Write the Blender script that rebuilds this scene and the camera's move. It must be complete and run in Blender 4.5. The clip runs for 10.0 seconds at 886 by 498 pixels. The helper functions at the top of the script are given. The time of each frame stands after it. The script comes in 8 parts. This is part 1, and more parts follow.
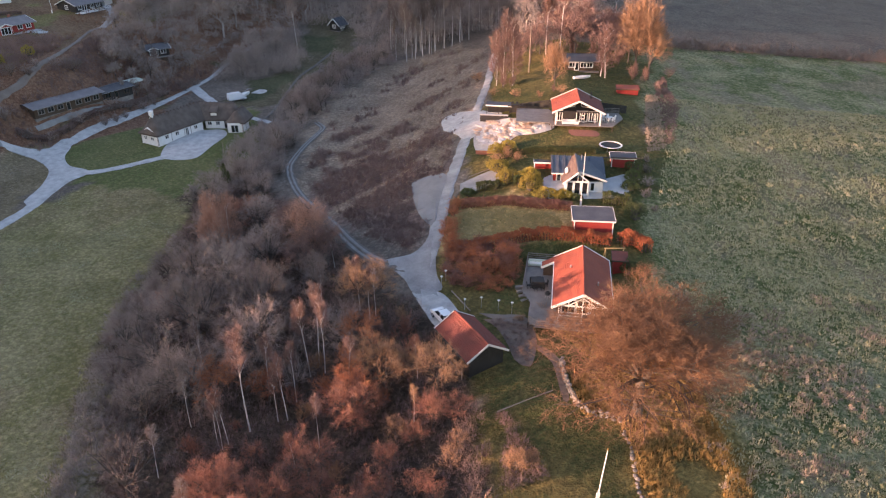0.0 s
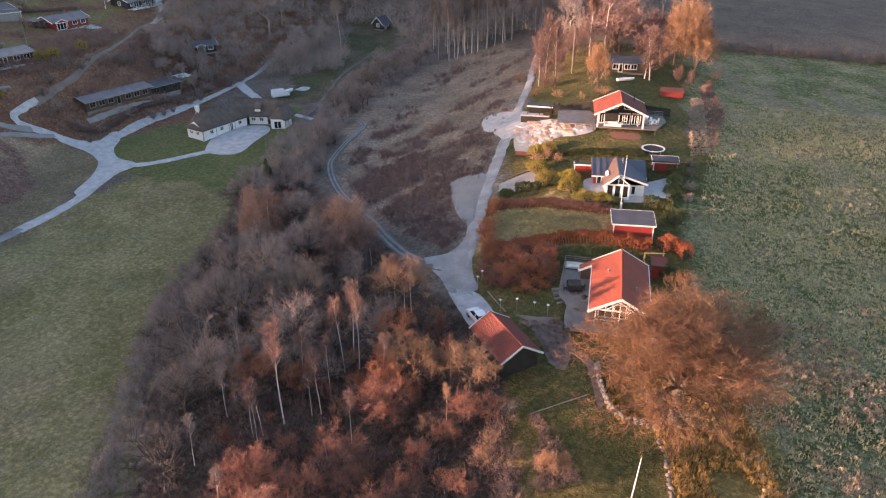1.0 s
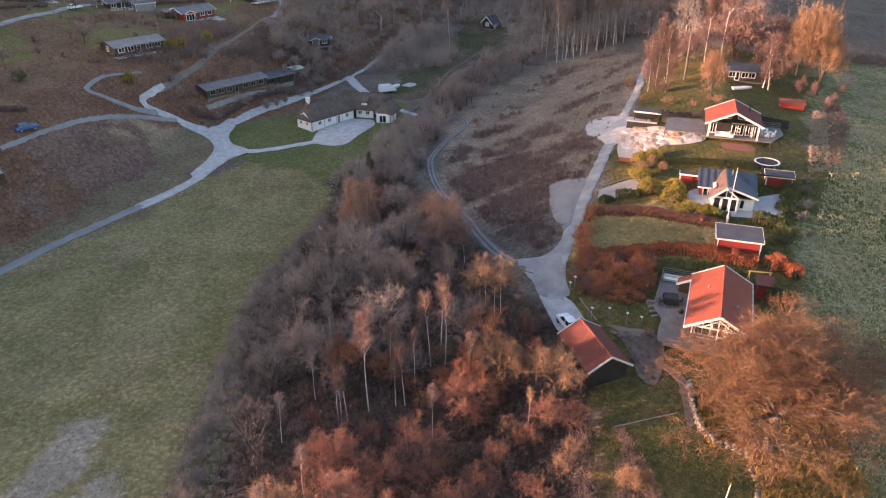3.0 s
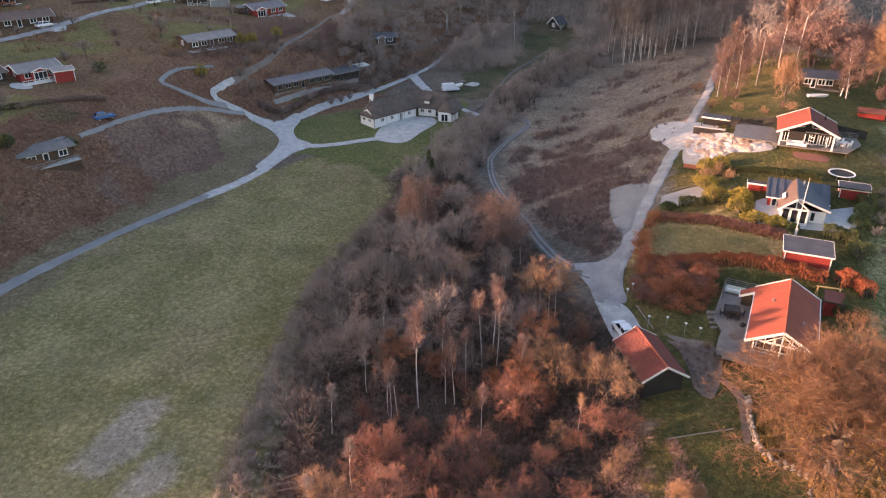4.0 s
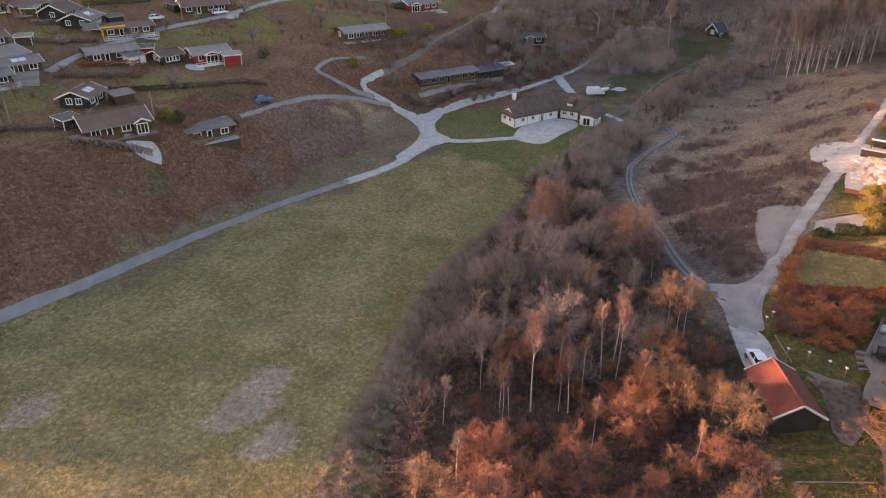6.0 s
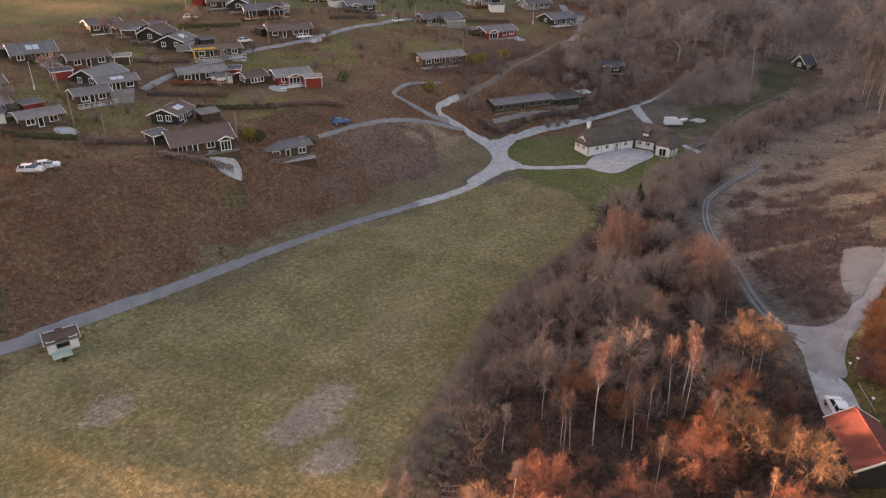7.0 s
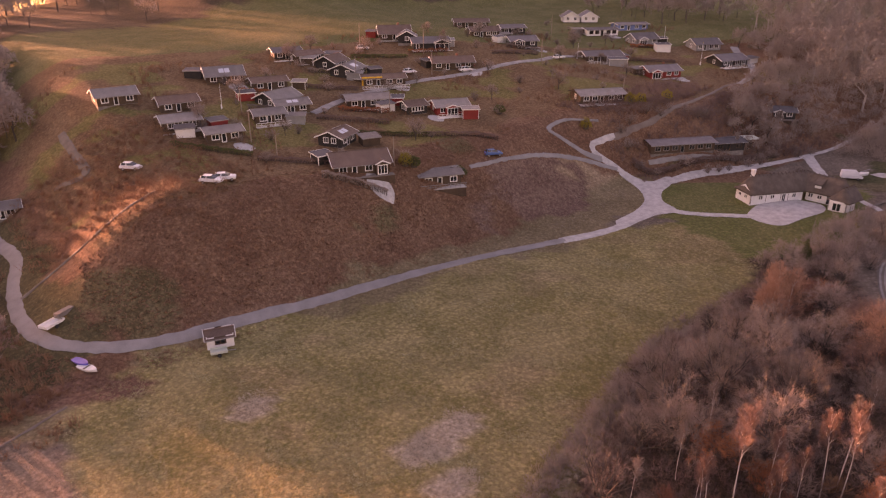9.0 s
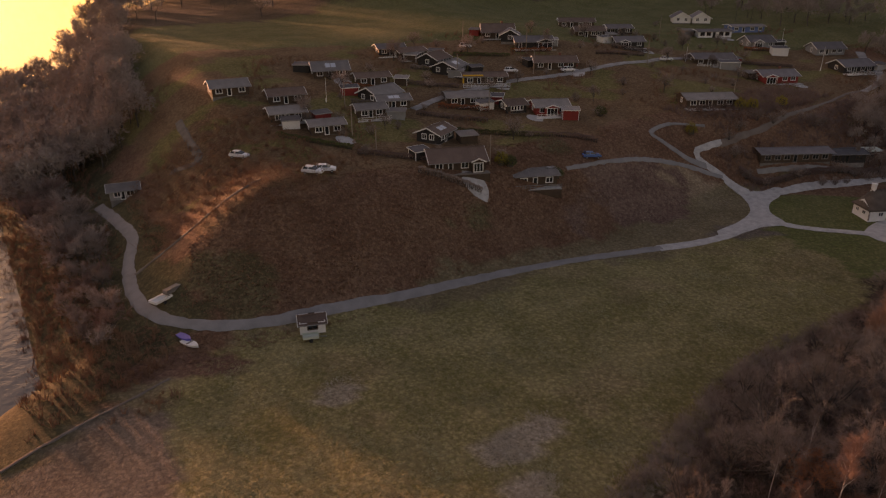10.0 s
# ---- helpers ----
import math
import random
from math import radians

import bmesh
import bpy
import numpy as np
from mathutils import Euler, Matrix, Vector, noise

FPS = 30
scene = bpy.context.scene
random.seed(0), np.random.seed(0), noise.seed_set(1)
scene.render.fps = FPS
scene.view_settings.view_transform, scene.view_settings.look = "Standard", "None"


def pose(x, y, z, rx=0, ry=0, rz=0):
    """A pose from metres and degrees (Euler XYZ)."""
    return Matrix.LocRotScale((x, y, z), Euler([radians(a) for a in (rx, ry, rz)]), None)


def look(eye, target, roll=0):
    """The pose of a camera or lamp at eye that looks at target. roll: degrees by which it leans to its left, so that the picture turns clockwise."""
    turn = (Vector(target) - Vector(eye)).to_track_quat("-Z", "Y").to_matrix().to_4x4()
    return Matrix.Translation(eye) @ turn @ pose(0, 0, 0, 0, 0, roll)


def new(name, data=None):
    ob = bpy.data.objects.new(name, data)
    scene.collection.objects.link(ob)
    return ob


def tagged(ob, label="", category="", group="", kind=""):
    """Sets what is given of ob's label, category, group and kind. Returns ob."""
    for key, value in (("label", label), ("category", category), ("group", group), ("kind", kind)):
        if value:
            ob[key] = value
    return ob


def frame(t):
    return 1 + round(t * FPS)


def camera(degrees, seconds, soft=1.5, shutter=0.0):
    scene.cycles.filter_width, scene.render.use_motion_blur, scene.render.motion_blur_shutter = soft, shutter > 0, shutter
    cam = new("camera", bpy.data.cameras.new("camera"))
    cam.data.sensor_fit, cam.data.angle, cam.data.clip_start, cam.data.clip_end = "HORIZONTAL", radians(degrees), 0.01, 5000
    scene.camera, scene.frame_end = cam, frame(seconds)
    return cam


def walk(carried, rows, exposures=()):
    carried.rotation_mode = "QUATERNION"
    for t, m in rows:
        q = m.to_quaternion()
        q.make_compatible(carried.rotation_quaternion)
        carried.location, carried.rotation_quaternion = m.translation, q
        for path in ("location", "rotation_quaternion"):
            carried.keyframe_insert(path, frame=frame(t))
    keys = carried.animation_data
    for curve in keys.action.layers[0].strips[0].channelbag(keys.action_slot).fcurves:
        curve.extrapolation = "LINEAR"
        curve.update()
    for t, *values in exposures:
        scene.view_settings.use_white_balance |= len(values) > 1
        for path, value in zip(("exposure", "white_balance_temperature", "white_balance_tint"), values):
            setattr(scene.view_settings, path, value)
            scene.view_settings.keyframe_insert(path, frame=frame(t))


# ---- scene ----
# ---------------------------------------------------------------- camera
cam = camera(64.78, 10.0, soft=1.2)
EYE = (0.0, 0.0, 50.0)
# seconds, turn to the left, tilt (degrees)
TURNS = [
    (0.0, 0.0, -27.68), (0.5, 1.64, -27.70), (1.0, 3.42, -27.71), (1.5, 5.37, -27.72), (2.0, 7.50, -27.73),
    (2.5, 9.73, -27.74), (4.0, 17.28, -27.79), (4.5, 20.19, -27.81), (5.0, 23.22, -27.83), (5.5, 26.23, -27.84),
    (6.8, 34.04, -27.00), (7.0, 35.27, -25.87), (7.5, 38.31, -23.90), (8.0, 41.37, -23.15), (8.5, 44.43, -23.15),
    (9.0, 48.01, -23.20), (9.5, 51.94, -23.25), (10.0, 56.14, -23.32),
]
walk(cam, [(t, pose(*EYE, 90 + tilt, 0, turn)) for t, turn, tilt in TURNS],
     exposures=[(0.0, 2.3, 5850, 28), (5.0, 2.38, 6450, 31), (7.0, 2.34, 7500, 38), (8.0, 2.25, 8300, 46), (8.7, 2.35, 8800, 88), (9.2, 2.1, 9100, 64), (9.6, 1.5, 9000, 54), (10.0, 0.85, 8700, 48)])

# ---------------------------------------------------------------- sky and sun
SUN_AZ, SUN_EL = 103.0, 4.2          # degrees to the left of +y, degrees above the horizon
world = bpy.data.worlds.new("sky")
scene.world = world
world.use_nodes = True
wn = world.node_tree
sky = wn.nodes.new("ShaderNodeTexSky")
sky.sky_type, sky.sun_disc = "NISHITA", False
sky.sun_elevation, sky.sun_rotation = radians(SUN_EL), radians(-SUN_AZ)
sky.air_density, sky.dust_density, sky.ozone_density = 1.0, 1.6, 1.0
wn.links.new(sky.outputs["Color"], wn.nodes["Background"].inputs["Color"])
wn.nodes["Background"].inputs["Strength"].default_value = 0.15
sun = new("sun", bpy.data.lights.new("sun", "SUN"))
sun.data.energy, sun.data.angle, sun.data.color = 3.4, radians(0.8), (1.0, 0.58, 0.33)
away = Vector((-math.sin(radians(SUN_AZ)) * math.cos(radians(SUN_EL)), math.cos(radians(SUN_AZ)) * math.cos(radians(SUN_EL)), math.sin(radians(SUN_EL))))
sun.matrix_world = look(away * 600, (0, 0, 0))

# ---------------------------------------------------------------- materials
def surface(name, a, b, scale=1.0, rough=0.85, bump=0.3, fine=8.0, metal=0.0, vary=0.0, wave=None, spread=0.5):
    """Two tones mixed by a broad and a fine noise in object space, with relief. vary: brightness by object. wave: (scale, direction, depth) for ribs."""
    m = bpy.data.materials.new(name)
    m.use_nodes = True
    t, n, l = m.node_tree, m.node_tree.nodes, m.node_tree.links
    p = n["Principled BSDF"]
    co = n.new("ShaderNodeTexCoord")
    broad, small = n.new("ShaderNodeTexNoise"), n.new("ShaderNodeTexNoise")
    broad.inputs["Scale"].default_value, broad.inputs["Detail"].default_value = scale, 4
    small.inputs["Scale"].default_value, small.inputs["Detail"].default_value = scale * fine, 6
    for x in (broad, small):
        l.new(co.outputs["Object"], x.inputs["Vector"])
    add = n.new("ShaderNodeMath")
    add.operation = "MULTIPLY_ADD"
    add.inputs[1].default_value = spread
    l.new(small.outputs["Fac"], add.inputs[0])
    l.new(broad.outputs["Fac"], add.inputs[2])
    ramp = n.new("ShaderNodeMapRange")
    ramp.inputs["From Min"].default_value, ramp.inputs["From Max"].default_value = 0.35 + 0.3 * spread, 0.65 + 0.7 * spread
    l.new(add.outputs[0], ramp.inputs["Value"])
    mix = n.new("ShaderNodeMix")
    mix.data_type = "RGBA"
    mix.inputs["A"].default_value, mix.inputs["B"].default_value = (*a, 1), (*b, 1)
    l.new(ramp.outputs[0], mix.inputs["Factor"])
    out = mix.outputs["Result"]
    if vary:
        info, mr, hsv = n.new("ShaderNodeObjectInfo"), n.new("ShaderNodeMapRange"), n.new("ShaderNodeHueSaturation")
        mr.inputs["To Min"].default_value, mr.inputs["To Max"].default_value = 1 - vary, 1 + vary
        l.new(info.outputs["Random"], mr.inputs["Value"])
        l.new(mr.outputs[0], hsv.inputs["Value"])
        l.new(out, hsv.inputs["Color"])
        out = hsv.outputs["Color"]
    l.new(out, p.inputs["Base Color"])
    p.inputs["Roughness"].default_value, p.inputs["Metallic"].default_value = rough, metal
    if bump:
        bp = n.new("ShaderNodeBump")
        bp.inputs["Strength"].default_value, bp.inputs["Distance"].default_value = bump, 0.05
        h = small.outputs["Fac"]
        if wave:
            w = n.new("ShaderNodeTexWave")
            w.bands_direction = wave[1]
            w.inputs["Scale"].default_value, w.inputs["Distortion"].default_value = wave[0], 0.4
            l.new(co.outputs["Object"], w.inputs["Vector"])
            mx = n.new("ShaderNodeMath")
            mx.operation = "MULTIPLY_ADD"
            mx.inputs[1].default_value = wave[2]
            l.new(w.outputs["Fac"], mx.inputs[0])
            l.new(h, mx.inputs[2])
            h = mx.outputs[0]
        l.new(h, bp.inputs["Height"])
        l.new(bp.outputs["Normal"], p.inputs["Normal"])
    return m


def glass(name="window_glass"):
    m = bpy.data.materials.new(name)
    m.use_nodes = True
    p = m.node_tree.nodes["Principled BSDF"]
    p.inputs["Base Color"].default_value = (0.02, 0.025, 0.03, 1)
    p.inputs["Roughness"].default_value, p.inputs["Metallic"].default_value = 0.05, 0.0
    p.inputs["Specular IOR Level"].default_value = 0.9
    return m


def ground_material():
    """Land cover from two tones stored with the sheet, broken up by grass-sized and patch-sized noise, with painted
    shade between tussocks.
    """
    m = bpy.data.materials.new("land_cover")
    m.use_nodes = True
    n, l = m.node_tree.nodes, m.node_tree.links
    p = n["Principled BSDF"]
    a, b = n.new("ShaderNodeAttribute"), n.new("ShaderNodeAttribute")
    a.attribute_name, b.attribute_name = "cover", "cover_second"
    co = n.new("ShaderNodeTexCoord")
    n1, n2, n3 = (n.new("ShaderNodeTexNoise") for _ in range(3))
    for x, s, d in ((n1, 0.11, 5), (n2, 1.2, 5), (n3, 3.6, 4)):
        x.inputs["Scale"].default_value, x.inputs["Detail"].default_value = s, d
        x.inputs["Roughness"].default_value = 0.62
        l.new(co.outputs["Object"], x.inputs["Vector"])
    s1, s2 = n.new("ShaderNodeMath"), n.new("ShaderNodeMath")
    s1.operation = s2.operation = "ADD"
    l.new(n1.outputs["Fac"], s1.inputs[0]), l.new(n2.outputs["Fac"], s1.inputs[1])
    l.new(s1.outputs[0], s2.inputs[0]), l.new(n3.outputs["Fac"], s2.inputs[1])
    r = n.new("ShaderNodeMapRange")
    r.inputs["From Min"].default_value, r.inputs["From Max"].default_value = 1.33, 1.67
    l.new(s2.outputs[0], r.inputs["Value"])
    mix = n.new("ShaderNodeMix")
    mix.data_type = "RGBA"
    l.new(r.outputs[0], mix.inputs["Factor"])
    l.new(a.outputs["Color"], mix.inputs["A"]), l.new(b.outputs["Color"], mix.inputs["B"])
    # paler tussock tops and darker gaps between them: shading put into the colour
    cell, gap, dark = n.new("ShaderNodeTexVoronoi"), n.new("ShaderNodeMapRange"), n.new("ShaderNodeMix")
    cell.inputs["Scale"].default_value, cell.inputs["Randomness"].default_value = 1.5, 1.0
    wob, push = n.new("ShaderNodeTexNoise"), n.new("ShaderNodeVectorMath")
    wob.inputs["Scale"].default_value, push.operation, push.inputs[3].default_value = 2.2, "SCALE", 0.9
    shift = n.new("ShaderNodeVectorMath")
    l.new(co.outputs["Object"], wob.inputs["Vector"])
    l.new(wob.outputs["Color"], push.inputs[0])
    l.new(push.outputs[0], shift.inputs[1])
    l.new(co.outputs["Object"], shift.inputs[0])
    l.new(shift.outputs[0], cell.inputs["Vector"])
    gap.inputs["From Min"].default_value, gap.inputs["From Max"].default_value = 0.12, 0.60
    gap.inputs["To Min"].default_value, gap.inputs["To Max"].default_value = 1.22, 0.78
    l.new(cell.outputs["Distance"], gap.inputs["Value"])
    dark.data_type, dark.blend_type = "RGBA", "MULTIPLY"
    dark.inputs["Factor"].default_value = 1.0
    l.new(mix.outputs["Result"], dark.inputs["A"]), l.new(gap.outputs[0], dark.inputs["B"])
    l.new(dark.outputs["Result"], p.inputs["Base Color"])
    p.inputs["Roughness"].default_value = 0.95
    p.inputs["Specular IOR Level"].default_value = 0.15
    bp = n.new("ShaderNodeBump")
    bp.inputs["Strength"].default_value, bp.inputs["Distance"].default_value = 1.0, 0.36
    l.new(s2.outputs[0], bp.inputs["Height"])
    l.new(bp.outputs["Normal"], p.inputs["Normal"])
    return m


M_GROUND = ground_material()
M_GLASS = glass()
M_GRAVEL = surface("pale_gravel", (0.32, 0.315, 0.305), (0.52, 0.51, 0.495), 0.8, 0.95, 0.4, 9)
M_TRACK = surface("worn_lane", (0.20, 0.197, 0.193), (0.36, 0.352, 0.345), 0.4, 0.95, 0.4, 10)
M_LANE = surface("worn_grey_lane", (0.21, 0.21, 0.21), (0.40, 0.40, 0.395), 0.45, 0.95, 0.3, 9)
M_MUD = surface("dark_mud", (0.10, 0.088, 0.075), (0.17, 0.15, 0.13), 0.6, 0.9, 0.5, 8)
M_DIRT = surface("trodden_earth", (0.14, 0.112, 0.095), (0.21, 0.172, 0.145), 0.5, 0.95, 0.4, 9)
M_RUT = surface("wheel_worn_gravel", (0.20, 0.19, 0.18), (0.29, 0.28, 0.265), 0.6, 0.95, 0.5, 9)
M_EARTH = surface("dug_brown_earth", (0.12, 0.082, 0.06), (0.23, 0.165, 0.125), 1.4, 0.95, 0.8, 6)
M_ASPHALT = surface("old_asphalt", (0.19, 0.186, 0.183), (0.27, 0.263, 0.258), 0.4, 0.9, 0.3, 12)
# straw tone raised to stand for sun on the meadow
M_STRAW = surface("sun_brightened_straw", (0.40, 0.32, 0.16), (0.27, 0.24, 0.10), 0.3, 0.95, 0)
M_WHITE = surface("white_paint", (0.78, 0.77, 0.74), (0.70, 0.69, 0.66), 1.5, 0.6, 0.15)
M_LIME = surface("limewashed_wall", (0.82, 0.81, 0.79), (0.70, 0.69, 0.66), 0.8, 0.9, 0.3)
M_BLACK = surface("black_stained_boards", (0.020, 0.019, 0.018), (0.040, 0.036, 0.032), 0.7, 0.75, 0.4, 6, wave=(3.2, "Z", 1.2))
M_DARKWOOD = surface("dark_brown_boards", (0.055, 0.035, 0.022), (0.10, 0.065, 0.04), 0.7, 0.8, 0.4, 6, wave=(3.2, "Z", 1.2))
M_RED = surface("red_painted_boards", (0.34, 0.035, 0.025), (0.24, 0.03, 0.022), 0.7, 0.75, 0.35, 6, wave=(3.2, "Z", 1.0))
M_BLUE = surface("blue_painted_boards", (0.10, 0.16, 0.34), (0.14, 0.21, 0.40), 0.7, 0.75, 0.35, 6)
M_GREY = surface("grey_painted_boards", (0.22, 0.22, 0.22), (0.30, 0.30, 0.29), 0.7, 0.8, 0.3, 6)
M_YELLOW = surface("yellow_painted_panel", (0.80, 0.46, 0.03), (0.72, 0.40, 0.03), 0.9, 0.55, 0.1)
M_TILE = surface("red_roof_tiles", (0.36, 0.085, 0.045), (0.27, 0.068, 0.04), 0.6, 0.8, 0.8, 9, wave=(5.0, "X", 1.5))
M_TILE_OLD = surface("weathered_red_roof_tiles", (0.25, 0.065, 0.045), (0.17, 0.055, 0.04), 0.6, 0.85, 0.8, 9, wave=(5.0, "X", 1.5))
M_FELT = surface("dark_roofing_felt", (0.06, 0.06, 0.068), (0.095, 0.094, 0.102), 0.5, 0.85, 0.4, 9, vary=0.25)
# felt lifted towards grey, distance haze put into the roof colour
M_PALEFELT = surface("haze_paled_roofing_felt", (0.115, 0.105, 0.11), (0.18, 0.165, 0.17), 0.5, 0.85, 0.4, 9, vary=0.3)
M_SLATE = surface("blue_grey_roof_sheet", (0.055, 0.07, 0.10), (0.085, 0.10, 0.13), 0.5, 0.6, 0.6, 8, wave=(4.0, "X", 1.5))
M_ETERNIT = surface("grey_fibre_roof", (0.19, 0.18, 0.18), (0.28, 0.265, 0.26), 0.5, 0.85, 0.6, 8, vary=0.25, wave=(5.0, "X", 1.5))
M_BROWNROOF = surface("brown_roof_sheet", (0.13, 0.085, 0.07), (0.19, 0.13, 0.105), 0.5, 0.8, 0.6, 8, vary=0.2, wave=(5.0, "X", 1.5))
M_THATCH = surface("old_reed_thatch", (0.085, 0.066, 0.055), (0.145, 0.115, 0.095), 0.8, 0.95, 0.9, 14)
M_DECK = surface("weathered_deck_boards", (0.17, 0.15, 0.135), (0.26, 0.23, 0.205), 0.8, 0.85, 0.3, 7, wave=(2.2, "Y", 1.0))
M_PAVING = surface("grey_paving", (0.38, 0.375, 0.37), (0.50, 0.49, 0.48), 0.8, 0.9, 0.3, 8)
M_STONE = surface("field_stone", (0.13, 0.12, 0.11), (0.27, 0.245, 0.22), 0.9, 0.9, 0.6, 6, vary=0.3)
M_BRICK = surface("red_brick", (0.30, 0.12, 0.08), (0.24, 0.10, 0.07), 2.0, 0.9, 0.4, 8)
M_METAL = surface("galvanised_metal", (0.45, 0.46, 0.48), (0.36, 0.37, 0.39), 1.5, 0.4, 0.1, 6, metal=0.8)
M_RUBBER = surface("black_rubber", (0.02, 0.02, 0.02), (0.03, 0.03, 0.03), 3.0, 0.8, 0.1)
M_CARWHITE = surface("white_car_paint", (0.75, 0.76, 0.78), (0.70, 0.71, 0.73), 1.0, 0.25, 0)
M_CARBLUE = surface("blue_car_paint", (0.05, 0.13, 0.32), (0.06, 0.15, 0.35), 1.0, 0.25, 0)
M_CARGREY = surface("grey_car_paint", (0.14, 0.15, 0.16), (0.17, 0.18, 0.19), 1.0, 0.25, 0)
M_TARP = surface("violet_blue_tarpaulin", (0.10, 0.09, 0.40), (0.13, 0.11, 0.46), 1.5, 0.5, 0.3)
M_BARK = surface("grey_brown_bark", (0.062, 0.052, 0.044), (0.115, 0.096, 0.08), 1.2, 0.95, 0.5, 6, vary=0.2)
M_BIRCH = surface("white_birch_bark", (0.74, 0.70, 0.66), (0.40, 0.36, 0.33), 1.6, 0.85, 0.3, 5)
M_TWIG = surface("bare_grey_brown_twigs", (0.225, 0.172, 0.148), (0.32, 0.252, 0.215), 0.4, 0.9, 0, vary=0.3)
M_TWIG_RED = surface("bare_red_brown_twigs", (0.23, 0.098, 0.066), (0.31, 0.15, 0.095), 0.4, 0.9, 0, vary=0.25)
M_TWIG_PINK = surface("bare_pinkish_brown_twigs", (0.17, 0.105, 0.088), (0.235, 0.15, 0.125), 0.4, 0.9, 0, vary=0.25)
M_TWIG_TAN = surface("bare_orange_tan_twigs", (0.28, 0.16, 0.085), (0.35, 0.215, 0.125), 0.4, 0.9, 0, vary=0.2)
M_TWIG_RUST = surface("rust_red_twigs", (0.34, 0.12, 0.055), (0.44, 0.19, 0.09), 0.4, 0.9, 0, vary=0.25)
# bright coral stands in for sunlight that does not reach these trees
M_TWIG_CORAL = surface("sunlit_coral_twigs", (0.37, 0.205, 0.14), (0.47, 0.28, 0.20), 0.4, 0.9, 0, vary=0.15)
M_TWIG_OAK = surface("rust_brown_oak_twigs", (0.165, 0.083, 0.042), (0.24, 0.13, 0.062), 0.4, 0.9, 0)
M_BEECH = surface("dry_beech_leaves", (0.40, 0.125, 0.045), (0.29, 0.09, 0.035), 0.8, 0.8, 0, vary=0.15)
M_EVERGREEN = surface("evergreen_foliage", (0.055, 0.075, 0.022), (0.11, 0.12, 0.035), 0.8, 0.85, 0, vary=0.3)
M_GOLDHEDGE = surface("yellow_green_foliage", (0.34, 0.26, 0.03), (0.20, 0.17, 0.035), 0.8, 0.85, 0, vary=0.2)

# ---------------------------------------------------------------- the land
def S(a, b, v):
    if np.isscalar(a) and b < a:
        return 1 - S(b, a, v)
    t = np.clip((v - a) / (b - a), 0, 1)
    return t * t * (3 - 2 * t)


def height(x, y):
    """A valley floor, the eastern ridge with the lane, the western village hill, the coast, and added rises that block
    the sun.
    """
    valley = -6 + 3 * S(100, 170, y) + 13 * S(190, 330, y) + 20 * S(330, 900, y)
    top = 10 * S(70, 140, y) + 6 * S(160, 320, y) + 10 * S(320, 900, y) - (0.048 + 0.034 * S(72, 95, y) - 0.016 * S(150, 190, y)) * np.clip(x - 28, 0, 160)
    z = valley + (top - valley) * S(-35 + 27 * S(78, 58, y), 22, x + 5 - 0.17 * (y - 80))
    w = -x - (88 - 16 * S(140, 175, y) - 25 * S(180, 300, y))
    # rise past w = 130 added out of view to shade the north
    z = z + (15 * S(3, 30, w) + 13 * S(25, 140, w) + 40 * S(130, 420, w) * S(110, 170, y) + 25 * S(300, 1500, w)) * S(5, 50, y - 0.06 * np.maximum(0, w)) * (1 - 0.45 * S(150, 300, y))
    # unseen hill added to shade the forest; bump added to shade the wood
    z = z + 35 * S(190, 300, w) * S(122, 170, y) + 3 * np.exp(-((x + 122) / 9) ** 2 - ((y - 38) / 13) ** 2)
    pad = S(8.8, 10.4, x) * S(25.0, 22.8, x) * S(68, 70, y) * S(92.4, 90.4, y)
    z = z - pad * np.maximum(0.0, z - 0.55)
    coast = -6 - 1.2 * np.maximum(0.0, x + 105) + 40 * S(-330, -365, x) + 0.58 * np.maximum(0.0, -365 - x)
    return z + (-16 - z) * S(18, -14, y - coast)


def ground_z(x, y):
    return float(height(x, y))


def waves(x, y, seed, scale):
    """Cheap smooth noise between -1 and 1 on arrays."""
    r = np.random.RandomState(seed)
    out = 0
    for k in range(7):
        a, ph, f = r.rand() * 6.28, r.rand(2) * 6.28, (0.6 + 1.6 * r.rand()) / scale
        out = out + np.sin((x * math.cos(a) + y * math.sin(a)) * f + ph[0] + 1.3 * np.sin((y * math.cos(a) - x * math.sin(a)) * f * 0.7 + ph[1]))
    return out / 3.6


def inside(poly, x, y):
    """Points inside a polygon, on arrays."""
    hit = np.zeros(np.shape(x), bool)
    for (x0, y0), (x1, y1) in zip(poly, poly[1:] + poly[:1]):
        if y0 != y1:
            hit ^= ((y0 > y) != (y1 > y)) & (x < (x1 - x0) * (y - y0) / (y1 - y0) + x0)
    return hit


FIELD_WEST = [(-83, 107), (-80, 120), (-76, 131), (-49, 128), (-47, 113), (-46, 96), (-45, 79), (-40, 64), (-35, 50), (-30, 34), (-60, 5), (-90, 14), (-97, 28), (-93, 60), (-88, 92)]
WOOD = [(-49, 128), (-38, 140), (-34, 128), (-26, 116), (-16, 99), (-8, 89), (-3, 79), (2, 68), (4, 55), (6, 30), (-27, 25), (-33, 46), (-38, 62), (-46, 79), (-47, 113)]
DRY_SLOPE = [(-5, 96), (-15, 106), (-29, 128), (-31, 140), (-32, 165), (-33, 180), (-27, 203), (-16, 226), (2, 234), (13, 215), (13, 196), (8, 160), (3, 128), (0, 106)]
GARDENS = [(-2, 84), (0, 100), (3, 118), (9, 150), (13, 185), (20, 205), (52, 196), (47, 160), (40, 132), (36, 112), (31, 98), (29, 88), (27, 70), (24, 40), (4, 40), (4, 62), (0, 74)]
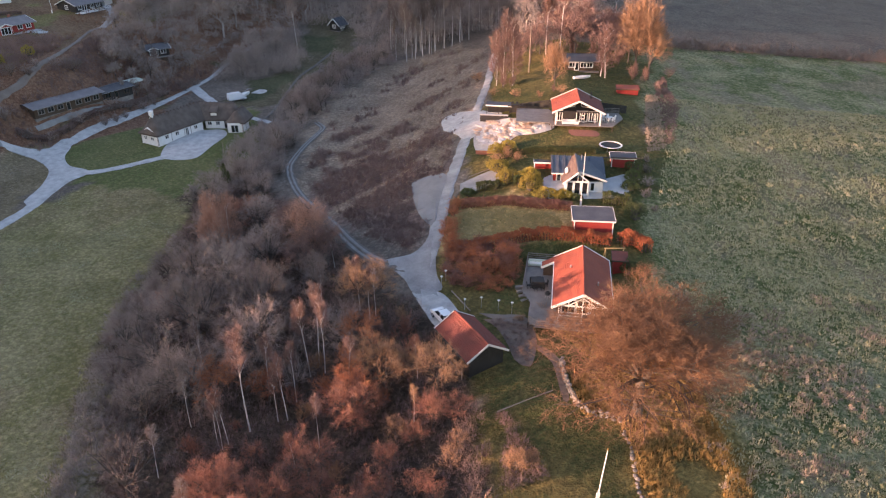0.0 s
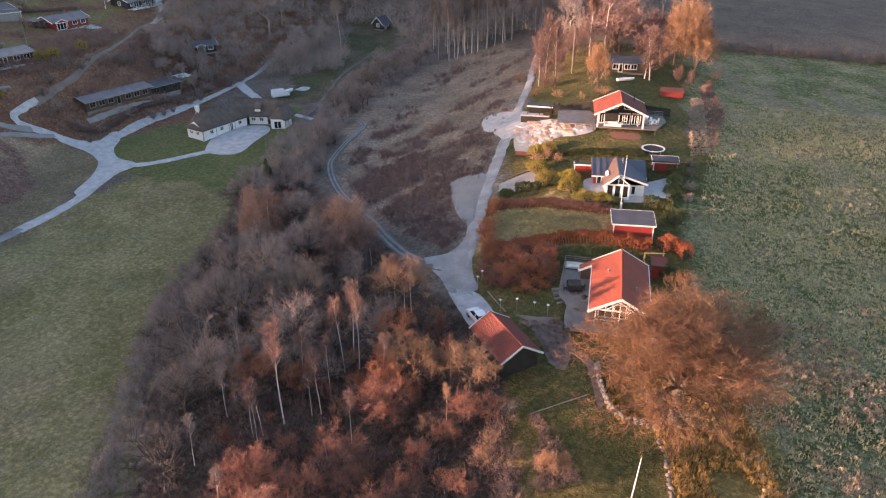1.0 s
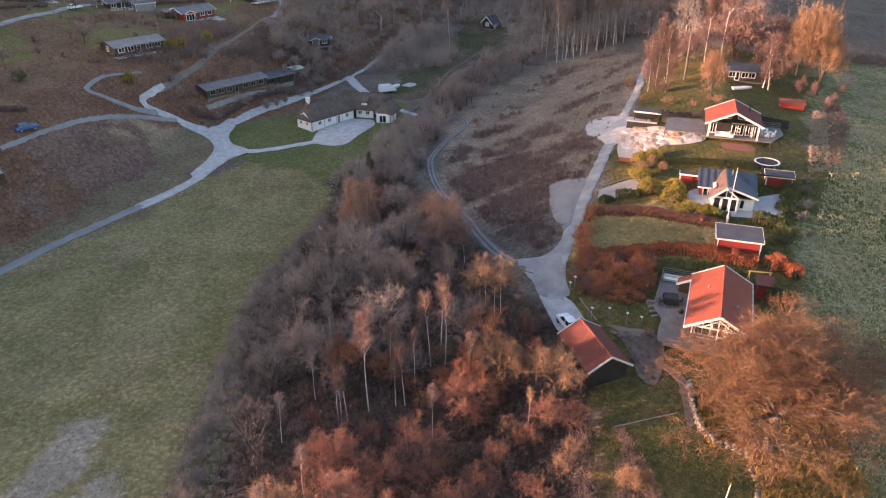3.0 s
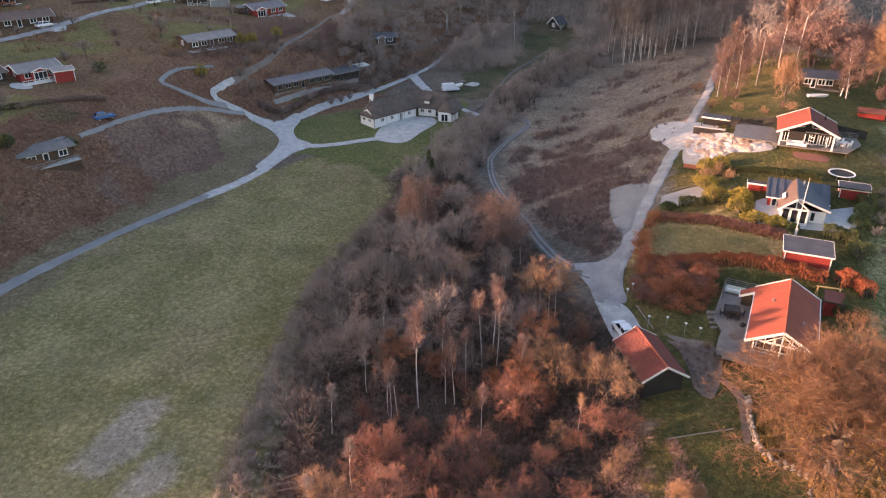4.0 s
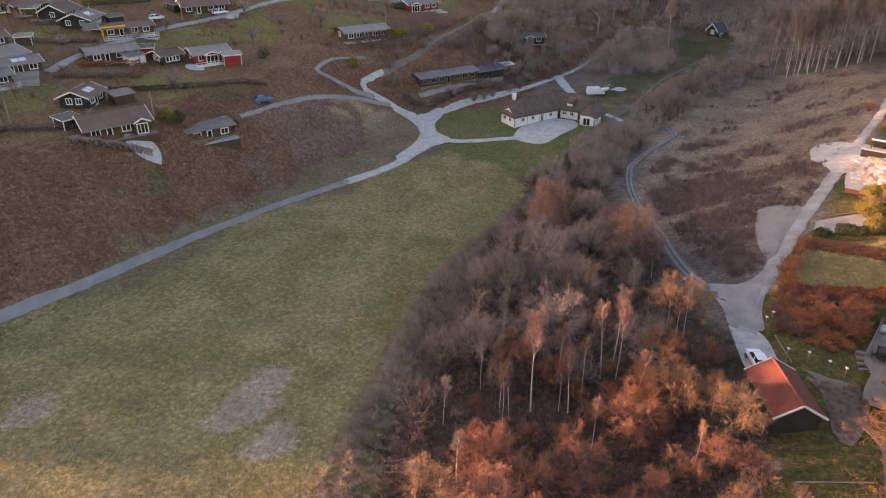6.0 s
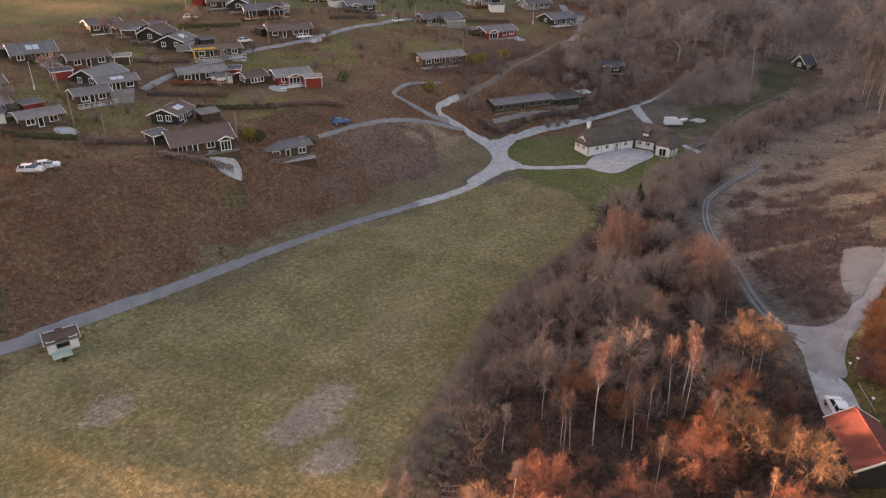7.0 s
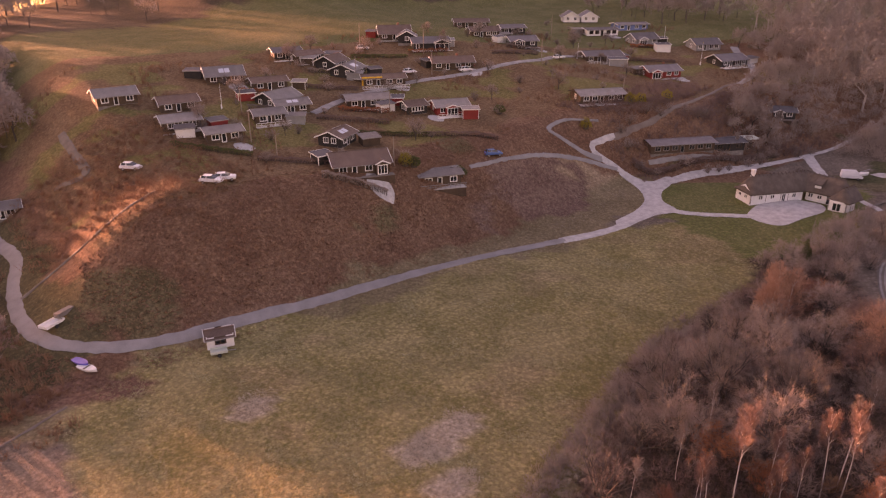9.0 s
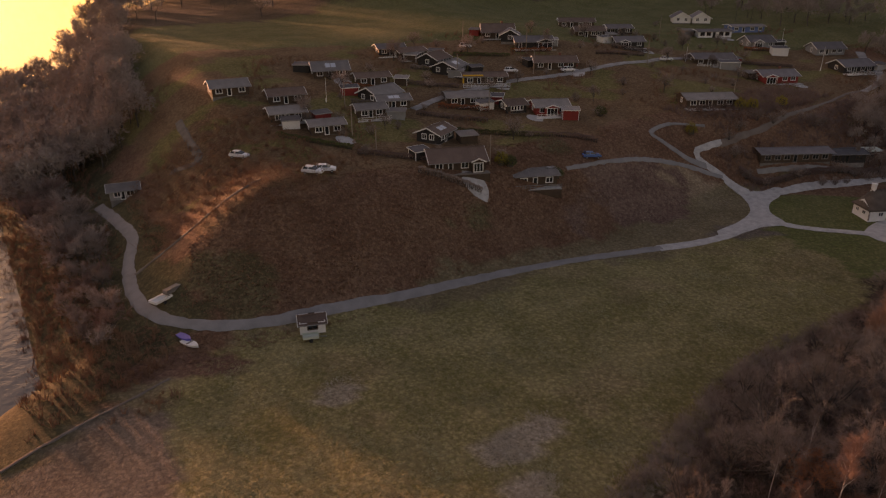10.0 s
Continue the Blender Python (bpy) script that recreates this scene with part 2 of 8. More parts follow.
FARM_LAWN = [(-81, 140), (-76, 131), (-49, 128), (-38, 142), (-44, 168), (-52, 180), (-62, 184), (-76, 168), (-84, 155), (-84, 145)]
MEADOW = [(-60, 188), (-48, 180), (-34, 205), (-30, 250), (-38, 280), (-50, 275), (-48, 225)]

# cover: (inside test, tone, second tone), later rows lie over earlier ones
def streaks(x, y):
    """Long streaks that run along the dry slope."""
    return waves((0.78 * y - 0.62 * x) * 1.0, (0.78 * x + 0.62 * y) * 0.22, 13, 4.0)


PATCHES = ((-53.0, 46.8, 2.7, 7.2, 0.32), (-45.2, 43.0, 2.1, 3.2, 0.3), (-75, 33, 2.5, 4, 0.3))


def off_patches(x, y):
    ok = np.ones(x.shape, bool)
    for cx, cy, rx, ry, turn in PATCHES:
        u, v = (x - cx) * math.cos(turn) + (y - cy) * math.sin(turn), (y - cy) * math.cos(turn) - (x - cx) * math.sin(turn)
        ok &= (u / rx) ** 2 + (v / ry) ** 2 > 1
    return ok


BRAMBLE_SLOPE = [(-29, 141), (-27, 158), (-18, 167), (-9, 160), (0, 146), (2.5, 128), (0.5, 118), (-1.0, 101), (-5, 93), (-13.5, 99.5), (-25.5, 121)]


def bramble_ground(x, y):
    """Where brambles have grown over the dry slope."""
    n = 0.55 * streaks(x, y) + 0.5 * waves(x, y, 14, 3.5) + 0.55 * waves(x, y, 24, 1.3)
    low = -1.0 + 1.15 * S(104, 150, y + 0.5 * x)
    return inside(DRY_SLOPE, x, y) & ((inside(BRAMBLE_SLOPE, x, y) & (n > low)) | (n > 0.62))


def land_cover(x, y):
    jx, jy = x + 2.2 * waves(x, y, 3, 5.0) + 0.9 * waves(x, y, 4, 1.7), y + 2.2 * waves(x, y, 5, 5.0) + 0.9 * waves(x, y, 6, 1.7)
    w = -jx - (88 - 16 * S(140, 175, jy) - 25 * S(180, 300, jy))
    a, b = np.zeros((*x.shape, 3)), np.zeros((*x.shape, 3))
    tufts = waves(x, y, 11, 9.0) + 0.6 * waves(x, y, 12, 3.0)

    def lay(mask, t1, t2):
        a[mask], b[mask] = t1, t2

    lay(x < 1e9, (0.16, 0.13, 0.105), (0.23, 0.19, 0.155))                       # woodland floor and scrub
    east = jx > 25 + 0.13 * (jy - 50) + 6 * S(90, 140, jy) - 4 * S(130, 70, jy)
    lay(east, (0.09, 0.115, 0.036), (0.33, 0.305, 0.17))
    lay(east & (waves(x * 1.0, y * 0.07, 18, 1.6) + 0.5 * waves(x, y, 19, 3) > 0.55), (0.155, 0.15, 0.08), (0.30, 0.265, 0.175))                          # eastern pasture
    lay(east & (tufts > 0.75), (0.15, 0.14, 0.075), (0.31, 0.27, 0.17))
    beyond = (jy > 202) & (jx > 50)
    lay(beyond, (0.13, 0.105, 0.085), (0.19, 0.16, 0.125))                          # ploughed land behind the far hedge
    hill = (w > 1.5) & (jy > 6) & (jy < 330)
    lay(hill, (0.17, 0.09, 0.058), (0.26, 0.155, 0.10))                               # bracken on the hillside
    lay(hill & (tufts > 0.9), (0.11, 0.085, 0.045), (0.20, 0.16, 0.09))
    village = (w > 30) & (jy > 30) & (jy < 255)
    lay(village, (0.165, 0.10, 0.058), (0.25, 0.165, 0.095))
    lay(village & (tufts > 0.35), (0.15, 0.135, 0.05), (0.24, 0.20, 0.085))         # cottage lawns
    lay(((jx + 94.5 + 1.5 * waves(x, y, 15, 4)) / 11.5) ** 2 + ((jy - 126 + 2.5 * waves(x, y, 16, 5)) / 17) ** 2 + 0.35 * waves(x, y, 17, 3) < 1, (0.28, 0.20, 0.135), (0.40, 0.295, 0.195))
    lay((w > 116 - 0.25 * (jy - 120)) & (jy > 40), (0.12, 0.13, 0.05), (0.19, 0.18, 0.085))  # pale field over the hill
    lay((w > 205) & (jy > 30), (0.075, 0.06, 0.04), (0.13, 0.10, 0.07))
    lay((w > -7) & (w < 7) & (jy > 10) & (jy < 150), (0.19, 0.15, 0.085), (0.28, 0.225, 0.14))  # rough verge
    lay((((jx + 100 + 1.5 * waves(x, y, 15, 4)) / 7.5) ** 2 + ((jy - 118) / 19) ** 2 < 1) & (waves(x, y, 16, 5) > -0.5), (0.17, 0.10, 0.08), (0.27, 0.18, 0.135))   # brambles in the paddock
    lay(inside(FIELD_WEST, jx + 2.5 * waves(x, y, 33, 4) - 2, jy), (0.21, 0.188, 0.074), (0.36, 0.305, 0.155))
    lay(inside(FIELD_WEST, jx, jy) & (tufts > 0.7), (0.215, 0.18, 0.08), (0.36, 0.29, 0.16))
    lay(inside(FARM_LAWN, jx, jy), (0.118, 0.138, 0.045), (0.185, 0.18, 0.075))
    lay(inside(MEADOW, jx, jy), (0.105, 0.092, 0.055), (0.165, 0.14, 0.085))
    lay(inside([(-50, 251), (-39, 252), (-37, 235), (-46, 235)], jx, jy) | inside([(-58, 208), (-47, 215), (-45, 210), (-50, 192), (-55, 190)], jx, jy), (0.07, 0.078, 0.038), (0.115, 0.112, 0.06))
    lay(inside(DRY_SLOPE, jx, jy), (0.225, 0.172, 0.128), (0.385, 0.305, 0.225))       # dead grass
    lay(bramble_ground(x, y), (0.175, 0.118, 0.098), (0.275, 0.20, 0.16))
    lay(inside(GARDENS, jx, jy), (0.075, 0.085, 0.028), (0.15, 0.125, 0.045))
    lay(inside(GARDENS, jx, jy) & (tufts > 0.5), (0.12, 0.10, 0.035), (0.22, 0.17, 0.06))
    # shaded meadow given sunlit straw colours
    lay(inside([(0, 93), (2, 106), (12, 106), (22, 102), (22, 94)], jx, jy), (0.36, 0.275, 0.115), (0.54, 0.41, 0.19))
    # bank under the oak: golden low sun put into the ground colour
    lay((jx > 17.6) & (jx < 28.5) & (jy > 20) & (jy < 76), (0.20, 0.15, 0.05), (0.33, 0.235, 0.08))
    lay(inside(WOOD, jx, jy), (0.065, 0.048, 0.034), (0.13, 0.095, 0.066))          # leaf litter, darkened as well for the shade between the trees
    for cx, cy, rx, ry, turn in PATCHES:
        u, v = (jx - cx) * math.cos(turn) + (jy - cy) * math.sin(turn), (jy - cy) * math.cos(turn) - (jx - cx) * math.sin(turn)
        lay((u / rx) ** 2 + (v / ry) ** 2 < 1, (0.30, 0.25, 0.18), (0.52, 0.45, 0.36))  # flattened dead grass
    coast = -6 - 1.2 * np.maximum(0.0, jx + 105) + 40 * S(-330, -365, jx) + 0.58 * np.maximum(0.0, -365 - jx)
    lay((jy - coast < 30) & (jx < -60), (0.085, 0.075, 0.04), (0.15, 0.125, 0.065))
    lay(jy - coast < 5, (0.17, 0.135, 0.07), (0.27, 0.215, 0.12))
    lay(inside([(-98.6, 8.3), (-99.2, 14.4), (-91, 26.0), (-86.8, 23.6), (-89.7, 14.1)], jx, jy), (0.16, 0.085, 0.062), (0.24, 0.14, 0.10))   # dead bracken below the boats
    return a, b


def axis(lo, hi, step, far):
    """Even steps in the middle, growing ones out to the horizon."""
    mid = list(np.arange(lo, hi + step / 2, step))
    d, out = step, []
    while not out or out[-1] < far:
        d *= 1.22
        out.append((out[-1] if out else 0) + d)
    return np.array([lo - v for v in reversed(out)] + mid + [hi + v for v in out])


def mesh_object(name, verts, faces, material, smooth=False):
    me = bpy.data.meshes.new(name)
    me.from_pydata([tuple(v) for v in verts], [], [tuple(f) for f in faces])
    if material:
        me.materials.append(material)
    if smooth:
        me.polygons.foreach_set("use_smooth", [True] * len(me.polygons))
    me.update()
    return new(name, me)


def triangles_object(name, verts, material, group=3):
    """A mesh of loose polygons, group corners each, from an array of corners."""
    verts = np.asarray(verts, np.float32).reshape(-1, 3)
    count = len(verts) // group
    me = bpy.data.meshes.new(name)
    me.vertices.add(len(verts)), me.loops.add(len(verts)), me.polygons.add(count)
    me.vertices.foreach_set("co", verts.ravel())
    me.loops.foreach_set("vertex_index", np.arange(len(verts), dtype=np.int32))
    me.polygons.foreach_set("loop_start", np.arange(count, dtype=np.int32) * group)
    me.materials.append(material)
    me.update(calc_edges=True)
    return me


def build_ground():
    xs, ys = axis(-260, 120, 1.5, 4200), axis(10, 300, 1.5, 4200)
    gx, gy = np.meshgrid(xs, ys)
    gz = height(gx, gy) + 0.05 * waves(gx, gy, 21, 3.0) * S(2.0, 6.0, np.abs(gx) + np.abs(gy)) * (np.abs(gx) < 320)
    nx, ny = len(xs), len(ys)
    verts = np.stack([gx, gy, gz], -1).reshape(-1, 3)
    i = np.arange(nx * ny).reshape(ny, nx)
    quads = np.stack([i[:-1, :-1], i[:-1, 1:], i[1:, 1:], i[1:, :-1]], -1).reshape(-1, 4)
    me = bpy.data.meshes.new("ground")
    me.vertices.add(len(verts)), me.loops.add(quads.size), me.polygons.add(len(quads))
    me.vertices.foreach_set("co", verts.astype(np.float32).ravel())
    me.loops.foreach_set("vertex_index", quads.astype(np.int32).ravel())
    me.polygons.foreach_set("loop_start", np.arange(len(quads), dtype=np.int32) * 4)
    me.polygons.foreach_set("use_smooth", np.ones(len(quads), bool))
    me.update(calc_edges=True)
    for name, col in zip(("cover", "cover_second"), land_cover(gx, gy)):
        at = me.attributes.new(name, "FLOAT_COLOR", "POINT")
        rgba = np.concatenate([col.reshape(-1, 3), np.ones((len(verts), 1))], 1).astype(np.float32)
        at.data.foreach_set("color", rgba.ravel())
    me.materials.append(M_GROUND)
    return tagged(new("ground", me), "rolling winter land of pasture, scrub and gardens", "ground", kind="structure")


build_ground()


def smooth_line(pts, step=1.2):
    """Points along a Catmull-Rom curve through pts."""
    p = [Vector((*q, 0)) for q in pts]
    p = [p[0] * 2 - p[1]] + p + [p[-1] * 2 - p[-2]]
    out = []
    for a, b, c, d in zip(p, p[1:], p[2:], p[3:]):
        n = max(2, int((c - b).length / step))
        for k in range(n):
            t = k / n
            out.append(0.5 * (2 * b + (c - a) * t + (2 * a - 5 * b + 4 * c - d) * t * t + (3 * b - a - 3 * c + d) * t ** 3))
    return out + [p[-2]]


ROAD_LINES = []


def road(name, pts, width, material, label, lift=0.16, ruts=0.0):
    """A lane laid on the land, with crumbling edges; width may be one number or one for each end."""
    w0, w1 = width if isinstance(width, tuple) else (width, width)
    c = smooth_line(pts)
    ROAD_LINES.append(np.array([(q.x, q.y) for q in c[::2]]))
    rnd = random.Random(len(pts) * 7 + int(pts[0][0]))
    verts, faces = [], []
    cols = (-0.5, -0.36, -0.18, 0, 0.18, 0.36, 0.5)
    for i, q in enumerate(c):
        d = (c[min(i + 1, len(c) - 1)] - c[max(i - 1, 0)]).normalized()
        side = Vector((d.y, -d.x, 0))
        w = w0 + (w1 - w0) * i / (len(c) - 1)
        for k in cols:
            e = rnd.uniform(-0.16, 0.16) if abs(k) == 0.5 else 0
            v = q + side * (w * k + e)
            edge = -0.10 if abs(k) == 0.5 else (0.03 - (ruts if abs(k) == 0.18 else 0))
            verts.append((v.x, v.y, ground_z(v.x, v.y) + lift + edge))
    n = len(cols)
    for i in range(len(c) - 1):
        for k in range(n - 1):
            a = i * n + k
            faces.append((a, a + n, a + n + 1, a + 1))
    ob = mesh_object(name, verts, faces, material, smooth=True)
    return tagged(ob, label, "road", kind="structure")


def apron(name, outline, material, label, lift=0.10, category="yard"):
    """A yard of gravel or paving with an uneven rim, laid on the land."""
    poly = [(q.x, q.y) for q in smooth_line(outline + outline[:1], 1.0)][:-1]
    xs, ys = [p[0] for p in poly], [p[1] for p in poly]
    bm = bmesh.new()
    rim = [bm.verts.new((x, y, 0)) for x, y in poly]
    bm.faces.new(rim)
    for ax, lo, hi in ((0, min(xs), max(xs)), (1, min(ys), max(ys))):
        for k in range(1, int((hi - lo) / 1.5)):
            co, no = [0, 0, 0], [0, 0, 0]
            co[ax], no[ax] = lo + k * 1.5, 1
            bmesh.ops.bisect_plane(bm, geom=bm.verts[:] + bm.edges[:] + bm.faces[:], plane_co=co, plane_no=no)
    for v in bm.verts:
        v.co.z = ground_z(v.co.x, v.co.y) + (0.10 if v.is_boundary else lift)
    bmesh.ops.triangulate(bm, faces=bm.faces)
    me = bpy.data.meshes.new(name)
    bm.normal_update()
    for fc in bm.faces:
        if fc.normal.z < 0:
            fc.normal_flip()
    bm.to_mesh(me)
    me.materials.append(material)
    return tagged(new(name, me), label, category, kind="structure")


road("lane", [(0.9, 76.5), (-1.5, 82.2), (-2.8, 87.3), (-2.4, 92.0), (-1.3, 97.2), (-0.75, 102.0), (0.45, 110.2), (1.9, 118.4), (4.0, 129.8), (6.4, 142.3), (8.5, 156.9), (10.9, 171.6), (12.3, 184), (15, 205)], (2.4, 1.7), M_LANE, "narrow worn asphalt lane past the cottages", ruts=0.02)
TRACK = [(-2.6, 89.2), (-5.9, 91.0), (-9.0, 93.6), (-12.2, 97.4), (-15.6, 103.4), (-19.3, 111.1), (-23.6, 118.8), (-27.7, 126.2), (-30.8, 133.1), (-32.8, 139.9), (-32.8, 144.9), (-31.6, 153.0), (-30.1, 159.5), (-29.3, 164.5), (-31.5, 168.6)]
road("track", TRACK, (2.1, 1.5), M_MUD, "muddy gravel track winding through scrub", lift=0.15, ruts=0.03)
for side in (-0.42, 0.42):
    road("wheel_rut", [(x + side * 0.86, y + side * 0.5) for x, y in TRACK[2:]], (0.6, 0.4), M_RUT, "grey gravel wheel rut in the muddy track", lift=0.17)
apron("lane_junction", [(-9.6, 94.6), (-7.3, 94.6), (-4.9, 94.7), (-3.3, 96.4), (-2.3, 99.0), (-1.9, 102.4), (-0.2, 101.5), (-0.7, 97), (-1.1, 93), (-0.9, 88), (-0.2, 84), (-3.9, 84), (-5.6, 88), (-7.6, 91.4)], M_TRACK, "worn asphalt where track and lane meet", 0.21)
apron("driveway", [(-4.4, 84.4), (-0.6, 83.6), (1.6, 79.8), (2.4, 76.6), (1.0, 74.6), (-1.0, 75.8), (-2.6, 79.6)], M_GRAVEL, "pale gravel drive in front of the garage", 0.25)
apron("lay_by", [(-5.8, 119.6), (-2.5, 120.2), (0.8, 118), (-0.3, 108), (-1.4, 102), (-2.8, 103.4), (-4.3, 107.7), (-5.3, 113.6)], M_ASPHALT, "gravel pull-off beside the lane", 0.34)
apron("turning_place", [(0.1, 142.9), (-0.3, 151.0), (2.0, 153.7), (5.7, 151.3), (12.0, 143.0), (11.2, 139.4), (7.4, 133.2), (4.5, 131.2), (2.8, 136.4)], M_GRAVEL, "pale gravel turning place beside the lane", 0.25)
road("valley_road", [(-167.7, 18.3), (-153.9, 19.6), (-141.3, 20.2), (-130.5, 17.2), (-119.0, 15.5), (-111.4, 15.9), (-104.9, 18.5), (-100.4, 23.0), (-97.8, 28.2), (-96.2, 34.8), (-95.2, 43.3), (-94.0, 52.6), (-93.0, 63.1), (-91.8, 75.0), (-89.6, 87.7), (-86.1, 100.6), (-83.3, 109.2)], 2.3, M_ASPHALT, "grey asphalt road along the foot of the hill")
# ditch leading into the woods, built as a narrow strip
road("woodland_path", [(-45.3, 170.7), (-44.3, 180.2), (-43.8, 208.8), (-40.1, 223.0), (-36.9, 234.4)], 0.9, M_MUD, "narrow muddy ditch into the woods", lift=0.2)
road("gravel_road", [(-83.6, 108.4), (-80.2, 118.2), (-78.9, 128.2), (-82.2, 138.4), (-87.5, 145.3), (-95.7, 147.0), (-99.8, 145.4), (-102.9, 144.2), (-104.2, 145.4), (-103.6, 148.2), (-102.3, 151.8)], (2.8, 1.3), M_GRAVEL, "pale gravel road curving uphill", lift=0.15)
road("hill_track", [(-102.4, 151.2), (-100.5, 156.5), (-98.2, 164.5), (-98.4, 174.0), (-99.6, 185.4), (-102.2, 199.0), (-105.1, 213.3), (-104.4, 220.0)], (1.5, 0.9), M_DIRT, "worn earth track climbing through the scrub", lift=0.14)
road("farm_road", [(-85.5, 143.5), (-86.9, 150.0), (-84.3, 159.8), (-79.7, 170.1), (-76.8, 182.5), (-74.3, 193.8), (-72.1, 202.9), (-70.1, 210.6), (-68.7, 222.4), (-66.2, 233.8), (-63.1, 243.5)], (2.7, 1.2), M_GRAVEL, "pale gravel road round the thatched farm", lift=0.19)
road("back_drive", [(-72.6, 201.8), (-66.0, 191.8), (-58.9, 182.2), (-52.3, 175.4), (-42.8, 168.6)], (3.2, 1.6), M_GRAVEL, "pale gravel drive behind the thatched farm", lift=0.17)
road("front_drive", [(-82.0, 138.6), (-75.1, 138.2), (-69.3, 140.7), (-59.0, 148.2)], 2.0, M_GRAVEL, "pale gravel drive to the farmyard", lift=0.17)
apron("road_fork", [(-86.6, 142.5), (-91.0, 145.6), (-95.9, 145.9), (-96.0, 147.6), (-92.4, 148.8), (-89.4, 150.6), (-88.1, 155.0), (-86.4, 155.6), (-84.7, 151.3), (-83.7, 146.4), (-80.4, 141.6), (-75.8, 139.5), (-74.8, 137.2), (-76.9, 133.5), (-77.6, 128.3), (-79.0, 123.6), (-81.6, 124.6), (-81.8, 131.8), (-83.4, 138.4)], M_GRAVEL, "pale gravel where three roads meet", 0.24)
apron("farmyard", [(-62.4, 145.6), (-63.4, 150.5), (-63.3, 155.3), (-61.6, 162.0), (-57.5, 163.0), (-53.4, 163.2), (-51.4, 159.5), (-52.9, 152.5), (-54.4, 145.9), (-58.2, 144.5)], M_GRAVEL, "pale gravel farmyard between the wings", 0.22)
apron("gravel_heap_place", [(-54.6, 196), (-52.8, 199.5), (-50.4, 198.5), (-51.2, 195.4)], M_GRAVEL, "round patch of pale gravel", 0.2)
road("house_terrace", [(-93.2, 154.6), (-88.2, 163.2), (-83.9, 170.9), (-81.2, 177.4)], 1.2, M_RUT, "grey gravel terrace in front of the long house", lift=0.14)
road("cottage_drive", [(-96.9, 146.6), (-101.6, 141.0), (-104.4, 134.6), (-106.2, 128.9), (-107.9, 119.0), (-108.8, 106.0)], (1.1, 0.8), M_ASPHALT, "gravel drive along the hill to the cottages", lift=0.17)
road("side_drive", [(-100.6, 144.8), (-103.4, 141.6), (-106.9, 138.8), (-109.8, 136.6), (-111.6, 136.2), (-112.3, 139.4), (-112.0, 143.6), (-109.8, 147.4), (-107.2, 151.0)], (1.6, 0.6), M_ASPHALT, "gravel drive looping on the hillside", lift=0.2)
road("village_road", [(-151, 92), (-157.1, 107.6), (-157.8, 121.3), (-158.5, 130.0), (-156.5, 141.3), (-153.1, 157.1), (-151.4, 176.4), (-153.9, 191.1), (-151.4, 207.1)], 2.4, M_TRACK, "asphalt road between the cottages", lift=0.2)
road("upper_road", [(-128, 262), (-123.6, 256.1), (-112.0, 244.2), (-106.4, 234.2), (-103.6, 219.0)], (3.0, 2.0), M_TRACK, "narrow road at the top of the hill", lift=0.2)
road("shore_path", [(-82.0, -7.0), (-84.0, -3.3), (-86.6, 2.7), (-88.6, 8.6), (-90.9, 14.4)], (0.55, 0.4), M_DIRT, "trodden path over the rough grass to the shore", lift=0.10)
road("hill_path", [(-124.6, 16.4), (-125.2, 18.9), (-125.6, 23.6), (-125.2, 28.8), (-124.7, 34.1), (-124, 41.7)], 0.8, M_MUD, "narrow muddy path up the hillside", lift=0.12)
road("cliff_road", [(-156.7, 32.7), (-152.6, 37.9), (-162.6, 39.2), (-176.8, 40.5)], 1.8, M_MUD, "sandy drive near the shore", lift=0.2)


ROAD_LINES.append(np.array([(-3.6, 106.0), (-2.6, 108.5), (-3.2, 111.5), (-3.0, 115.0), (-3.4, 118.0), (1.5, 141.5), (1.2, 145.0), (3.0, 148.5), (5.5, 144.5), (5.0, 139.0), (8.5, 142.0)]))


def build_sea():
    m = bpy.data.materials.new("sea_water")
    m.use_nodes = True
    n, l = m.node_tree.nodes, m.node_tree.links
    p = n["Principled BSDF"]
    p.inputs["Base Color"].default_value = (0.03, 0.045, 0.05, 1)
    p.inputs["Roughness"].default_value = 0.12
    w, b = n.new("ShaderNodeTexNoise"), n.new("ShaderNodeBump")
    co = n.new("ShaderNodeTexCoord")
    l.new(co.outputs["Object"], w.inputs["Vector"])
    w.inputs["Scale"].default_value, w.inputs["Detail"].default_value = 0.5, 5
    b.inputs["Strength"].default_value, b.inputs["Distance"].default_value = 0.5, 0.3
    l.new(w.outputs["Fac"], b.inputs["Height"]), l.new(b.outputs["Normal"], p.inputs["Normal"])
    ob = mesh_object("sea", [(-4500, -4500, -9.6), (600, -4500, -9.6), (600, 900, -9.6), (-4500, 900, -9.6)], [(0, 1, 2, 3)], m)
    tagged(ob, "calm sea shining in the low sun", "sea", kind="structure")


build_sea()

# ---------------------------------------------------------------- growing things
def tube(out, p0, p1, r0, r1, sides):
    """A tapered limb as triangles."""
    d = (p1 - p0).normalized()
    u = d.orthogonal().normalized()
    v = d.cross(u)
    ring = [(math.cos(6.2832 * k / sides), math.sin(6.2832 * k / sides)) for k in range(sides)]
    a = [p0 + (u * c + v * s) * r0 for c, s in ring]
    b = [p1 + (u * c + v * s) * r1 for c, s in ring]
    for k in range(sides):
        j = (k + 1) % sides
        out += [a[k], a[j], b[j]]
        if r1 > 0.004:
            out += [a[k], b[j], b[k]]


def turned(rnd, d, angle):
    """d bent by angle (radians) to a random side."""
    u = d.orthogonal().normalized()
    v = d.cross(u)
    t = rnd.uniform(0, 6.2832)
    return (d * math.cos(angle) + (u * math.cos(t) + v * math.sin(t)) * math.sin(angle)).normalized()


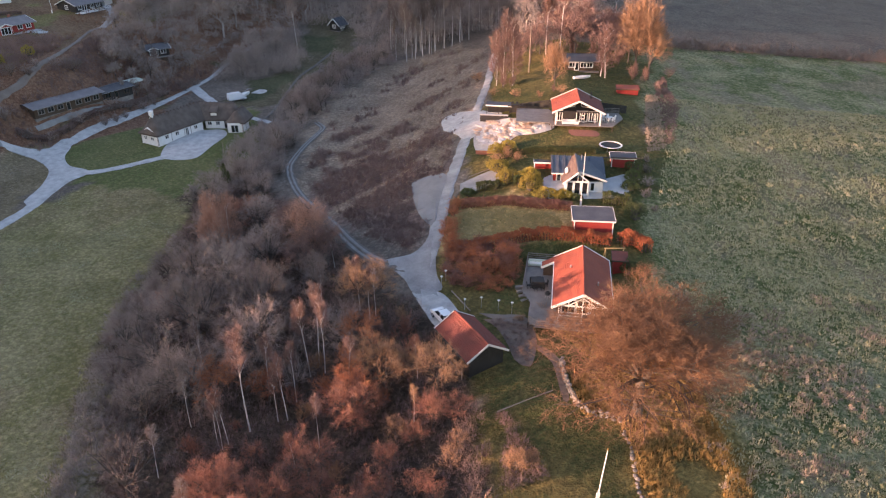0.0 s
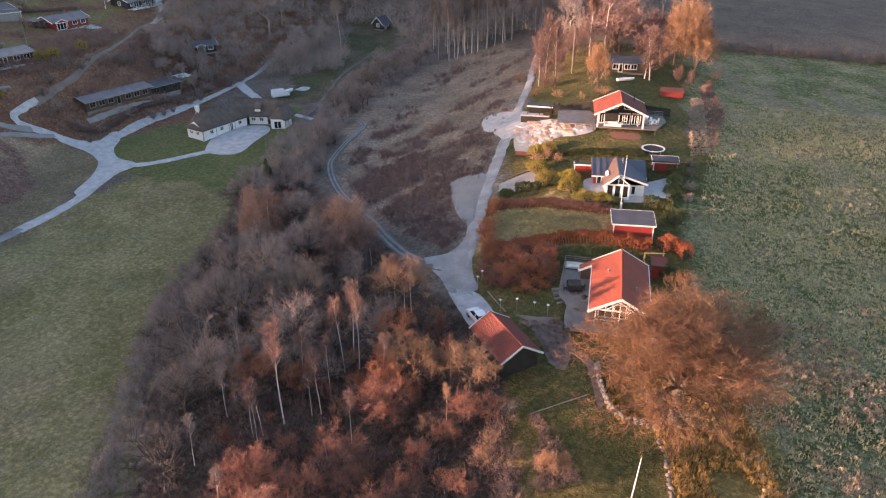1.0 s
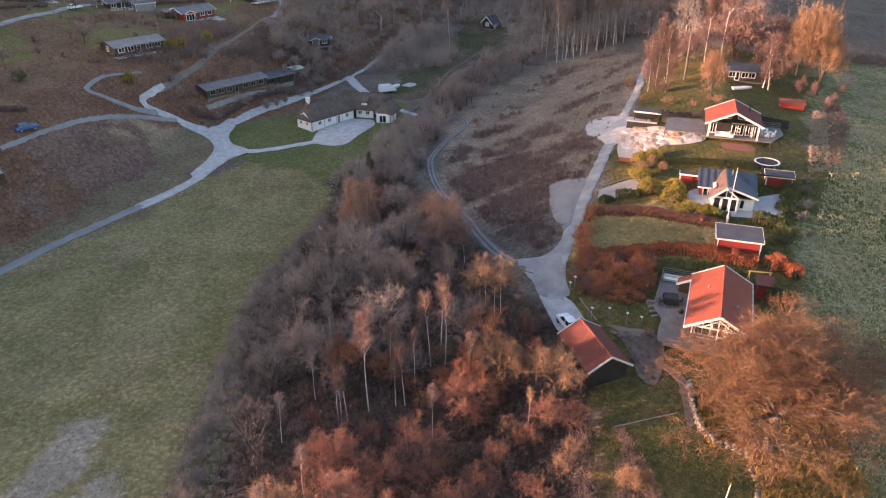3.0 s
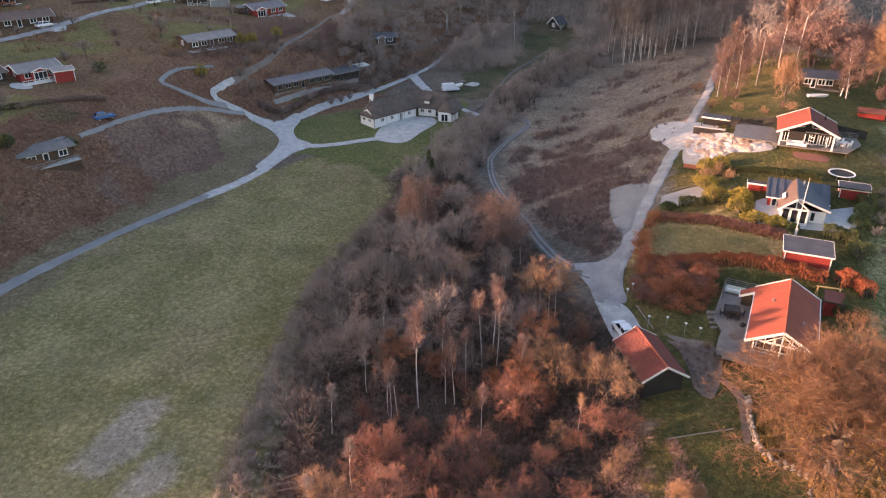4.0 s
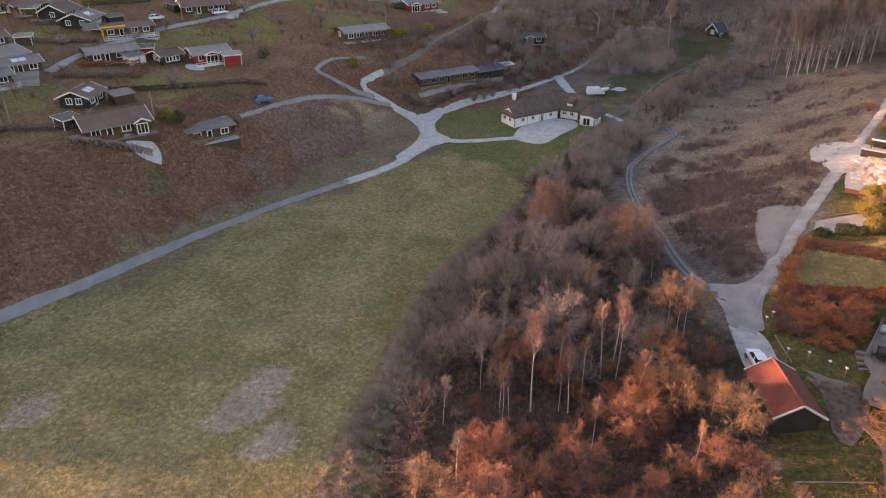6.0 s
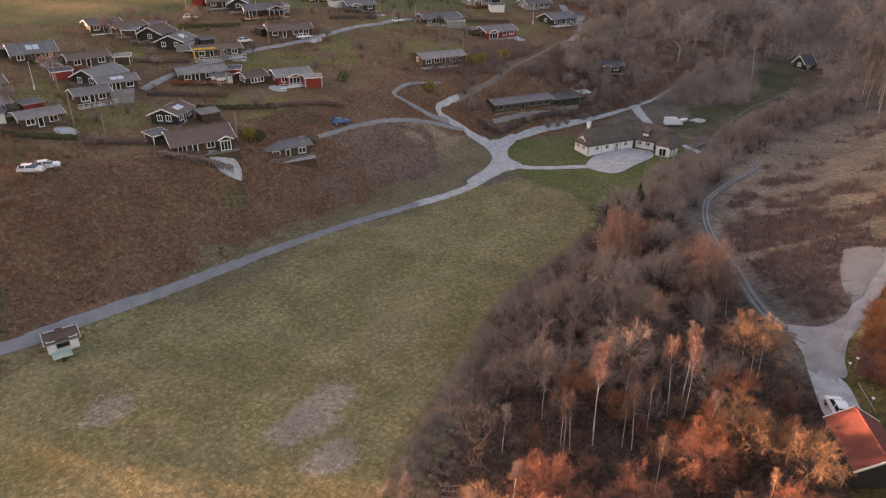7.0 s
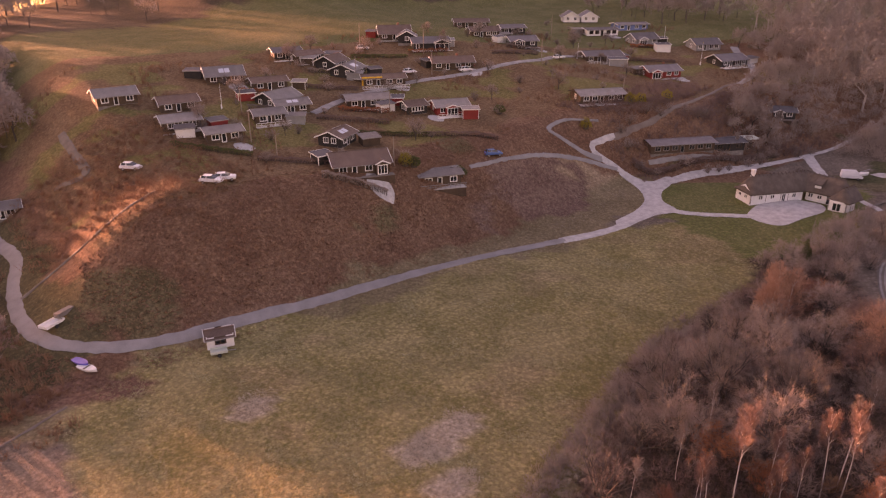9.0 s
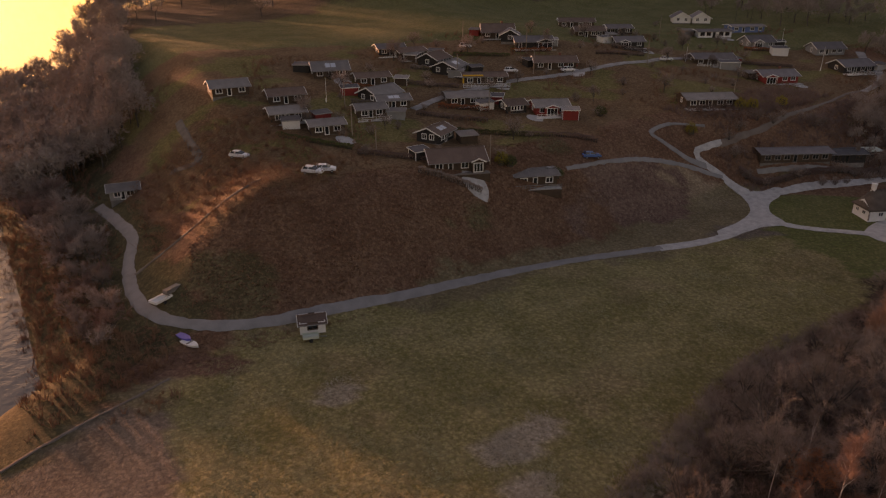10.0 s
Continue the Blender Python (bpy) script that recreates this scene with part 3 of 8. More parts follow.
def sliver(out, rnd, p, d, length, width):
    s = d.cross(Vector((rnd.uniform(-1, 1), rnd.uniform(-1, 1), rnd.uniform(-1, 1)))).normalized() * width / 2
    out += [p - s, p + s, p + d * length]


def branch(wood, twigs, rnd, p, d, length, r, level, plan):
    """plan: for each level (children, angle, shrink, lift, sides); the last level carries twigs."""
    kids, angle, shrink, lift, sides = plan["levels"][level]
    segs = 3 if level < 2 else 2
    pts = [p]
    dirs = []
    for k in range(segs):
        d = (turned(rnd, d, 0.16) + Vector((0, 0, lift))).normalized()
        dirs.append(d)
        pts.append(pts[-1] + d * length / segs)
    last = level == len(plan["levels"]) - 1
    for k in range(segs):
        ra, rb = r * (1 - 0.75 * k / segs), r * (1 - 0.75 * (k + 1) / segs)
        tube(wood if level < plan.get("wood", 2) else twigs, pts[k], pts[k + 1], ra, rb, sides)
    for c in range(kids):
        f = 0.25 + 0.75 * (c + rnd.random()) / kids
        k = min(segs - 1, int(f * segs))
        at = pts[k].lerp(pts[k + 1], f * segs - k)
        dd = turned(rnd, dirs[k], angle * rnd.uniform(0.6, 1.3))
        if last:
            dd.z += plan.get("droop", 0)
            sliver(twigs, rnd, at, dd.normalized(), plan["twig"] * rnd.uniform(0.6, 1.3), plan["thin"])
        else:
            branch(wood, twigs, rnd, at, dd, length * shrink * rnd.uniform(0.7, 1.2) * (1.15 - 0.5 * f), r * (1 - 0.7 * f) * 0.6 + 0.006, level + 1, plan)


def grow(kind, seed):
    """Corners of the wood and of the twigs of one plant about 10 m high (shrubs 3 m)."""
    rnd = random.Random(seed)
    wood, twigs = [], []
    up = Vector((0, 0, 1))
    if kind == "round":
        plan = dict(levels=[(6, 0.75, 0.62, 0.08, 4), (4, 0.75, 0.62, 0.05, 3), (15, 0.85, 0.6, 0.03, 3)], twig=0.95, thin=0.023)
        lean = turned(rnd, up, 0.08)
        fork = lean * rnd.uniform(2.2, 3.2)
        tube(wood, Vector((0, 0, -0.4)), fork, 0.20, 0.15, 6)
        for k in range(9):
            a = 6.2832 * k / 9 + rnd.uniform(-0.3, 0.3)
            tilt = rnd.uniform(0.15, 1.0)
            d = Vector((math.cos(a) * math.sin(tilt), math.sin(a) * math.sin(tilt), math.cos(tilt)))
            branch(wood, twigs, rnd, fork * rnd.uniform(0.7, 1.0), d, rnd.uniform(4.0, 5.2) * (1 - 0.2 * tilt), 0.10, 0, plan)
    elif kind == "gaunt":
        plan = dict(levels=[(5, 0.8, 0.6, 0.04, 5), (4, 0.8, 0.6, 0.03, 4), (13, 0.8, 0.6, 0.02, 3)], twig=0.55, thin=0.015, wood=3)
        fork = Vector((0.2, 0, 2.6))
        tube(wood, Vector((0, 0, -0.4)), fork, 0.30, 0.24, 7)
        for k in range(8):
            a = 6.2832 * k / 8 + rnd.uniform(-0.4, 0.4)
            tilt = rnd.uniform(0.3, 1.25)
            d = Vector((math.cos(a) * math.sin(tilt), math.sin(a) * math.sin(tilt), math.cos(tilt)))
            branch(wood, twigs, rnd, fork * rnd.uniform(0.75, 1.0), d, rnd.uniform(4.2, 6.0), 0.16, 0, plan)
    elif kind in ("birch", "full_birch"):
        plan = dict(levels=[(6, 0.5, 0.5, 0.10, 3), (12, 0.6, 0.6, 0.0, 3)], twig=0.65, thin=0.022, droop=-0.3, wood=0)
        p, d = Vector((0, 0, -0.3)), turned(rnd, up, 0.05)
        pts = [p]
        for k in range(6):
            d = (turned(rnd, d, 0.05) + up * 0.1).normalized()
            pts.append(pts[-1] + d * 1.72)
        for k in range(6):
            tube(wood, pts[k], pts[k + 1], 0.11 * (1 - k / 6.5), 0.11 * (1 - (k + 1) / 6.5), 5)
        for c in range(30):
            f = (0.58 + 0.40 * c / 30) if kind == "birch" else 0.10 + 0.88 * c / 30
            k = int(f * 6)
            at = pts[k].lerp(pts[k + 1], f * 6 - k)
            branch(wood, twigs, rnd, at, turned(rnd, up, rnd.uniform(0.5, 0.9)), 2.5 * (1.25 - f) + 0.4, 0.03, 0, plan)
            if c % 3 == 0:
                e = at + turned(rnd, up, 0.6) * rnd.uniform(1.2, 2.0)
                tube(wood, at, e, 0.035, 0.01, 3)
    elif kind == "shrub":
        plan = dict(levels=[(6, 0.6, 0.6, 0.06, 3), (14, 0.8, 0.6, 0.03, 3)], twig=0.42, thin=0.024, wood=1)
        for k in range(13):
            a, tilt = rnd.uniform(0, 6.28), rnd.uniform(0.05, 0.85)
            d = Vector((math.cos(a) * math.sin(tilt), math.sin(a) * math.sin(tilt), math.cos(tilt)))
            branch(wood, twigs, rnd, Vector((rnd.uniform(-0.3, 0.3), rnd.uniform(-0.3, 0.3), -0.1)), d, rnd.uniform(1.6, 2.6), 0.035, 0, plan)
    elif kind == "oak":
        plan = dict(levels=[(7, 0.7, 0.72, 0.10, 6), (6, 0.75, 0.7, 0.07, 4), (5, 0.85, 0.66, 0.03, 3), (13, 0.9, 0.6, 0.02, 3)], twig=0.70, thin=0.021, wood=3)
        fork = Vector((0.1, -0.1, 4.8))
        tube(wood, Vector((0, 0, -0.5)), Vector((0, 0, 0.6)), 0.52, 0.37, 9)
        tube(wood, Vector((0, 0, 0.6)), fork, 0.37, 0.31, 9)
        for k in range(11):
            a = 6.2832 * k / 11 + rnd.uniform(-0.3, 0.3)
            tilt = (0.3, 0.66, 0.92)[k % 3] + rnd.uniform(-0.12, 0.12)
            d = Vector((math.cos(a) * math.sin(tilt), math.sin(a) * math.sin(tilt), math.cos(tilt)))
            branch(wood, twigs, rnd, fork * rnd.uniform(0.8, 1.0), d, rnd.uniform(5.0, 6.6), 0.24, 0, plan)
    elif kind == "spruce":
        tube(wood, Vector((0, 0, -0.3)), Vector((0, 0, 9.6)), 0.16, 0.02, 6)
        for c in range(150):
            f = c / 150
            z, reach = 0.6 + 9.2 * f, 2.3 * (1 - f) + 0.25
            a = c * 2.4
            d = Vector((math.cos(a), math.sin(a), -0.15)).normalized()
            for s in range(16):
                q = Vector((0, 0, z)) + d * reach * rnd.uniform(0.15, 1.0)
                sliver(twigs, rnd, q, (d + Vector((rnd.uniform(-0.9, 0.9), rnd.uniform(-0.9, 0.9), rnd.uniform(-0.7, 0.2)))).normalized(), rnd.uniform(0.35, 0.7), 0.14)
    return np.array([tuple(v) for v in wood], np.float32), np.array([tuple(v) for v in twigs], np.float32)


def widened(tris, k):
    """Slivers made broader at their foot, for plants seen from far off."""
    t = tris.reshape(-1, 3, 3).copy()
    mid = (t[:, 0] + t[:, 1]) / 2
    t[:, 0], t[:, 1] = mid + (t[:, 0] - mid) * k, mid + (t[:, 1] - mid) * k
    return t.reshape(-1, 3)


GROWN = {}
for kind, count in (("round", 5), ("gaunt", 2), ("birch", 3), ("full_birch", 2), ("shrub", 4), ("oak", 1), ("spruce", 1)):
    for k in range(count):
        GROWN[kind, k] = grow(kind, 100 + 17 * k)
COUNT = {"full_birch": 2, "round": 5, "gaunt": 2, "birch": 3, "shrub": 4, "oak": 1, "spruce": 1}
# the real reach of each grown plant, so that a wanted height can be met
for key, (w_, t_) in GROWN.items():
    GROWN[key] = (w_, widened(t_, {"spruce": 1.0, "oak": 0.85}.get(key[0], 1.15)), float(t_[:, 2].max()))
PLANT_NAME = {"full_birch": "birch_tree", "round": "tree", "gaunt": "tree", "birch": "birch_tree", "shrub": "shrub", "oak": "oak_tree", "spruce": "spruce_tree"}
PATTERNS = {}
PLANT_RND = random.Random(5)


def pattern(kind, k, twig_material, broad=1.0):
    """The meshes of one plant, shared by all its copies."""
    key = (kind, k, twig_material.name, broad)
    if key not in PATTERNS:
        w, t, top = GROWN[kind, k]
        bark = M_BIRCH if "birch" in kind else M_BARK
        PATTERNS[key] = (triangles_object("trunk", w, bark), triangles_object("crown", widened(t, broad), twig_material), top)
    return PATTERNS[key]


def plant(kind, x, y, tall, twig_material, label, group="", wide=1.0, k=None, z=None, broad=1.0, crowns=1):
    """One plant standing on the land: an Empty with its trunk and its crown."""
    k = PLANT_RND.randrange(COUNT[kind]) if k is None else k
    trunk, crown, top = pattern(kind, k, twig_material, broad)
    ob = new(PLANT_NAME[kind])
    s = tall / top
    ob.matrix_world = pose(x, y, ground_z(x, y) if z is None else z, 0, 0, PLANT_RND.uniform(0, 360)) @ Matrix.Diagonal((s * wide, s * wide, s, 1))
    for name, me in (("trunk", trunk), ("crown", crown)):
        c = new(name if kind != "shrub" else ("stem" if name == "trunk" else "crown"), me)
        c.parent = ob
    for extra in range(crowns - 1):
        c = new("crown", pattern(kind, (k + 1 + extra) % COUNT[kind], twig_material, broad)[1])
        c.parent = ob
        c.matrix_basis = pose(0, 0, 0, 0, 0, 137 * (extra + 1))
    return tagged(ob, label, "shrub" if kind == "shrub" else "tree", group)


TONES = {"grey": (M_TWIG, "bare grey-brown"), "pink": (M_TWIG_PINK, "bare pinkish-brown"), "red": (M_TWIG_RED, "bare red-brown"), "tan": (M_TWIG_TAN, "bare orange-tan"), "rust": (M_TWIG_RUST, "tangled rust-red"), "coral": (M_TWIG_CORAL, "coral-brown sun-tinted")}


SUNLIT_GAP = ((-14, 6), (36, 58))          # the low corner of the wood


def trees(kind, tone, rows, where, group, wide=1.0, broad=1.0, crowns=1):
    material, words = TONES[tone]
    noun = {"full_birch": "white-stemmed birch", "round": "broad-crowned tree", "gaunt": "gaunt spreading tree", "birch": "slender white-stemmed birch", "shrub": "twiggy shrub", "oak": "old spreading oak", "spruce": "dark green spruce"}[kind]
    for x, y, h in rows:
        if SUNLIT_GAP[0][0] < x < SUNLIT_GAP[0][1] and SUNLIT_GAP[1][0] < y < SUNLIT_GAP[1][1]:
            h *= 0.62
        plant(kind, x, y, h, material, f"{words} {noun} {where}", group, wide, broad=broad, crowns=crowns)


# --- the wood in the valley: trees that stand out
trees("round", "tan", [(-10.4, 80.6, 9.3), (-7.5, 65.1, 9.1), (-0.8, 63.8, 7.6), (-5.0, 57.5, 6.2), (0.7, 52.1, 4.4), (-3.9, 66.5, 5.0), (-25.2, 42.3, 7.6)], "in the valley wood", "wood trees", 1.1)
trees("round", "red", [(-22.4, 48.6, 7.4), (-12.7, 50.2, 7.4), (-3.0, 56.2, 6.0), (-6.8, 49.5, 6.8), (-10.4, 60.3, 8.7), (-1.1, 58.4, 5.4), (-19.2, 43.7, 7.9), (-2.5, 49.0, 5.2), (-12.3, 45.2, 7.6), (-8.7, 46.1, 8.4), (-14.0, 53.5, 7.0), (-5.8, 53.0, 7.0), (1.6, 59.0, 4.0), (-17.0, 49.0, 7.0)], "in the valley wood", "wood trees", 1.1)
trees("birch", "pink", [(-22.2, 61.5, 15.3), (-18.2, 63.3, 10.2), (-19.3, 63.1, 8.0), (-25.2, 59.2, 8.6), (-24.1, 59.4, 9.0), (-24.6, 58.6, 8.2), (-14.7, 70.0, 12.1), (-16.5, 69.7, 11.7), (-15.6, 71.2, 12.4), (-11.3, 65.6, 9.3), (-13.8, 58.7, 8.0), (-9.8, 79.0, 8.5), (-11.5, 82, 9.0), (-17.6, 66.0, 9.5), (-21.0, 66.5, 10.0)], "in the valley wood", "wood birches", 0.72)
trees("gaunt", "grey", [(-31.9, 51.5, 9.0), (-35.8, 71.3, 9.6), (-34.0, 62.0, 7.5)], "at the edge of the valley wood", "wood trees")
trees("round", "grey", [(-33.0, 78.2, 12.8), (-23.8, 80.0, 12.5), (-30.2, 64.7, 11.9), (-23.4, 71.3, 12.0), (-37.0, 90, 11.0), (-31.5, 88, 12.0), (-27, 95, 11.5)], "in the valley wood", "wood trees")
trees("full_birch", "coral", [(-37.8, 102.7, 13.0), (-35.6, 104.0, 12.4), (-39.4, 105.2, 11.4), (-36.2, 101.0, 11.0)], "at the wood's upper edge", "wood trees", 0.9, 1.2, 2)
trees("round", "coral", [(-21.0, 98.4, 11.4)], "beside the track", "wood trees", 1.0, 1.0, 2)
trees("round", "pink", [(-24.0, 100.5, 10.5), (-17.8, 94.0, 9.5), (-20.0, 93.0, 10.5), (-25.6, 108.0, 8.5), (-22.6, 104.0, 8.0)], "beside the track", "wood trees", 1.05)


def scatter(poly, count, gap, seed, keep_off=()):
    """Places inside a polygon, at least gap apart."""
    rnd = random.Random(seed)
    xs, ys = [p[0] for p in poly], [p[1] for p in poly]
    out = []
    tries = np.array([(rnd.uniform(min(xs), max(xs)), rnd.uniform(min(ys), max(ys))) for _ in range(count * 40)])
    for x, y in tries[inside(poly, tries[:, 0], tries[:, 1])].tolist():
        if len(out) >= count:
            break
        if all((x - a) ** 2 + (y - b) ** 2 > gap * gap for a, b in out) and all((x - a) ** 2 + (y - b) ** 2 > c * c for a, b, c in keep_off):
            out.append((x, y))
    return out


wood_rnd = random.Random(8)
for x, y in scatter([(-48, 126), (-40, 134), (-28, 113), (-17, 96), (-10, 87), (-5, 79), (0, 68), (2, 52), (2, 36), (-26, 34), (-31, 46), (-36, 63), (-44, 79), (-45, 113)], 120, 3.0, 31, [(-26, 59, 1.5), (4, 66, 7)]):
    # warm twig tones favoured towards the sunlit corner: low sun put into colour
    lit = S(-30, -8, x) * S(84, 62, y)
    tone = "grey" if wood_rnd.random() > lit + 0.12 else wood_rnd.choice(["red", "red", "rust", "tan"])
    kind = wood_rnd.choice(["round", "round", "shrub", "shrub", "birch"] if x > -33 else ["round", "round", "shrub"])
    tall = {"round": wood_rnd.uniform(5.0, 8.5), "shrub": wood_rnd.uniform(3.0, 4.5), "birch": wood_rnd.uniform(7, 9.5)}[kind] * (0.7 if x > -8 and y < 68 else 1.0) * (0.55 if -27 < x < -13 and 52 < y < 62 else 1.0)
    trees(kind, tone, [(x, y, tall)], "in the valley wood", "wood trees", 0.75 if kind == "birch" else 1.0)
for x, y in scatter([(-42, 134), (-37, 142), (-39, 160), (-35, 172), (-42, 176), (-38, 200), (-26, 226), (-18, 228), (-28, 200), (-32, 176), (-33, 160), (-33, 140), (-35, 128)], 34, 3.2, 32, [(-32.8, 142, 3.6), (-32, 149, 3.6), (-31, 157, 3.6), (-29, 165, 3.6), (-31, 134, 3.4), (-29, 129, 3.4)]):
    trees(wood_rnd.choice(["round", "round", "shrub"]), "grey", [(x, y, wood_rnd.uniform(4.0, 7.5))], "in the scrub beside the track", "valley scrub trees", 1.0)
for x, y, h in ((-44.5, 133.0, 4.5), (-43.2, 131.4, 3.6)):
    plant("spruce", x, y, h, M_EVERGREEN, "small dark green spruce beside the farm lawn", "farm spruces")

# --- trees added between the road and the shore to keep sun off the field
for x, y in scatter([(-106, 10), (-118, 12), (-131, 13), (-150, 15), (-172, 14), (-190, 12), (-190, 4), (-150, 6), (-118, 5), (-106, 6)], 46, 3.2, 37):
    trees(wood_rnd.choice(["round", "round", "shrub"]), wood_rnd.choice(["pink", "grey", "grey"]), [(x, y, wood_rnd.uniform(5.5, 9.0) * (0.5 + 0.5 * S(-128, -165, x)))], "added on the bank above the shore to block sun", "shore trees", 1.15, 1.5)

# --- trees round the gardens on the ridge
plant("oak", 20.6, 57.6, 14.6, M_TWIG_OAK, "big old oak with bare rust-coloured twigs on the bank", "", 1.5, z=ground_z(20.6, 57.6), broad=1.15, crowns=2)
trees("full_birch", "pink", [(14.3, 164.7, 18.4), (16.4, 163.2, 15.5), (12.9, 167.5, 14.0)], "beside the upper garden", "garden birches", 0.75, 1.4, 2)
trees("birch", "pink", [(30.4, 184.0, 24.0), (27.2, 187.5, 19.0)], "behind the upper garden", "garden birches", 0.8, 1.3, 2)
trees("round", "tan", [(24.1, 150.9, 11.6)], "in the upper garden", "garden trees", 0.62, 1.2, 2)
trees("round", "tan", [(45.6, 166.6, 19.5), (48.6, 165.4, 15.0)], "in the upper garden", "garden trees", 0.72, 1.2, 2)
trees("round", "pink", [(22.4, 181.1, 11), (34, 190, 12), (39, 188, 11), (44, 180, 11), (19, 190, 10)], "behind the upper garden", "garden trees", 0.85, 1.1)
trees("full_birch", "pink", [(37.3, 165.8, 12.5), (38.2, 164.6, 10.5)], "beside the upper cottage", "garden birches", 1.1, 2.0)
trees("birch", "grey", [(-8.9, 227.5, 21.2), (-4.4, 231.1, 22.5), (-2.6, 231.6, 21.9), (3.0, 234.6, 21.8), (-11.6, 225.5, 21.1), (8.5, 235.2, 21.8), (-48.4, 236.9, 19.4), (-6.5, 229, 20), (0.4, 233, 22), (5.6, 235, 20)], "at the forest edge", "forest edge birches", 0.6, 1.8)

# --- shrubs
trees("shrub", "rust", [(1.5, 92.5, 2.8), (1.0, 95.0, 3.0), (0.9, 97.6, 2.8), (1.2, 99.8, 2.4), (1.6, 103.4, 2.6), (2.4, 105.2, 2.4), (1.4, 90.6, 2.4)], "beside the lane", "lane shrubs", 1.2, 1.0, 2)
trees("shrub", "red", [(3.4, 105.8, 1.6), (5.2, 105.2, 1.5), (7.0, 104.8, 1.6), (8.9, 104.4, 1.6), (10.7, 104.0, 1.8), (12.4, 103.2, 1.6), (14.1, 102.4, 1.6), (16.3, 101.9, 1.6), (18.5, 101.4, 1.5)], "along the garden edge", "garden edge shrubs", 1.4, 1.8)
trees("shrub", "tan", [(13.0, 77.6, 1.2), (9.9, 75.4, 1.3), (9.6, 117.6, 2.6), (11.4, 118.4, 2.8), (13.2, 116.6, 2.2), (8.9, 178, 3), (16, 152, 2.2), (20.6, 147, 2.0), (25.4, 148.6, 2.4), (11.5, 158.5, 2.4)], "in the garden", "garden shrubs", 1.2)
trees("shrub", "grey", [(35.6, 115.5, 1.6), (34.8, 112.2, 1.9), (33.0, 104.6, 1.9), (34.0, 108, 2.0), (33.6, 101.0, 1.6), (55, 170, 3)], "between garden and pasture", "boundary shrubs", 1.2)

trees("round", "tan", [(7.0, 49.6, 3.4), (8.6, 50.2, 2.4)], "on the lawn", "lawn shrubs", 0.9, 1.2, 2)
# --- clipped and leafy hedges
def leaf_shell(rnd, count, place, size):
    """Small leaf triangles at places on a shell, each turned at random."""
    out = []
    for _ in range(count):
        p = Vector(place(rnd))
        d = Vector((rnd.gauss(0, 1), rnd.gauss(0, 1), rnd.gauss(0, 1))).normalized()
        sliver(out, rnd, p, d, size * rnd.uniform(0.7, 1.4), size * 0.8)
    return out


def hedge(pts, wide, tall, material, label, category="hedge", per_m=700, size=0.17):
    """A clipped hedge along a line: a dark woody core and a shell of leaves, uneven on top."""
    rnd = random.Random(int(pts[0][0] * 10))
    line = smooth_line(pts, 0.8)
    ob = new("hedge")
    x0, y0 = line[0].x, line[0].y
    z0 = ground_z(x0, y0)
    ob.matrix_world = pose(x0, y0, z0)
    leaves, core = [], []
    for i in range(len(line) - 1):
        a, b = line[i], line[i + 1]
        d = (b - a).normalized()
        side = Vector((d.y, -d.x, 0))
        bump = 1 + 0.12 * math.sin(i * 1.7) + rnd.uniform(-0.06, 0.06)

        def place(r):
            f, face = r.random(), r.random()
            q = a.lerp(b, f) - Vector((x0, y0, 0))
            base = ground_z(q.x + x0, q.y + y0) - z0
            if face < 0.4:
                o, h = r.choice((-1, 1)) * wide / 2 * r.uniform(0.85, 1.08), r.uniform(0.05, 1) * tall * bump
            else:
                o, h = r.uniform(-1, 1) * wide / 2, tall * bump * r.uniform(0.88, 1.05)
            return q.x + side.x * o, q.y + side.y * o, base + h
        leaves += leaf_shell(rnd, int(per_m * (b - a).length), place, size)
        for s in (-0.36, 0.0, 0.36):
            for f in (0.2, 0.7):
                q = a.lerp(b, f) + side * wide * s - Vector((x0, y0, 0))
                q.z = ground_z(q.x + x0, q.y + y0) - z0 - 0.1
                tube(core, q, q + Vector((rnd.uniform(-0.2, 0.2), rnd.uniform(-0.2, 0.2), tall * 0.7)), 0.10, 0.03, 4)
    for name, tris, m in (("stem", core, M_BARK), ("foliage", leaves, material)):
        c = new(name, triangles_object(name, [tuple(v) for v in tris], m))
        c.parent = ob
    return tagged(ob, label, category)


def bush(x, y, rx, ry, tall, material, label, turn=0, count=1500, size=0.17, group=""):
    """A rounded clipped bush with a lumpy outline."""
    rnd = random.Random(int(x * 13 + y * 7))
    ob = new("bush")
    ob.matrix_world = pose(x, y, ground_z(x, y), 0, 0, turn)
    ph = [rnd.uniform(0, 6.28) for _ in range(4)]

    def place(r):
        a, e = r.uniform(0, 6.2832), math.asin(r.uniform(-0.2, 1))
        k = (1 + 0.12 * math.sin(3 * a + ph[0]) + 0.10 * math.sin(5 * a + ph[1]) + 0.1 * math.sin(4 * e + ph[2])) * r.uniform(0.82, 1.04)
        return rx * k * math.cos(e) * math.cos(a), ry * k * math.cos(e) * math.sin(a), max(0.03, tall * (0.35 + 0.65 * k * math.sin(e)))
    leaves = leaf_shell(rnd, count, place, size)
    core = []
    for k in range(9):
        a = k * 2.4
        q = Vector((rx * 0.35 * math.cos(a) * (k % 3) / 2, ry * 0.35 * math.sin(a) * (k % 3) / 2, -0.1))
        tube(core, q, Vector((q.x * 1.6, q.y * 1.6, tall * 0.8)), 0.2 * min(rx, ry), 0.05, 5)
    for name, tris, m in (("stem", core, M_BARK), ("foliage", leaves, material)):
        c = new(name, triangles_object(name, [tuple(v) for v in tris], m))
        c.parent = ob
    return tagged(ob, label, "bush", group)


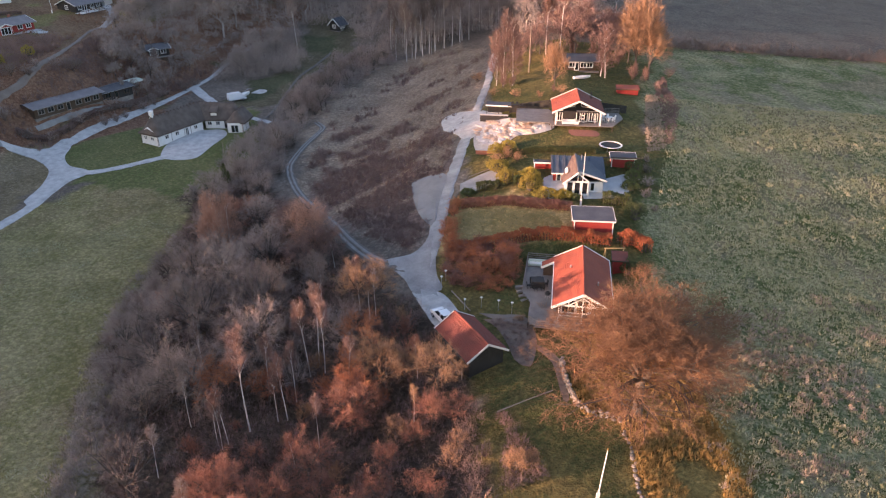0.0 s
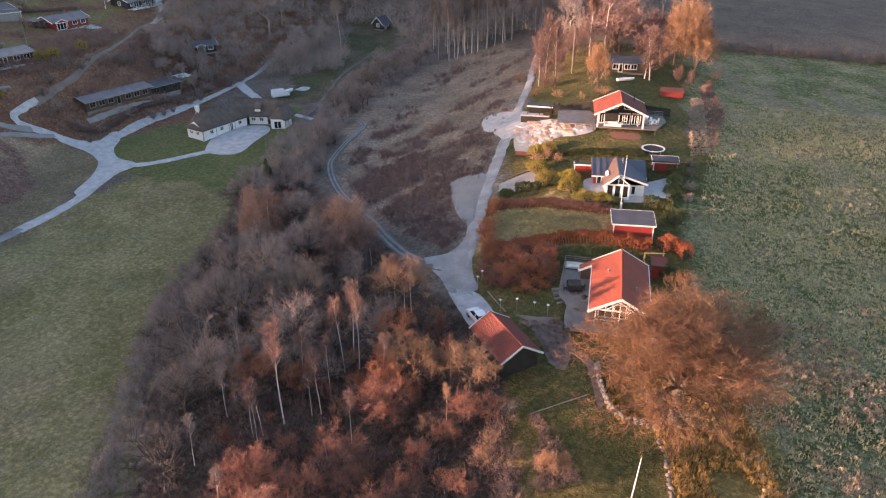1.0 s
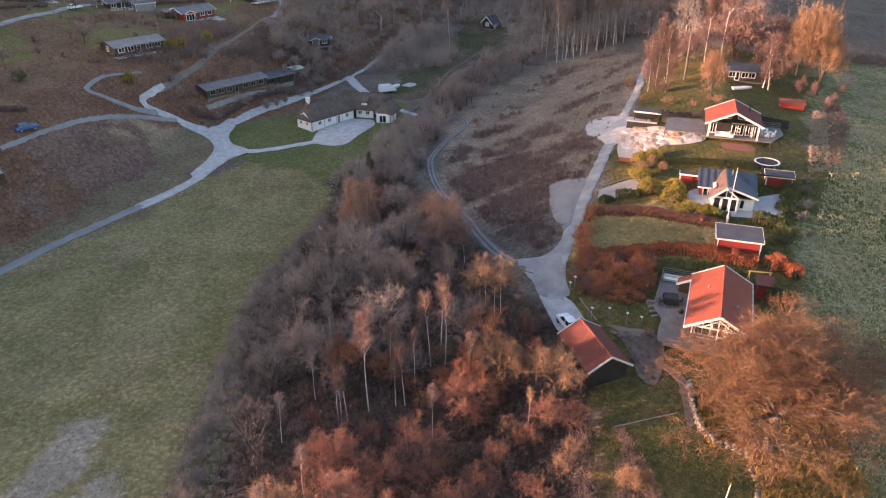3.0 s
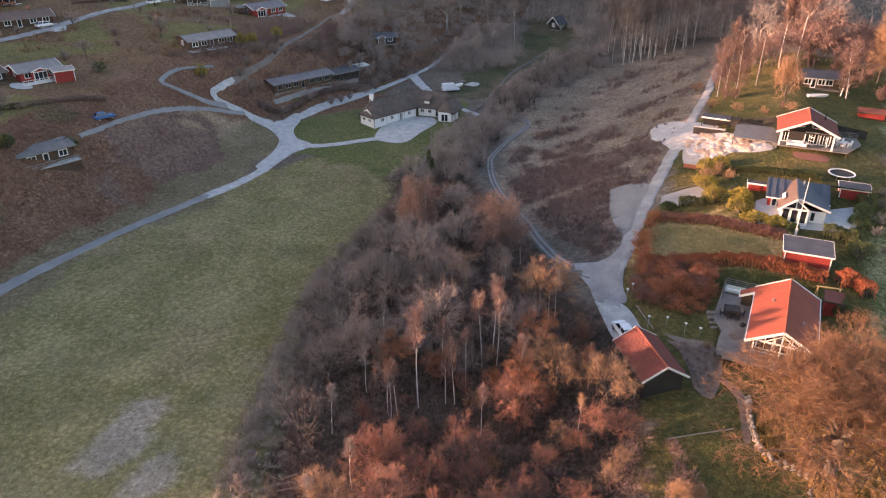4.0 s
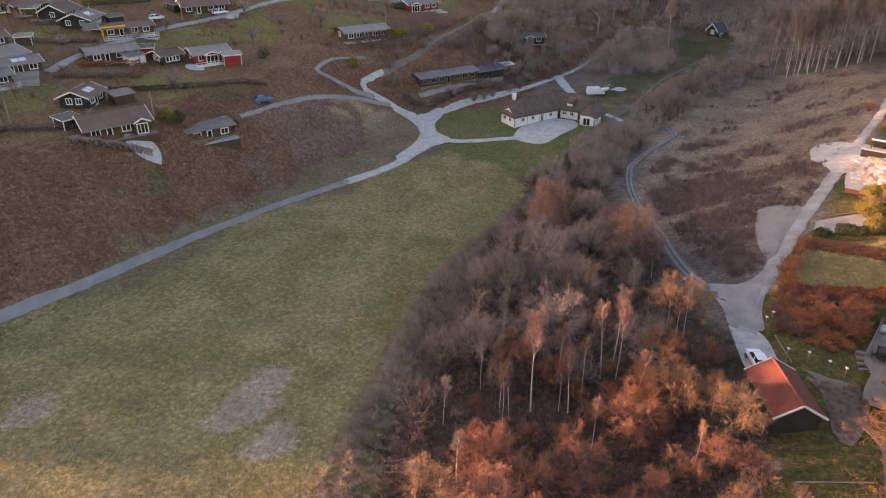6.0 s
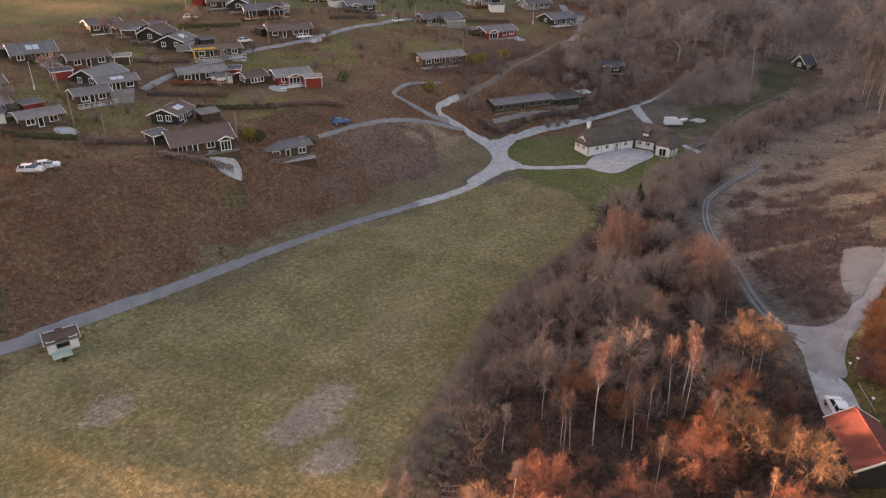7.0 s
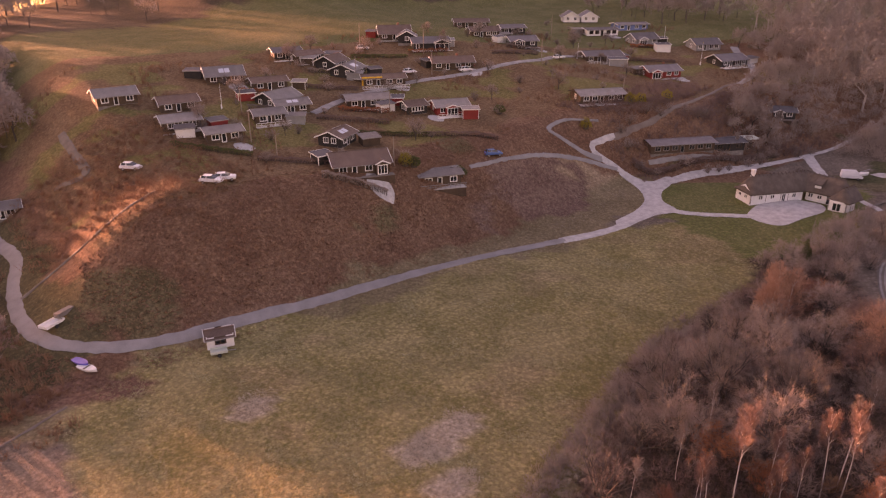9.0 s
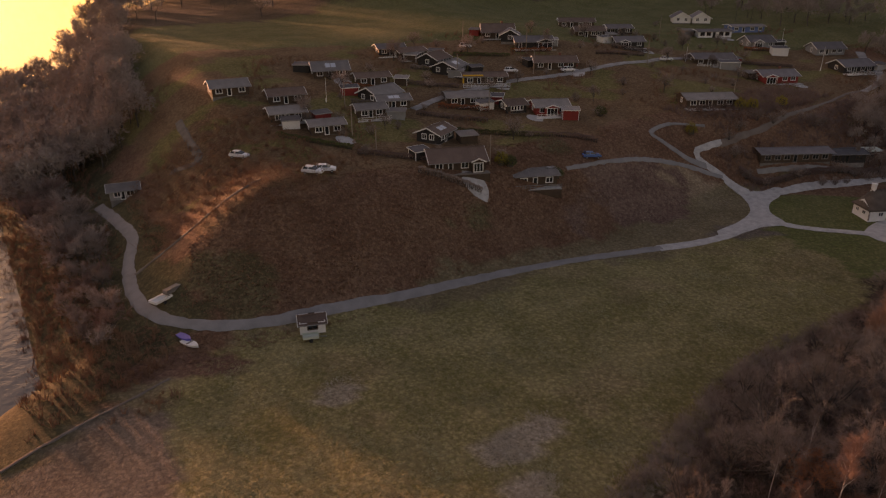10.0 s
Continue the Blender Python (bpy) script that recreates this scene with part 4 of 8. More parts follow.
hedge([(0.9, 92.8), (5.6, 93.0), (9.9, 93.5), (14.1, 94.0), (18.5, 93.6), (22.4, 92.8), (25.0, 92.4)], 1.5, 1.5, M_BEECH, "rust-red beech hedge between two gardens")
hedge([(26.2, 92.0), (28.0, 92.6), (29.4, 91.6), (29.8, 90.2)], 1.7, 1.7, M_BEECH, "ragged rust-red beech hedge beside the pasture")
GOLD = "clipped yellow-green evergreen bush beside the terrace"
for x, y, rx, ry, h in ((9.5, 114.6, 1.5, 1.3, 1.9), (10.9, 110.6, 1.7, 1.4, 1.9), (14.4, 107.6, 1.5, 1.6, 1.9), (14.6, 110.2, 1.4, 1.2, 1.8), (16.7, 104.5, 1.7, 1.1, 1.4), (19.4, 104.1, 1.3, 0.9, 1.2), (9.9, 121.0, 1.5, 1.2, 1.6), (11.9, 121.6, 1.4, 1.2, 1.5)):
    bush(x, y, rx * 1.2, ry * 1.2, h * 1.15, M_GOLDHEDGE, GOLD, group="clipped bushes", count=2200)
for x, y, rx, ry, h in ((12.8, 109.4, 1.0, 0.9, 1.6), (21.6, 103.4, 1.0, 0.8, 0.9), (30.8, 106.8, 1.3, 1.3, 1.6), (32.6, 112.0, 1.4, 1.6, 1.9), (31.8, 109.4, 1.4, 1.4, 1.8), (4.2, 108.9, 1.2, 0.8, 1.2), (27.8, 84.6, 1.1, 1.1, 1.8), (25.8, 85.6, 0.9, 0.9, 2.2), (29.9, 99.2, 1.9, 1.8, 2.2)):
    bush(x, y, rx, ry, h, M_EVERGREEN, "dark green evergreen bush in the garden", group="evergreen bushes")
hedge([(5.6, 109.6), (8.0, 109.4), (9.4, 109.0)], 1.2, 1.3, M_EVERGREEN, "clipped dark green hedge beside the drive")
hedge([(25.6, 103.0), (28.0, 102.7), (30.0, 102.6)], 1.4, 1.5, M_EVERGREEN, "clipped dark olive hedge at the terrace")
hedge([(12.0, 119.6), (16.0, 119.0), (22.0, 118.0), (27.0, 117.4)], 0.9, 0.9, M_EVERGREEN, "low dark hedge behind the cottage")
hedge([(3.2, 105.9), (7.0, 104.9), (10.7, 104.1), (14.1, 102.6), (18.5, 101.5), (20.5, 101.2)], 1.9, 0.9, M_TWIG_RED, "low red-brown shrub border along the garden", per_m=520, size=0.22)
bank_rnd = random.Random(66)
for x, y in scatter([(0.8, 93.0), (10.6, 92.6), (10.4, 88.0), (9.8, 84.0), (8.8, 81.4), (5.4, 82.6), (2.0, 84.0), (0.6, 87.0)], 44, 1.3, 67):
    trees("shrub", bank_rnd.choice(["red", "red", "rust", "rust", "pink"]), [(x, y, bank_rnd.uniform(1.5, 2.8) * (0.6 + 0.4 * S(81, 88, y)))], "on the bank below the terrace", "bank shrubs", bank_rnd.uniform(1.1, 1.5), 1.0, 2)
# ---------------------------------------------------------------- scrub, grass and far woods, past counting
def clumps(name, places, tall, blades, lean, width, material, label, seed, category, loose=0.0):
    """Clumps of upright stalks or twigs on the land, in one mesh."""
    r = np.random.RandomState(seed)
    n = len(places)
    p = np.repeat(places, blades, 0)
    k = len(p)
    h = tall[0] + (tall[1] - tall[0]) * np.repeat(r.rand(n), blades) * (0.6 + 0.4 * r.rand(k))
    a = r.rand(k) * 6.2832
    out = lean * h * r.rand(k)
    base = np.stack([p[:, 0] + (0.25 * out + loose * r.rand(k)) * np.cos(a), p[:, 1] + (0.25 * out + loose * r.rand(k)) * np.sin(a)], 1)
    z = height(base[:, 0], base[:, 1]) - 0.03
    b = r.rand(k) * 6.2832
    dx, dy = np.cos(b) * width / 2, np.sin(b) * width / 2
    v = np.stack([np.stack([base[:, 0] - dx, base[:, 1] - dy, z], 1), np.stack([base[:, 0] + dx, base[:, 1] + dy, z], 1),
                  np.stack([base[:, 0] + 0.75 * out * np.cos(a), base[:, 1] + 0.75 * out * np.sin(a), z + h], 1)], 1)
    ob = new(name, triangles_object(name, v, material))
    return tagged(ob, label, category, kind="stuff")


def spread_over(test, box, count, seed):
    r = np.random.RandomState(seed)
    x, y = box[0] + (box[1] - box[0]) * r.rand(count), box[2] + (box[3] - box[2]) * r.rand(count)
    ok = test(x, y)
    x, y = x[ok], y[ok]
    ok = off_roads(x, y)
    return np.stack([x[ok], y[ok]], 1)


def hill_distance(x, y):
    return -x - (88 - 16 * S(140, 175, y) - 25 * S(180, 300, y))


def off_roads(x, y, gap=2.3):
    """Away from the roads and lanes."""
    ok = np.ones(x.shape, bool)
    for line in ROAD_LINES:
        near = np.full(x.shape, 1e9)
        for px, py in line:
            near = np.minimum(near, (x - px) ** 2 + (y - py) ** 2)
        ok &= near > gap * gap
    return ok


M_BRACKEN = surface("dead_bracken", (0.19, 0.095, 0.058), (0.28, 0.165, 0.10), 0.12, 0.95, 0)
M_BRAMBLE = surface("bramble_stalks", (0.165, 0.108, 0.094), (0.25, 0.17, 0.145), 0.12, 0.95, 0)
M_GRASS = surface("winter_grass", (0.20, 0.185, 0.08), (0.34, 0.29, 0.16), 0.15, 0.95, 0)
M_DEADGRASS = surface("dead_pale_grass", (0.25, 0.20, 0.15), (0.38, 0.31, 0.235), 0.15, 0.95, 0)
M_PATCHGRASS = surface("flattened_dead_grass", (0.36, 0.30, 0.22), (0.52, 0.45, 0.35), 0.5, 0.95, 0)
M_LAWNGRASS = surface("lawn_grass", (0.11, 0.115, 0.036), (0.19, 0.165, 0.06), 0.4, 0.95, 0)
M_PALEGRASS = surface("bleached_grass", (0.27, 0.275, 0.13), (0.48, 0.43, 0.285), 0.5, 0.95, 0)
# dead grass with golden sunlight mixed into its colour
M_GOLDGRASS = surface("sun_gilded_dead_grass", (0.30, 0.19, 0.06), (0.40, 0.27, 0.09), 0.3, 0.95, 0)
M_PALEBARK = surface("pale_grey_bark", (0.26, 0.22, 0.20), (0.42, 0.37, 0.34), 0.3, 0.9, 0)
# twigs lightened so that the colour carries some distance haze
M_TWIGFAR = surface("haze_paled_bare_twigs", (0.27, 0.215, 0.19), (0.37, 0.305, 0.265), 0.05, 0.95, 0)

clumps("bracken", spread_over(lambda x, y: (hill_distance(x, y) > 4) & (hill_distance(x, y) < 32) & (y < 112) & (waves(x, y, 41, 7) > -0.7), (-135, -86, 10, 140), 20000, 1), (0.08, 0.28), 9, 3.2, 0.16, M_BRACKEN, "dead red-brown bracken on the hillside", 51, "bracken")
clumps("bramble", spread_over(lambda x, y: inside(WOOD, x, y), (-52, 8, 24, 142), 9000, 2), (0.4, 1.2), 14, 1.0, 0.035, M_BRAMBLE, "brambles and saplings under the trees", 52, "undergrowth")
clumps("bramble", spread_over(bramble_ground, (-36, 14, 94, 225), 9000, 3), (0.5, 1.5), 10, 0.8, 0.08, M_BRAMBLE, "brambles on the dry slope", 53, "bramble")
clumps("dry_grass", spread_over(lambda x, y: inside(DRY_SLOPE, x, y), (-36, 14, 94, 236), 20000, 4), (0.12, 0.38), 6, 1.5, 0.09, M_DEADGRASS, "dead pale grass on the slope", 54, "grass")
clumps("grass", spread_over(lambda x, y: inside(FIELD_WEST, x, y) & off_patches(x, y), (-100, -36, 10, 134), 46000, 5), (0.05, 0.16), 5, 6.0, 0.11, M_GRASS, "rough winter grass in the valley field", 55, "grass")
clumps("pasture_grass", spread_over(lambda x, y: (x > 27 + 0.13 * (y - 50) + 6 * S(90, 140, y)) & (x < 20 + 0.85 * y), (24, 120, 30, 150), 42000, 6), (0.25, 0.5), 3, 0.7, 0.20, M_PALEGRASS, "rough winter grass in the pasture", 56, "grass", 0.25)
clumps("dry_grass", spread_over(lambda x, y: (x > 26 + 0.13 * (y - 50)) & (x < 20 + 0.85 * y) & (waves(x, y, 61, 1.6) > 0.5) & (y < 78 + 0.1 * x), (24, 110, 30, 120), 22000, 7), (0.35, 0.7), 8, 0.5, 0.12, M_DEADGRASS, "pale dead grass tussocks in the pasture", 57, "grass", 0.35)
clumps("garden_grass", spread_over(lambda x, y: inside(GARDENS, x, y) & (waves(x, y, 62, 4) > -0.1) & ~((x > 11) & (x < 24) & (y > 68) & (y < 88)) & ~((x > 14) & (x < 33) & (y > 102) & (y < 114)) & ~((x > 11) & (x < 37) & (y > 122) & (y < 142)), (0, 52, 38, 200), 16000, 8), (0.06, 0.20), 5, 3.0, 0.08, M_LAWNGRASS, "straw-coloured grass in the gardens", 58, "grass")
clumps("bramble", spread_over(lambda x, y: (hill_distance(x, y) > 26) & (hill_distance(x, y) < 120) & (waves(x, y, 63, 8) > 0.35), (-220, -80, 34, 270), 9000, 9), (0.5, 1.8), 10, 0.8, 0.10, M_BRACKEN, "rough red-brown scrub between the cottages", 59, "scrub")
clumps("bramble", spread_over(lambda x, y: (hill_distance(x, y) > 5) & (hill_distance(x, y) < 34) & (y > 148) & (y < 215), (-118, -62, 148, 216), 3600, 10), (0.6, 2.0), 11, 0.8, 0.09, M_BRAMBLE, "brambles round the long house", 60, "scrub")
clumps("shore_scrub", spread_over(lambda x, y: (y < 16 + 0.05 * (-x - 100)) & (y > -4), (-260, -84, -10, 40), 5000, 11), (0.5, 2.2), 10, 0.8, 0.10, M_BRACKEN, "brown scrub along the shore", 61, "scrub")


def thickets(name, places, tall, per, spread, width, material, label, seed, category, foot=0.12):
    """Rounded twiggy bushes on the land, past counting, in one mesh."""
    r = np.random.RandomState(seed)
    places = np.array(places)
    n = len(places)
    h = np.repeat(tall[0] + (tall[1] - tall[0]) * r.rand(n) ** 1.3, per)
    wide = h * spread * np.repeat(0.7 + 0.6 * r.rand(n), per)
    p, k = np.repeat(places, per, 0), n * per
    a, e, f = r.rand(k) * 6.2832, np.arcsin(r.rand(k)), r.rand(k) ** 0.4
    lump = 1 + 0.25 * np.sin(3 * a + np.repeat(r.rand(n) * 6.28, per)) + 0.15 * np.sin(5 * e + np.repeat(r.rand(n) * 6.28, per))
    u = np.stack([np.cos(e) * np.cos(a), np.cos(e) * np.sin(a), np.sin(e)], 1)
    x, y = p[:, 0] + wide * f * lump * u[:, 0], p[:, 1] + wide * f * lump * u[:, 1]
    base = np.stack([x, y, height(p[:, 0], p[:, 1]) + h * (foot + (0.82 - foot) * f * lump * u[:, 2])], 1)
    d = 0.6 * u + np.array([0, 0, 0.7]) + 0.7 * r.randn(k, 3)
    d /= np.linalg.norm(d, axis=1)[:, None]
    s = np.cross(d, r.randn(k, 3))
    s *= (width * (0.6 + 0.8 * r.rand(k)) / (2 * np.linalg.norm(s, axis=1)))[:, None]
    tip = base + d * (h ** 0.5 * 0.62 * (0.6 + 0.8 * r.rand(k)))[:, None]
    return tagged(new(name, triangles_object(name, np.stack([base - s, base + s, tip], 1), material)), label, category, kind="stuff")


def far_woods(name, places, tall, seed, material, label, keep=0.35, broad=4.0, bark=None):
    """Many bare trees with trunks and twiggy crowns, too far off to count, in two meshes."""
    rnd = random.Random(seed)
    r = np.random.RandomState(seed)
    wood, twig = [], []
    for x, y in places:
        kind = rnd.choice(["round", "round", "birch"])
        w, t, top = GROWN[kind, rnd.randrange(COUNT[kind])]
        s, a = rnd.uniform(*tall) / top, rnd.uniform(0, 6.28)
        turn = np.array([[math.cos(a) * s, -math.sin(a) * s, 0], [math.sin(a) * s, math.cos(a) * s, 0], [0, 0, s]], np.float32)
        at = np.array([x, y, ground_z(x, y)], np.float32)
        wood.append(w.reshape(-1, 3, 3)[:60].reshape(-1, 3) @ turn.T + at)
        tt = t.reshape(-1, 3, 3)
        tt = tt[r.rand(len(tt)) < keep]
        twig.append(widened(tt.reshape(-1, 3), broad) @ turn.T + at)
    tagged(new(name, triangles_object(name, np.concatenate(twig), material)), label, "woods", kind="stuff")
    tagged(new(name, triangles_object(name, np.concatenate(wood), bark or M_BARK)), "grey trunks of the bare woods", "woods", kind="stuff")


NORTH_WOOD = [(-58, 246), (-40, 292), (-16, 252), (-6, 226), (12, 238), (20, 212), (60, 218), (50, 380), (-120, 380), (-140, 300), (-108, 262), (-84, 228), (-70, 236)]
far_woods("far_woods", scatter(NORTH_WOOD, 380, 4.0, 71), (11, 18), 71, M_TWIGFAR, "grey-brown bare woods on the far valley side", 0.12, 5.0, M_PALEBARK)
far_woods("far_woods", scatter([(-92, 196), (-86, 226), (-74, 214), (-80, 196), (-78, 182), (-84, 178)], 22, 4.0, 72) + scatter([(-60, 212), (-52, 234), (-56, 248), (-64, 240), (-65, 216)], 16, 3.5, 73) + scatter([(-135, 262), (-115, 262), (-104, 236), (-98, 212), (-94, 230), (-108, 268)], 26, 4.0, 74), (5, 9), 72, M_TWIGFAR, "bare scrub trees above the farm road", 0.25, 5.0)
far_woods("far_woods", scatter([(-300, 60), (-330, 200), (-360, 420), (-500, 420), (-460, 75)], 90, 9.0, 75), (10, 17), 75, M_TWIGFAR, "bare woods beyond the pale field", 0.10, 6.0)
far_woods("far_woods", scatter([(-185, 2), (-190, 30), (-330, 60), (-500, 130), (-470, 100), (-362, 44), (-345, 12), (-230, 0)], 190, 4.5, 76), (9, 16), 76, M_TWIGFAR, "bare trees on the wooded coast", 0.2, 6.0)
far_woods("far_woods", scatter([(-186, 0), (-190, 34), (-260, 48), (-270, 0)], 110, 4.0, 86), (9, 14), 86, M_TWIGFAR, "bare trees above the shore", 0.2, 6.0)
far_woods("far_woods", scatter([(-230, 300), (-190, 345), (-140, 300), (-170, 270), (-205, 268)], 36, 5.0, 77), (8, 14), 77, M_TWIGFAR, "bare trees behind the cottages", 0.2, 6.0)
thickets("far_hedge", [(58 + 1.1 * k + wood_rnd.uniform(-0.5, 0.5), 202.0 - 0.007 * k + wood_rnd.uniform(-1.0, 1.0)) for k in range(190)], (2.4, 4.4), 110, 0.5, 0.11, M_TWIG, "dark bare hedgerow between two fields", 78, "hedgerow", 0.0)
far_woods("far_woods", scatter([(46, 176), (60, 206), (40, 214), (20, 210), (24, 190)], 20, 4.0, 79), (8, 13), 79, M_TWIG_PINK, "bare trees behind the upper cottage", 0.25, 5.0)
trees("shrub", "grey", [(x, y, wood_rnd.uniform(2.2, 4.0)) for x, y in scatter([(-104, 148), (-88, 152), (-78, 172), (-74, 194), (-70, 206), (-84, 200), (-100, 170)], 26, 3.0, 81, [(-95, 158, 6), (-90, 168, 7), (-86, 180, 7), (-85, 192, 6)])], "round the long house", "hillside shrubs", 1.2)
trees("shrub", "grey", [(x, y, wood_rnd.uniform(1.8, 3.4)) for x, y in scatter([(-110, 78), (-112, 104), (-122, 128), (-118, 160), (-128, 205), (-150, 230), (-200, 240), (-205, 140), (-190, 90), (-150, 52)], 70, 6.0, 82)], "between the cottages", "village shrubs", 1.3)
trees("round", "grey", [(x, y, wood_rnd.uniform(4, 7)) for x, y in scatter([(-150, 52), (-190, 90), (-205, 150), (-170, 235), (-130, 235), (-125, 140), (-118, 90)], 22, 14.0, 83)], "between the cottages", "village trees")


trees("shrub", "grey", [(x, y, wood_rnd.uniform(2.0, 3.6)) for x, y in scatter([(-46.5, 92), (-41, 66), (-36, 54), (-33, 52), (-36, 62), (-42, 92)], 34, 1.8, 84)], "along the field edge", "field edge shrubs", 1.1)
clumps("golden_grass", spread_over(lambda x, y: (x > 14.5) & (x < 28.5) & (y > 26) & (y < 75) & ~((x < 18.6) & (y < 57)) & (waves(x, y, 64, 2.0) > -0.4), (14, 29, 26, 76), 9500, 12), (0.3, 0.8), 8, 0.8, 0.09, M_GOLDGRASS, "tall dead grass under the oak, coloured golden as if sunlit", 62, "grass")
clumps("meadow_grass", spread_over(lambda x, y: inside([(1, 94.6), (2.5, 104), (10, 102.6), (18, 100), (19, 95.6), (10, 95)], x, y), (0, 22, 93, 106), 5200, 13), (0.10, 0.30), 7, 2.2, 0.10, M_STRAW, "long straw grass in the meadow, brightened as if sunlit", 63, "grass", 0.3)


# --- dense thickets round the farm and up the valley
CLEARINGS = [(-106, 230, 7), (-110, 238, 7), (-103, 222, 6), (-116, 246, 6), (-102, 214, 5), (-87, 212, 6), (-37, 256, 5), (-56, 190, 6), (-53, 197, 5), (-49, 204, 4), (-49, 211, 4), (-43, 244, 6), (-45.5, 248, 5), (-60, 187, 4)]


def thick_places(poly, count, gap, seed, keep_off=()):
    pts = np.array(scatter(poly, count, gap, seed, list(CLEARINGS) + list(keep_off)))
    return pts[off_roads(pts[:, 0], pts[:, 1], 2.6)]


thickets("thicket", thick_places([(-44, 165), (-35, 167), (-35.5, 137), (-42, 127), (-46, 133), (-47.5, 147)], 60, 2.2, 301), (2.0, 4.2), 260, 0.55, 0.07, M_TWIGFAR, "grey-brown thicket beside the farm lawn", 302, "thicket")
thickets("thicket", thick_places([(-42, 171), (-41, 206), (-35, 232), (-19, 238), (-15, 225), (-27, 203), (-33, 177)], 120, 2.6, 303), (1.2, 3.6), 220, 0.62, 0.07, M_TWIGFAR, "grey-brown thicket at the top of the dry slope", 304, "thicket")
thickets("thicket", thick_places([(-73, 206), (-60, 208), (-46, 216), (-44, 226), (-48, 234), (-52, 254), (-62, 250), (-68, 222)], 130, 2.6, 305), (3.0, 6.5), 260, 0.6, 0.08, M_TWIGFAR, "dense dark thicket in the valley", 306, "thicket")
thickets("thicket", thick_places([(-80, 196), (-100, 205), (-112, 235), (-100, 262), (-66, 262), (-70, 236), (-78, 210)], 260, 2.8, 307), (2.2, 6.0), 220, 0.6, 0.08, M_TWIGFAR, "dense bare thicket on the hillside", 308, "thicket")
thickets("thicket", thick_places([(-128, 262), (-60, 256), (-50, 262), (-14, 236), (12, 240), (22, 216), (56, 220), (50, 330), (-130, 330)], 520, 4.2, 309), (4.0, 9.0), 200, 0.5, 0.12, M_TWIGFAR, "dense undergrowth of the far woods", 310, "thicket")
thickets("bramble", thick_places([(-72, 200), (-84, 182), (-92, 160), (-99, 150), (-112, 152), (-118, 200), (-100, 205)], 240, 2.2, 311, [(-95, 158, 5), (-91, 166, 6), (-88, 175, 6), (-86, 184, 6), (-85, 192, 5)]), (1.0, 3.0), 130, 0.75, 0.08, M_BRAMBLE, "red-brown brambles round the long house", 312, "bramble")
slope_bramble = np.array(scatter(BRAMBLE_SLOPE, 520, 1.2, 313))
slope_bramble = slope_bramble[bramble_ground(slope_bramble[:, 0], slope_bramble[:, 1]) & off_roads(slope_bramble[:, 0], slope_bramble[:, 1], 2.6)]
thickets("bramble", slope_bramble, (0.6, 1.5), 90, 0.95, 0.06, M_BRAMBLE, "purple-brown brambles on the dry slope", 314, "bramble", 0.02)
valley_wood = np.array(scatter(WOOD, 420, 1.9, 315, [(4, 66, 7)]))
valley_wood = valley_wood[off_roads(valley_wood[:, 0], valley_wood[:, 1], 2.6)]
thickets("thicket", valley_wood, (1.4, 3.6), 240, 0.6, 0.028, M_BRAMBLE, "dark brown undergrowth of the valley wood", 316, "thicket")
trees("birch", "grey", [(x, y, wood_rnd.uniform(14, 18)) for x, y in scatter([(-15, 226), (-6, 228), (10, 236), (18, 232), (20, 246), (-4, 250), (-20, 244)], 30, 2.4, 317)], "at the forest edge", "forest edge birches", 0.55, 1.6)
clumps("dry_grass", spread_over(lambda x, y: ((x + 94.5) / 10.5) ** 2 + ((y - 126) / 16) ** 2 < 1, (-108, -82, 108, 144), 4000, 18), (0.05, 0.16), 5, 2.5, 0.10, M_DEADGRASS, "dead tan grass on the hillside paddock", 318, "grass", 0.2)


def tussock_band(x, y):
    return ((y < 78 + 0.02 * x) & (y > 47 + 0.25 * (x - 30)) & (x > 31) & (waves(x, y, 91, 3.0) > 0.25)) | ((abs(x - (25.8 + 0.26 * (y - 46))) < 0.45) & (y < 66) & (waves(x, y, 96, 1.2) > -0.2))


thickets("tussock", spread_over(tussock_band, (22, 66, 40, 82), 1900, 92), (0.25, 0.55), 34, 0.8, 0.08, M_DEADGRASS, "bleached dead grass tussocks in the pasture", 320, "grass", 0.0)
thickets("tussock", spread_over(lambda x, y: (waves(x, y, 93, 1.6) + 0.4 * waves(x, y, 95, 9) > 0.35) & (x > 30 + 0.16 * (y - 50)) & (x < 26 + 0.75 * y), (28, 110, 36, 150), 14000, 94), (0.15, 0.35), 14, 1.3, 0.14, M_PALEGRASS, "grey-white flattened grass in the pasture", 321, "grass", 0.0)

hedge([(-96.0, 151.4), (-91.4, 152.6), (-88.8, 157.0), (-86.6, 163.0), (-82.6, 172.5), (-79.8, 184.0), (-77.4, 194.0)], 1.3, 1.0, M_BRAMBLE, "low clipped red-brown hedge along the gravel road", per_m=260, size=0.20)
thickets("bramble", scatter([(36.7, 119), (40.1, 120.7), (45.7, 145.4), (47, 152), (44.2, 150), (40, 134)], 240, 0.6, 331), (0.2, 0.5), 60, 0.9, 0.07, M_DEADGRASS, "pale dead stalks between garden and pasture", 332, "scrub", 0.0)
thickets("bramble", scatter([(41, 121), (47, 136), (50, 150), (53, 168), (49, 160), (45, 142)], 130, 0.9, 333), (0.3, 0.9), 90, 0.9, 0.07, M_BRAMBLE, "dark bramble strip beside the pasture", 334, "bramble", 0.0)
thickets("shore_scrub", scatter([(-165, 24), (-128, 21), (-113, 44), (-124, 60), (-165, 56)], 240, 2.0, 335), (0.7, 2.0), 110, 0.9, 0.08, M_BRACKEN, "red-brown scrub on the coastal slope", 336, "scrub", 0.0)
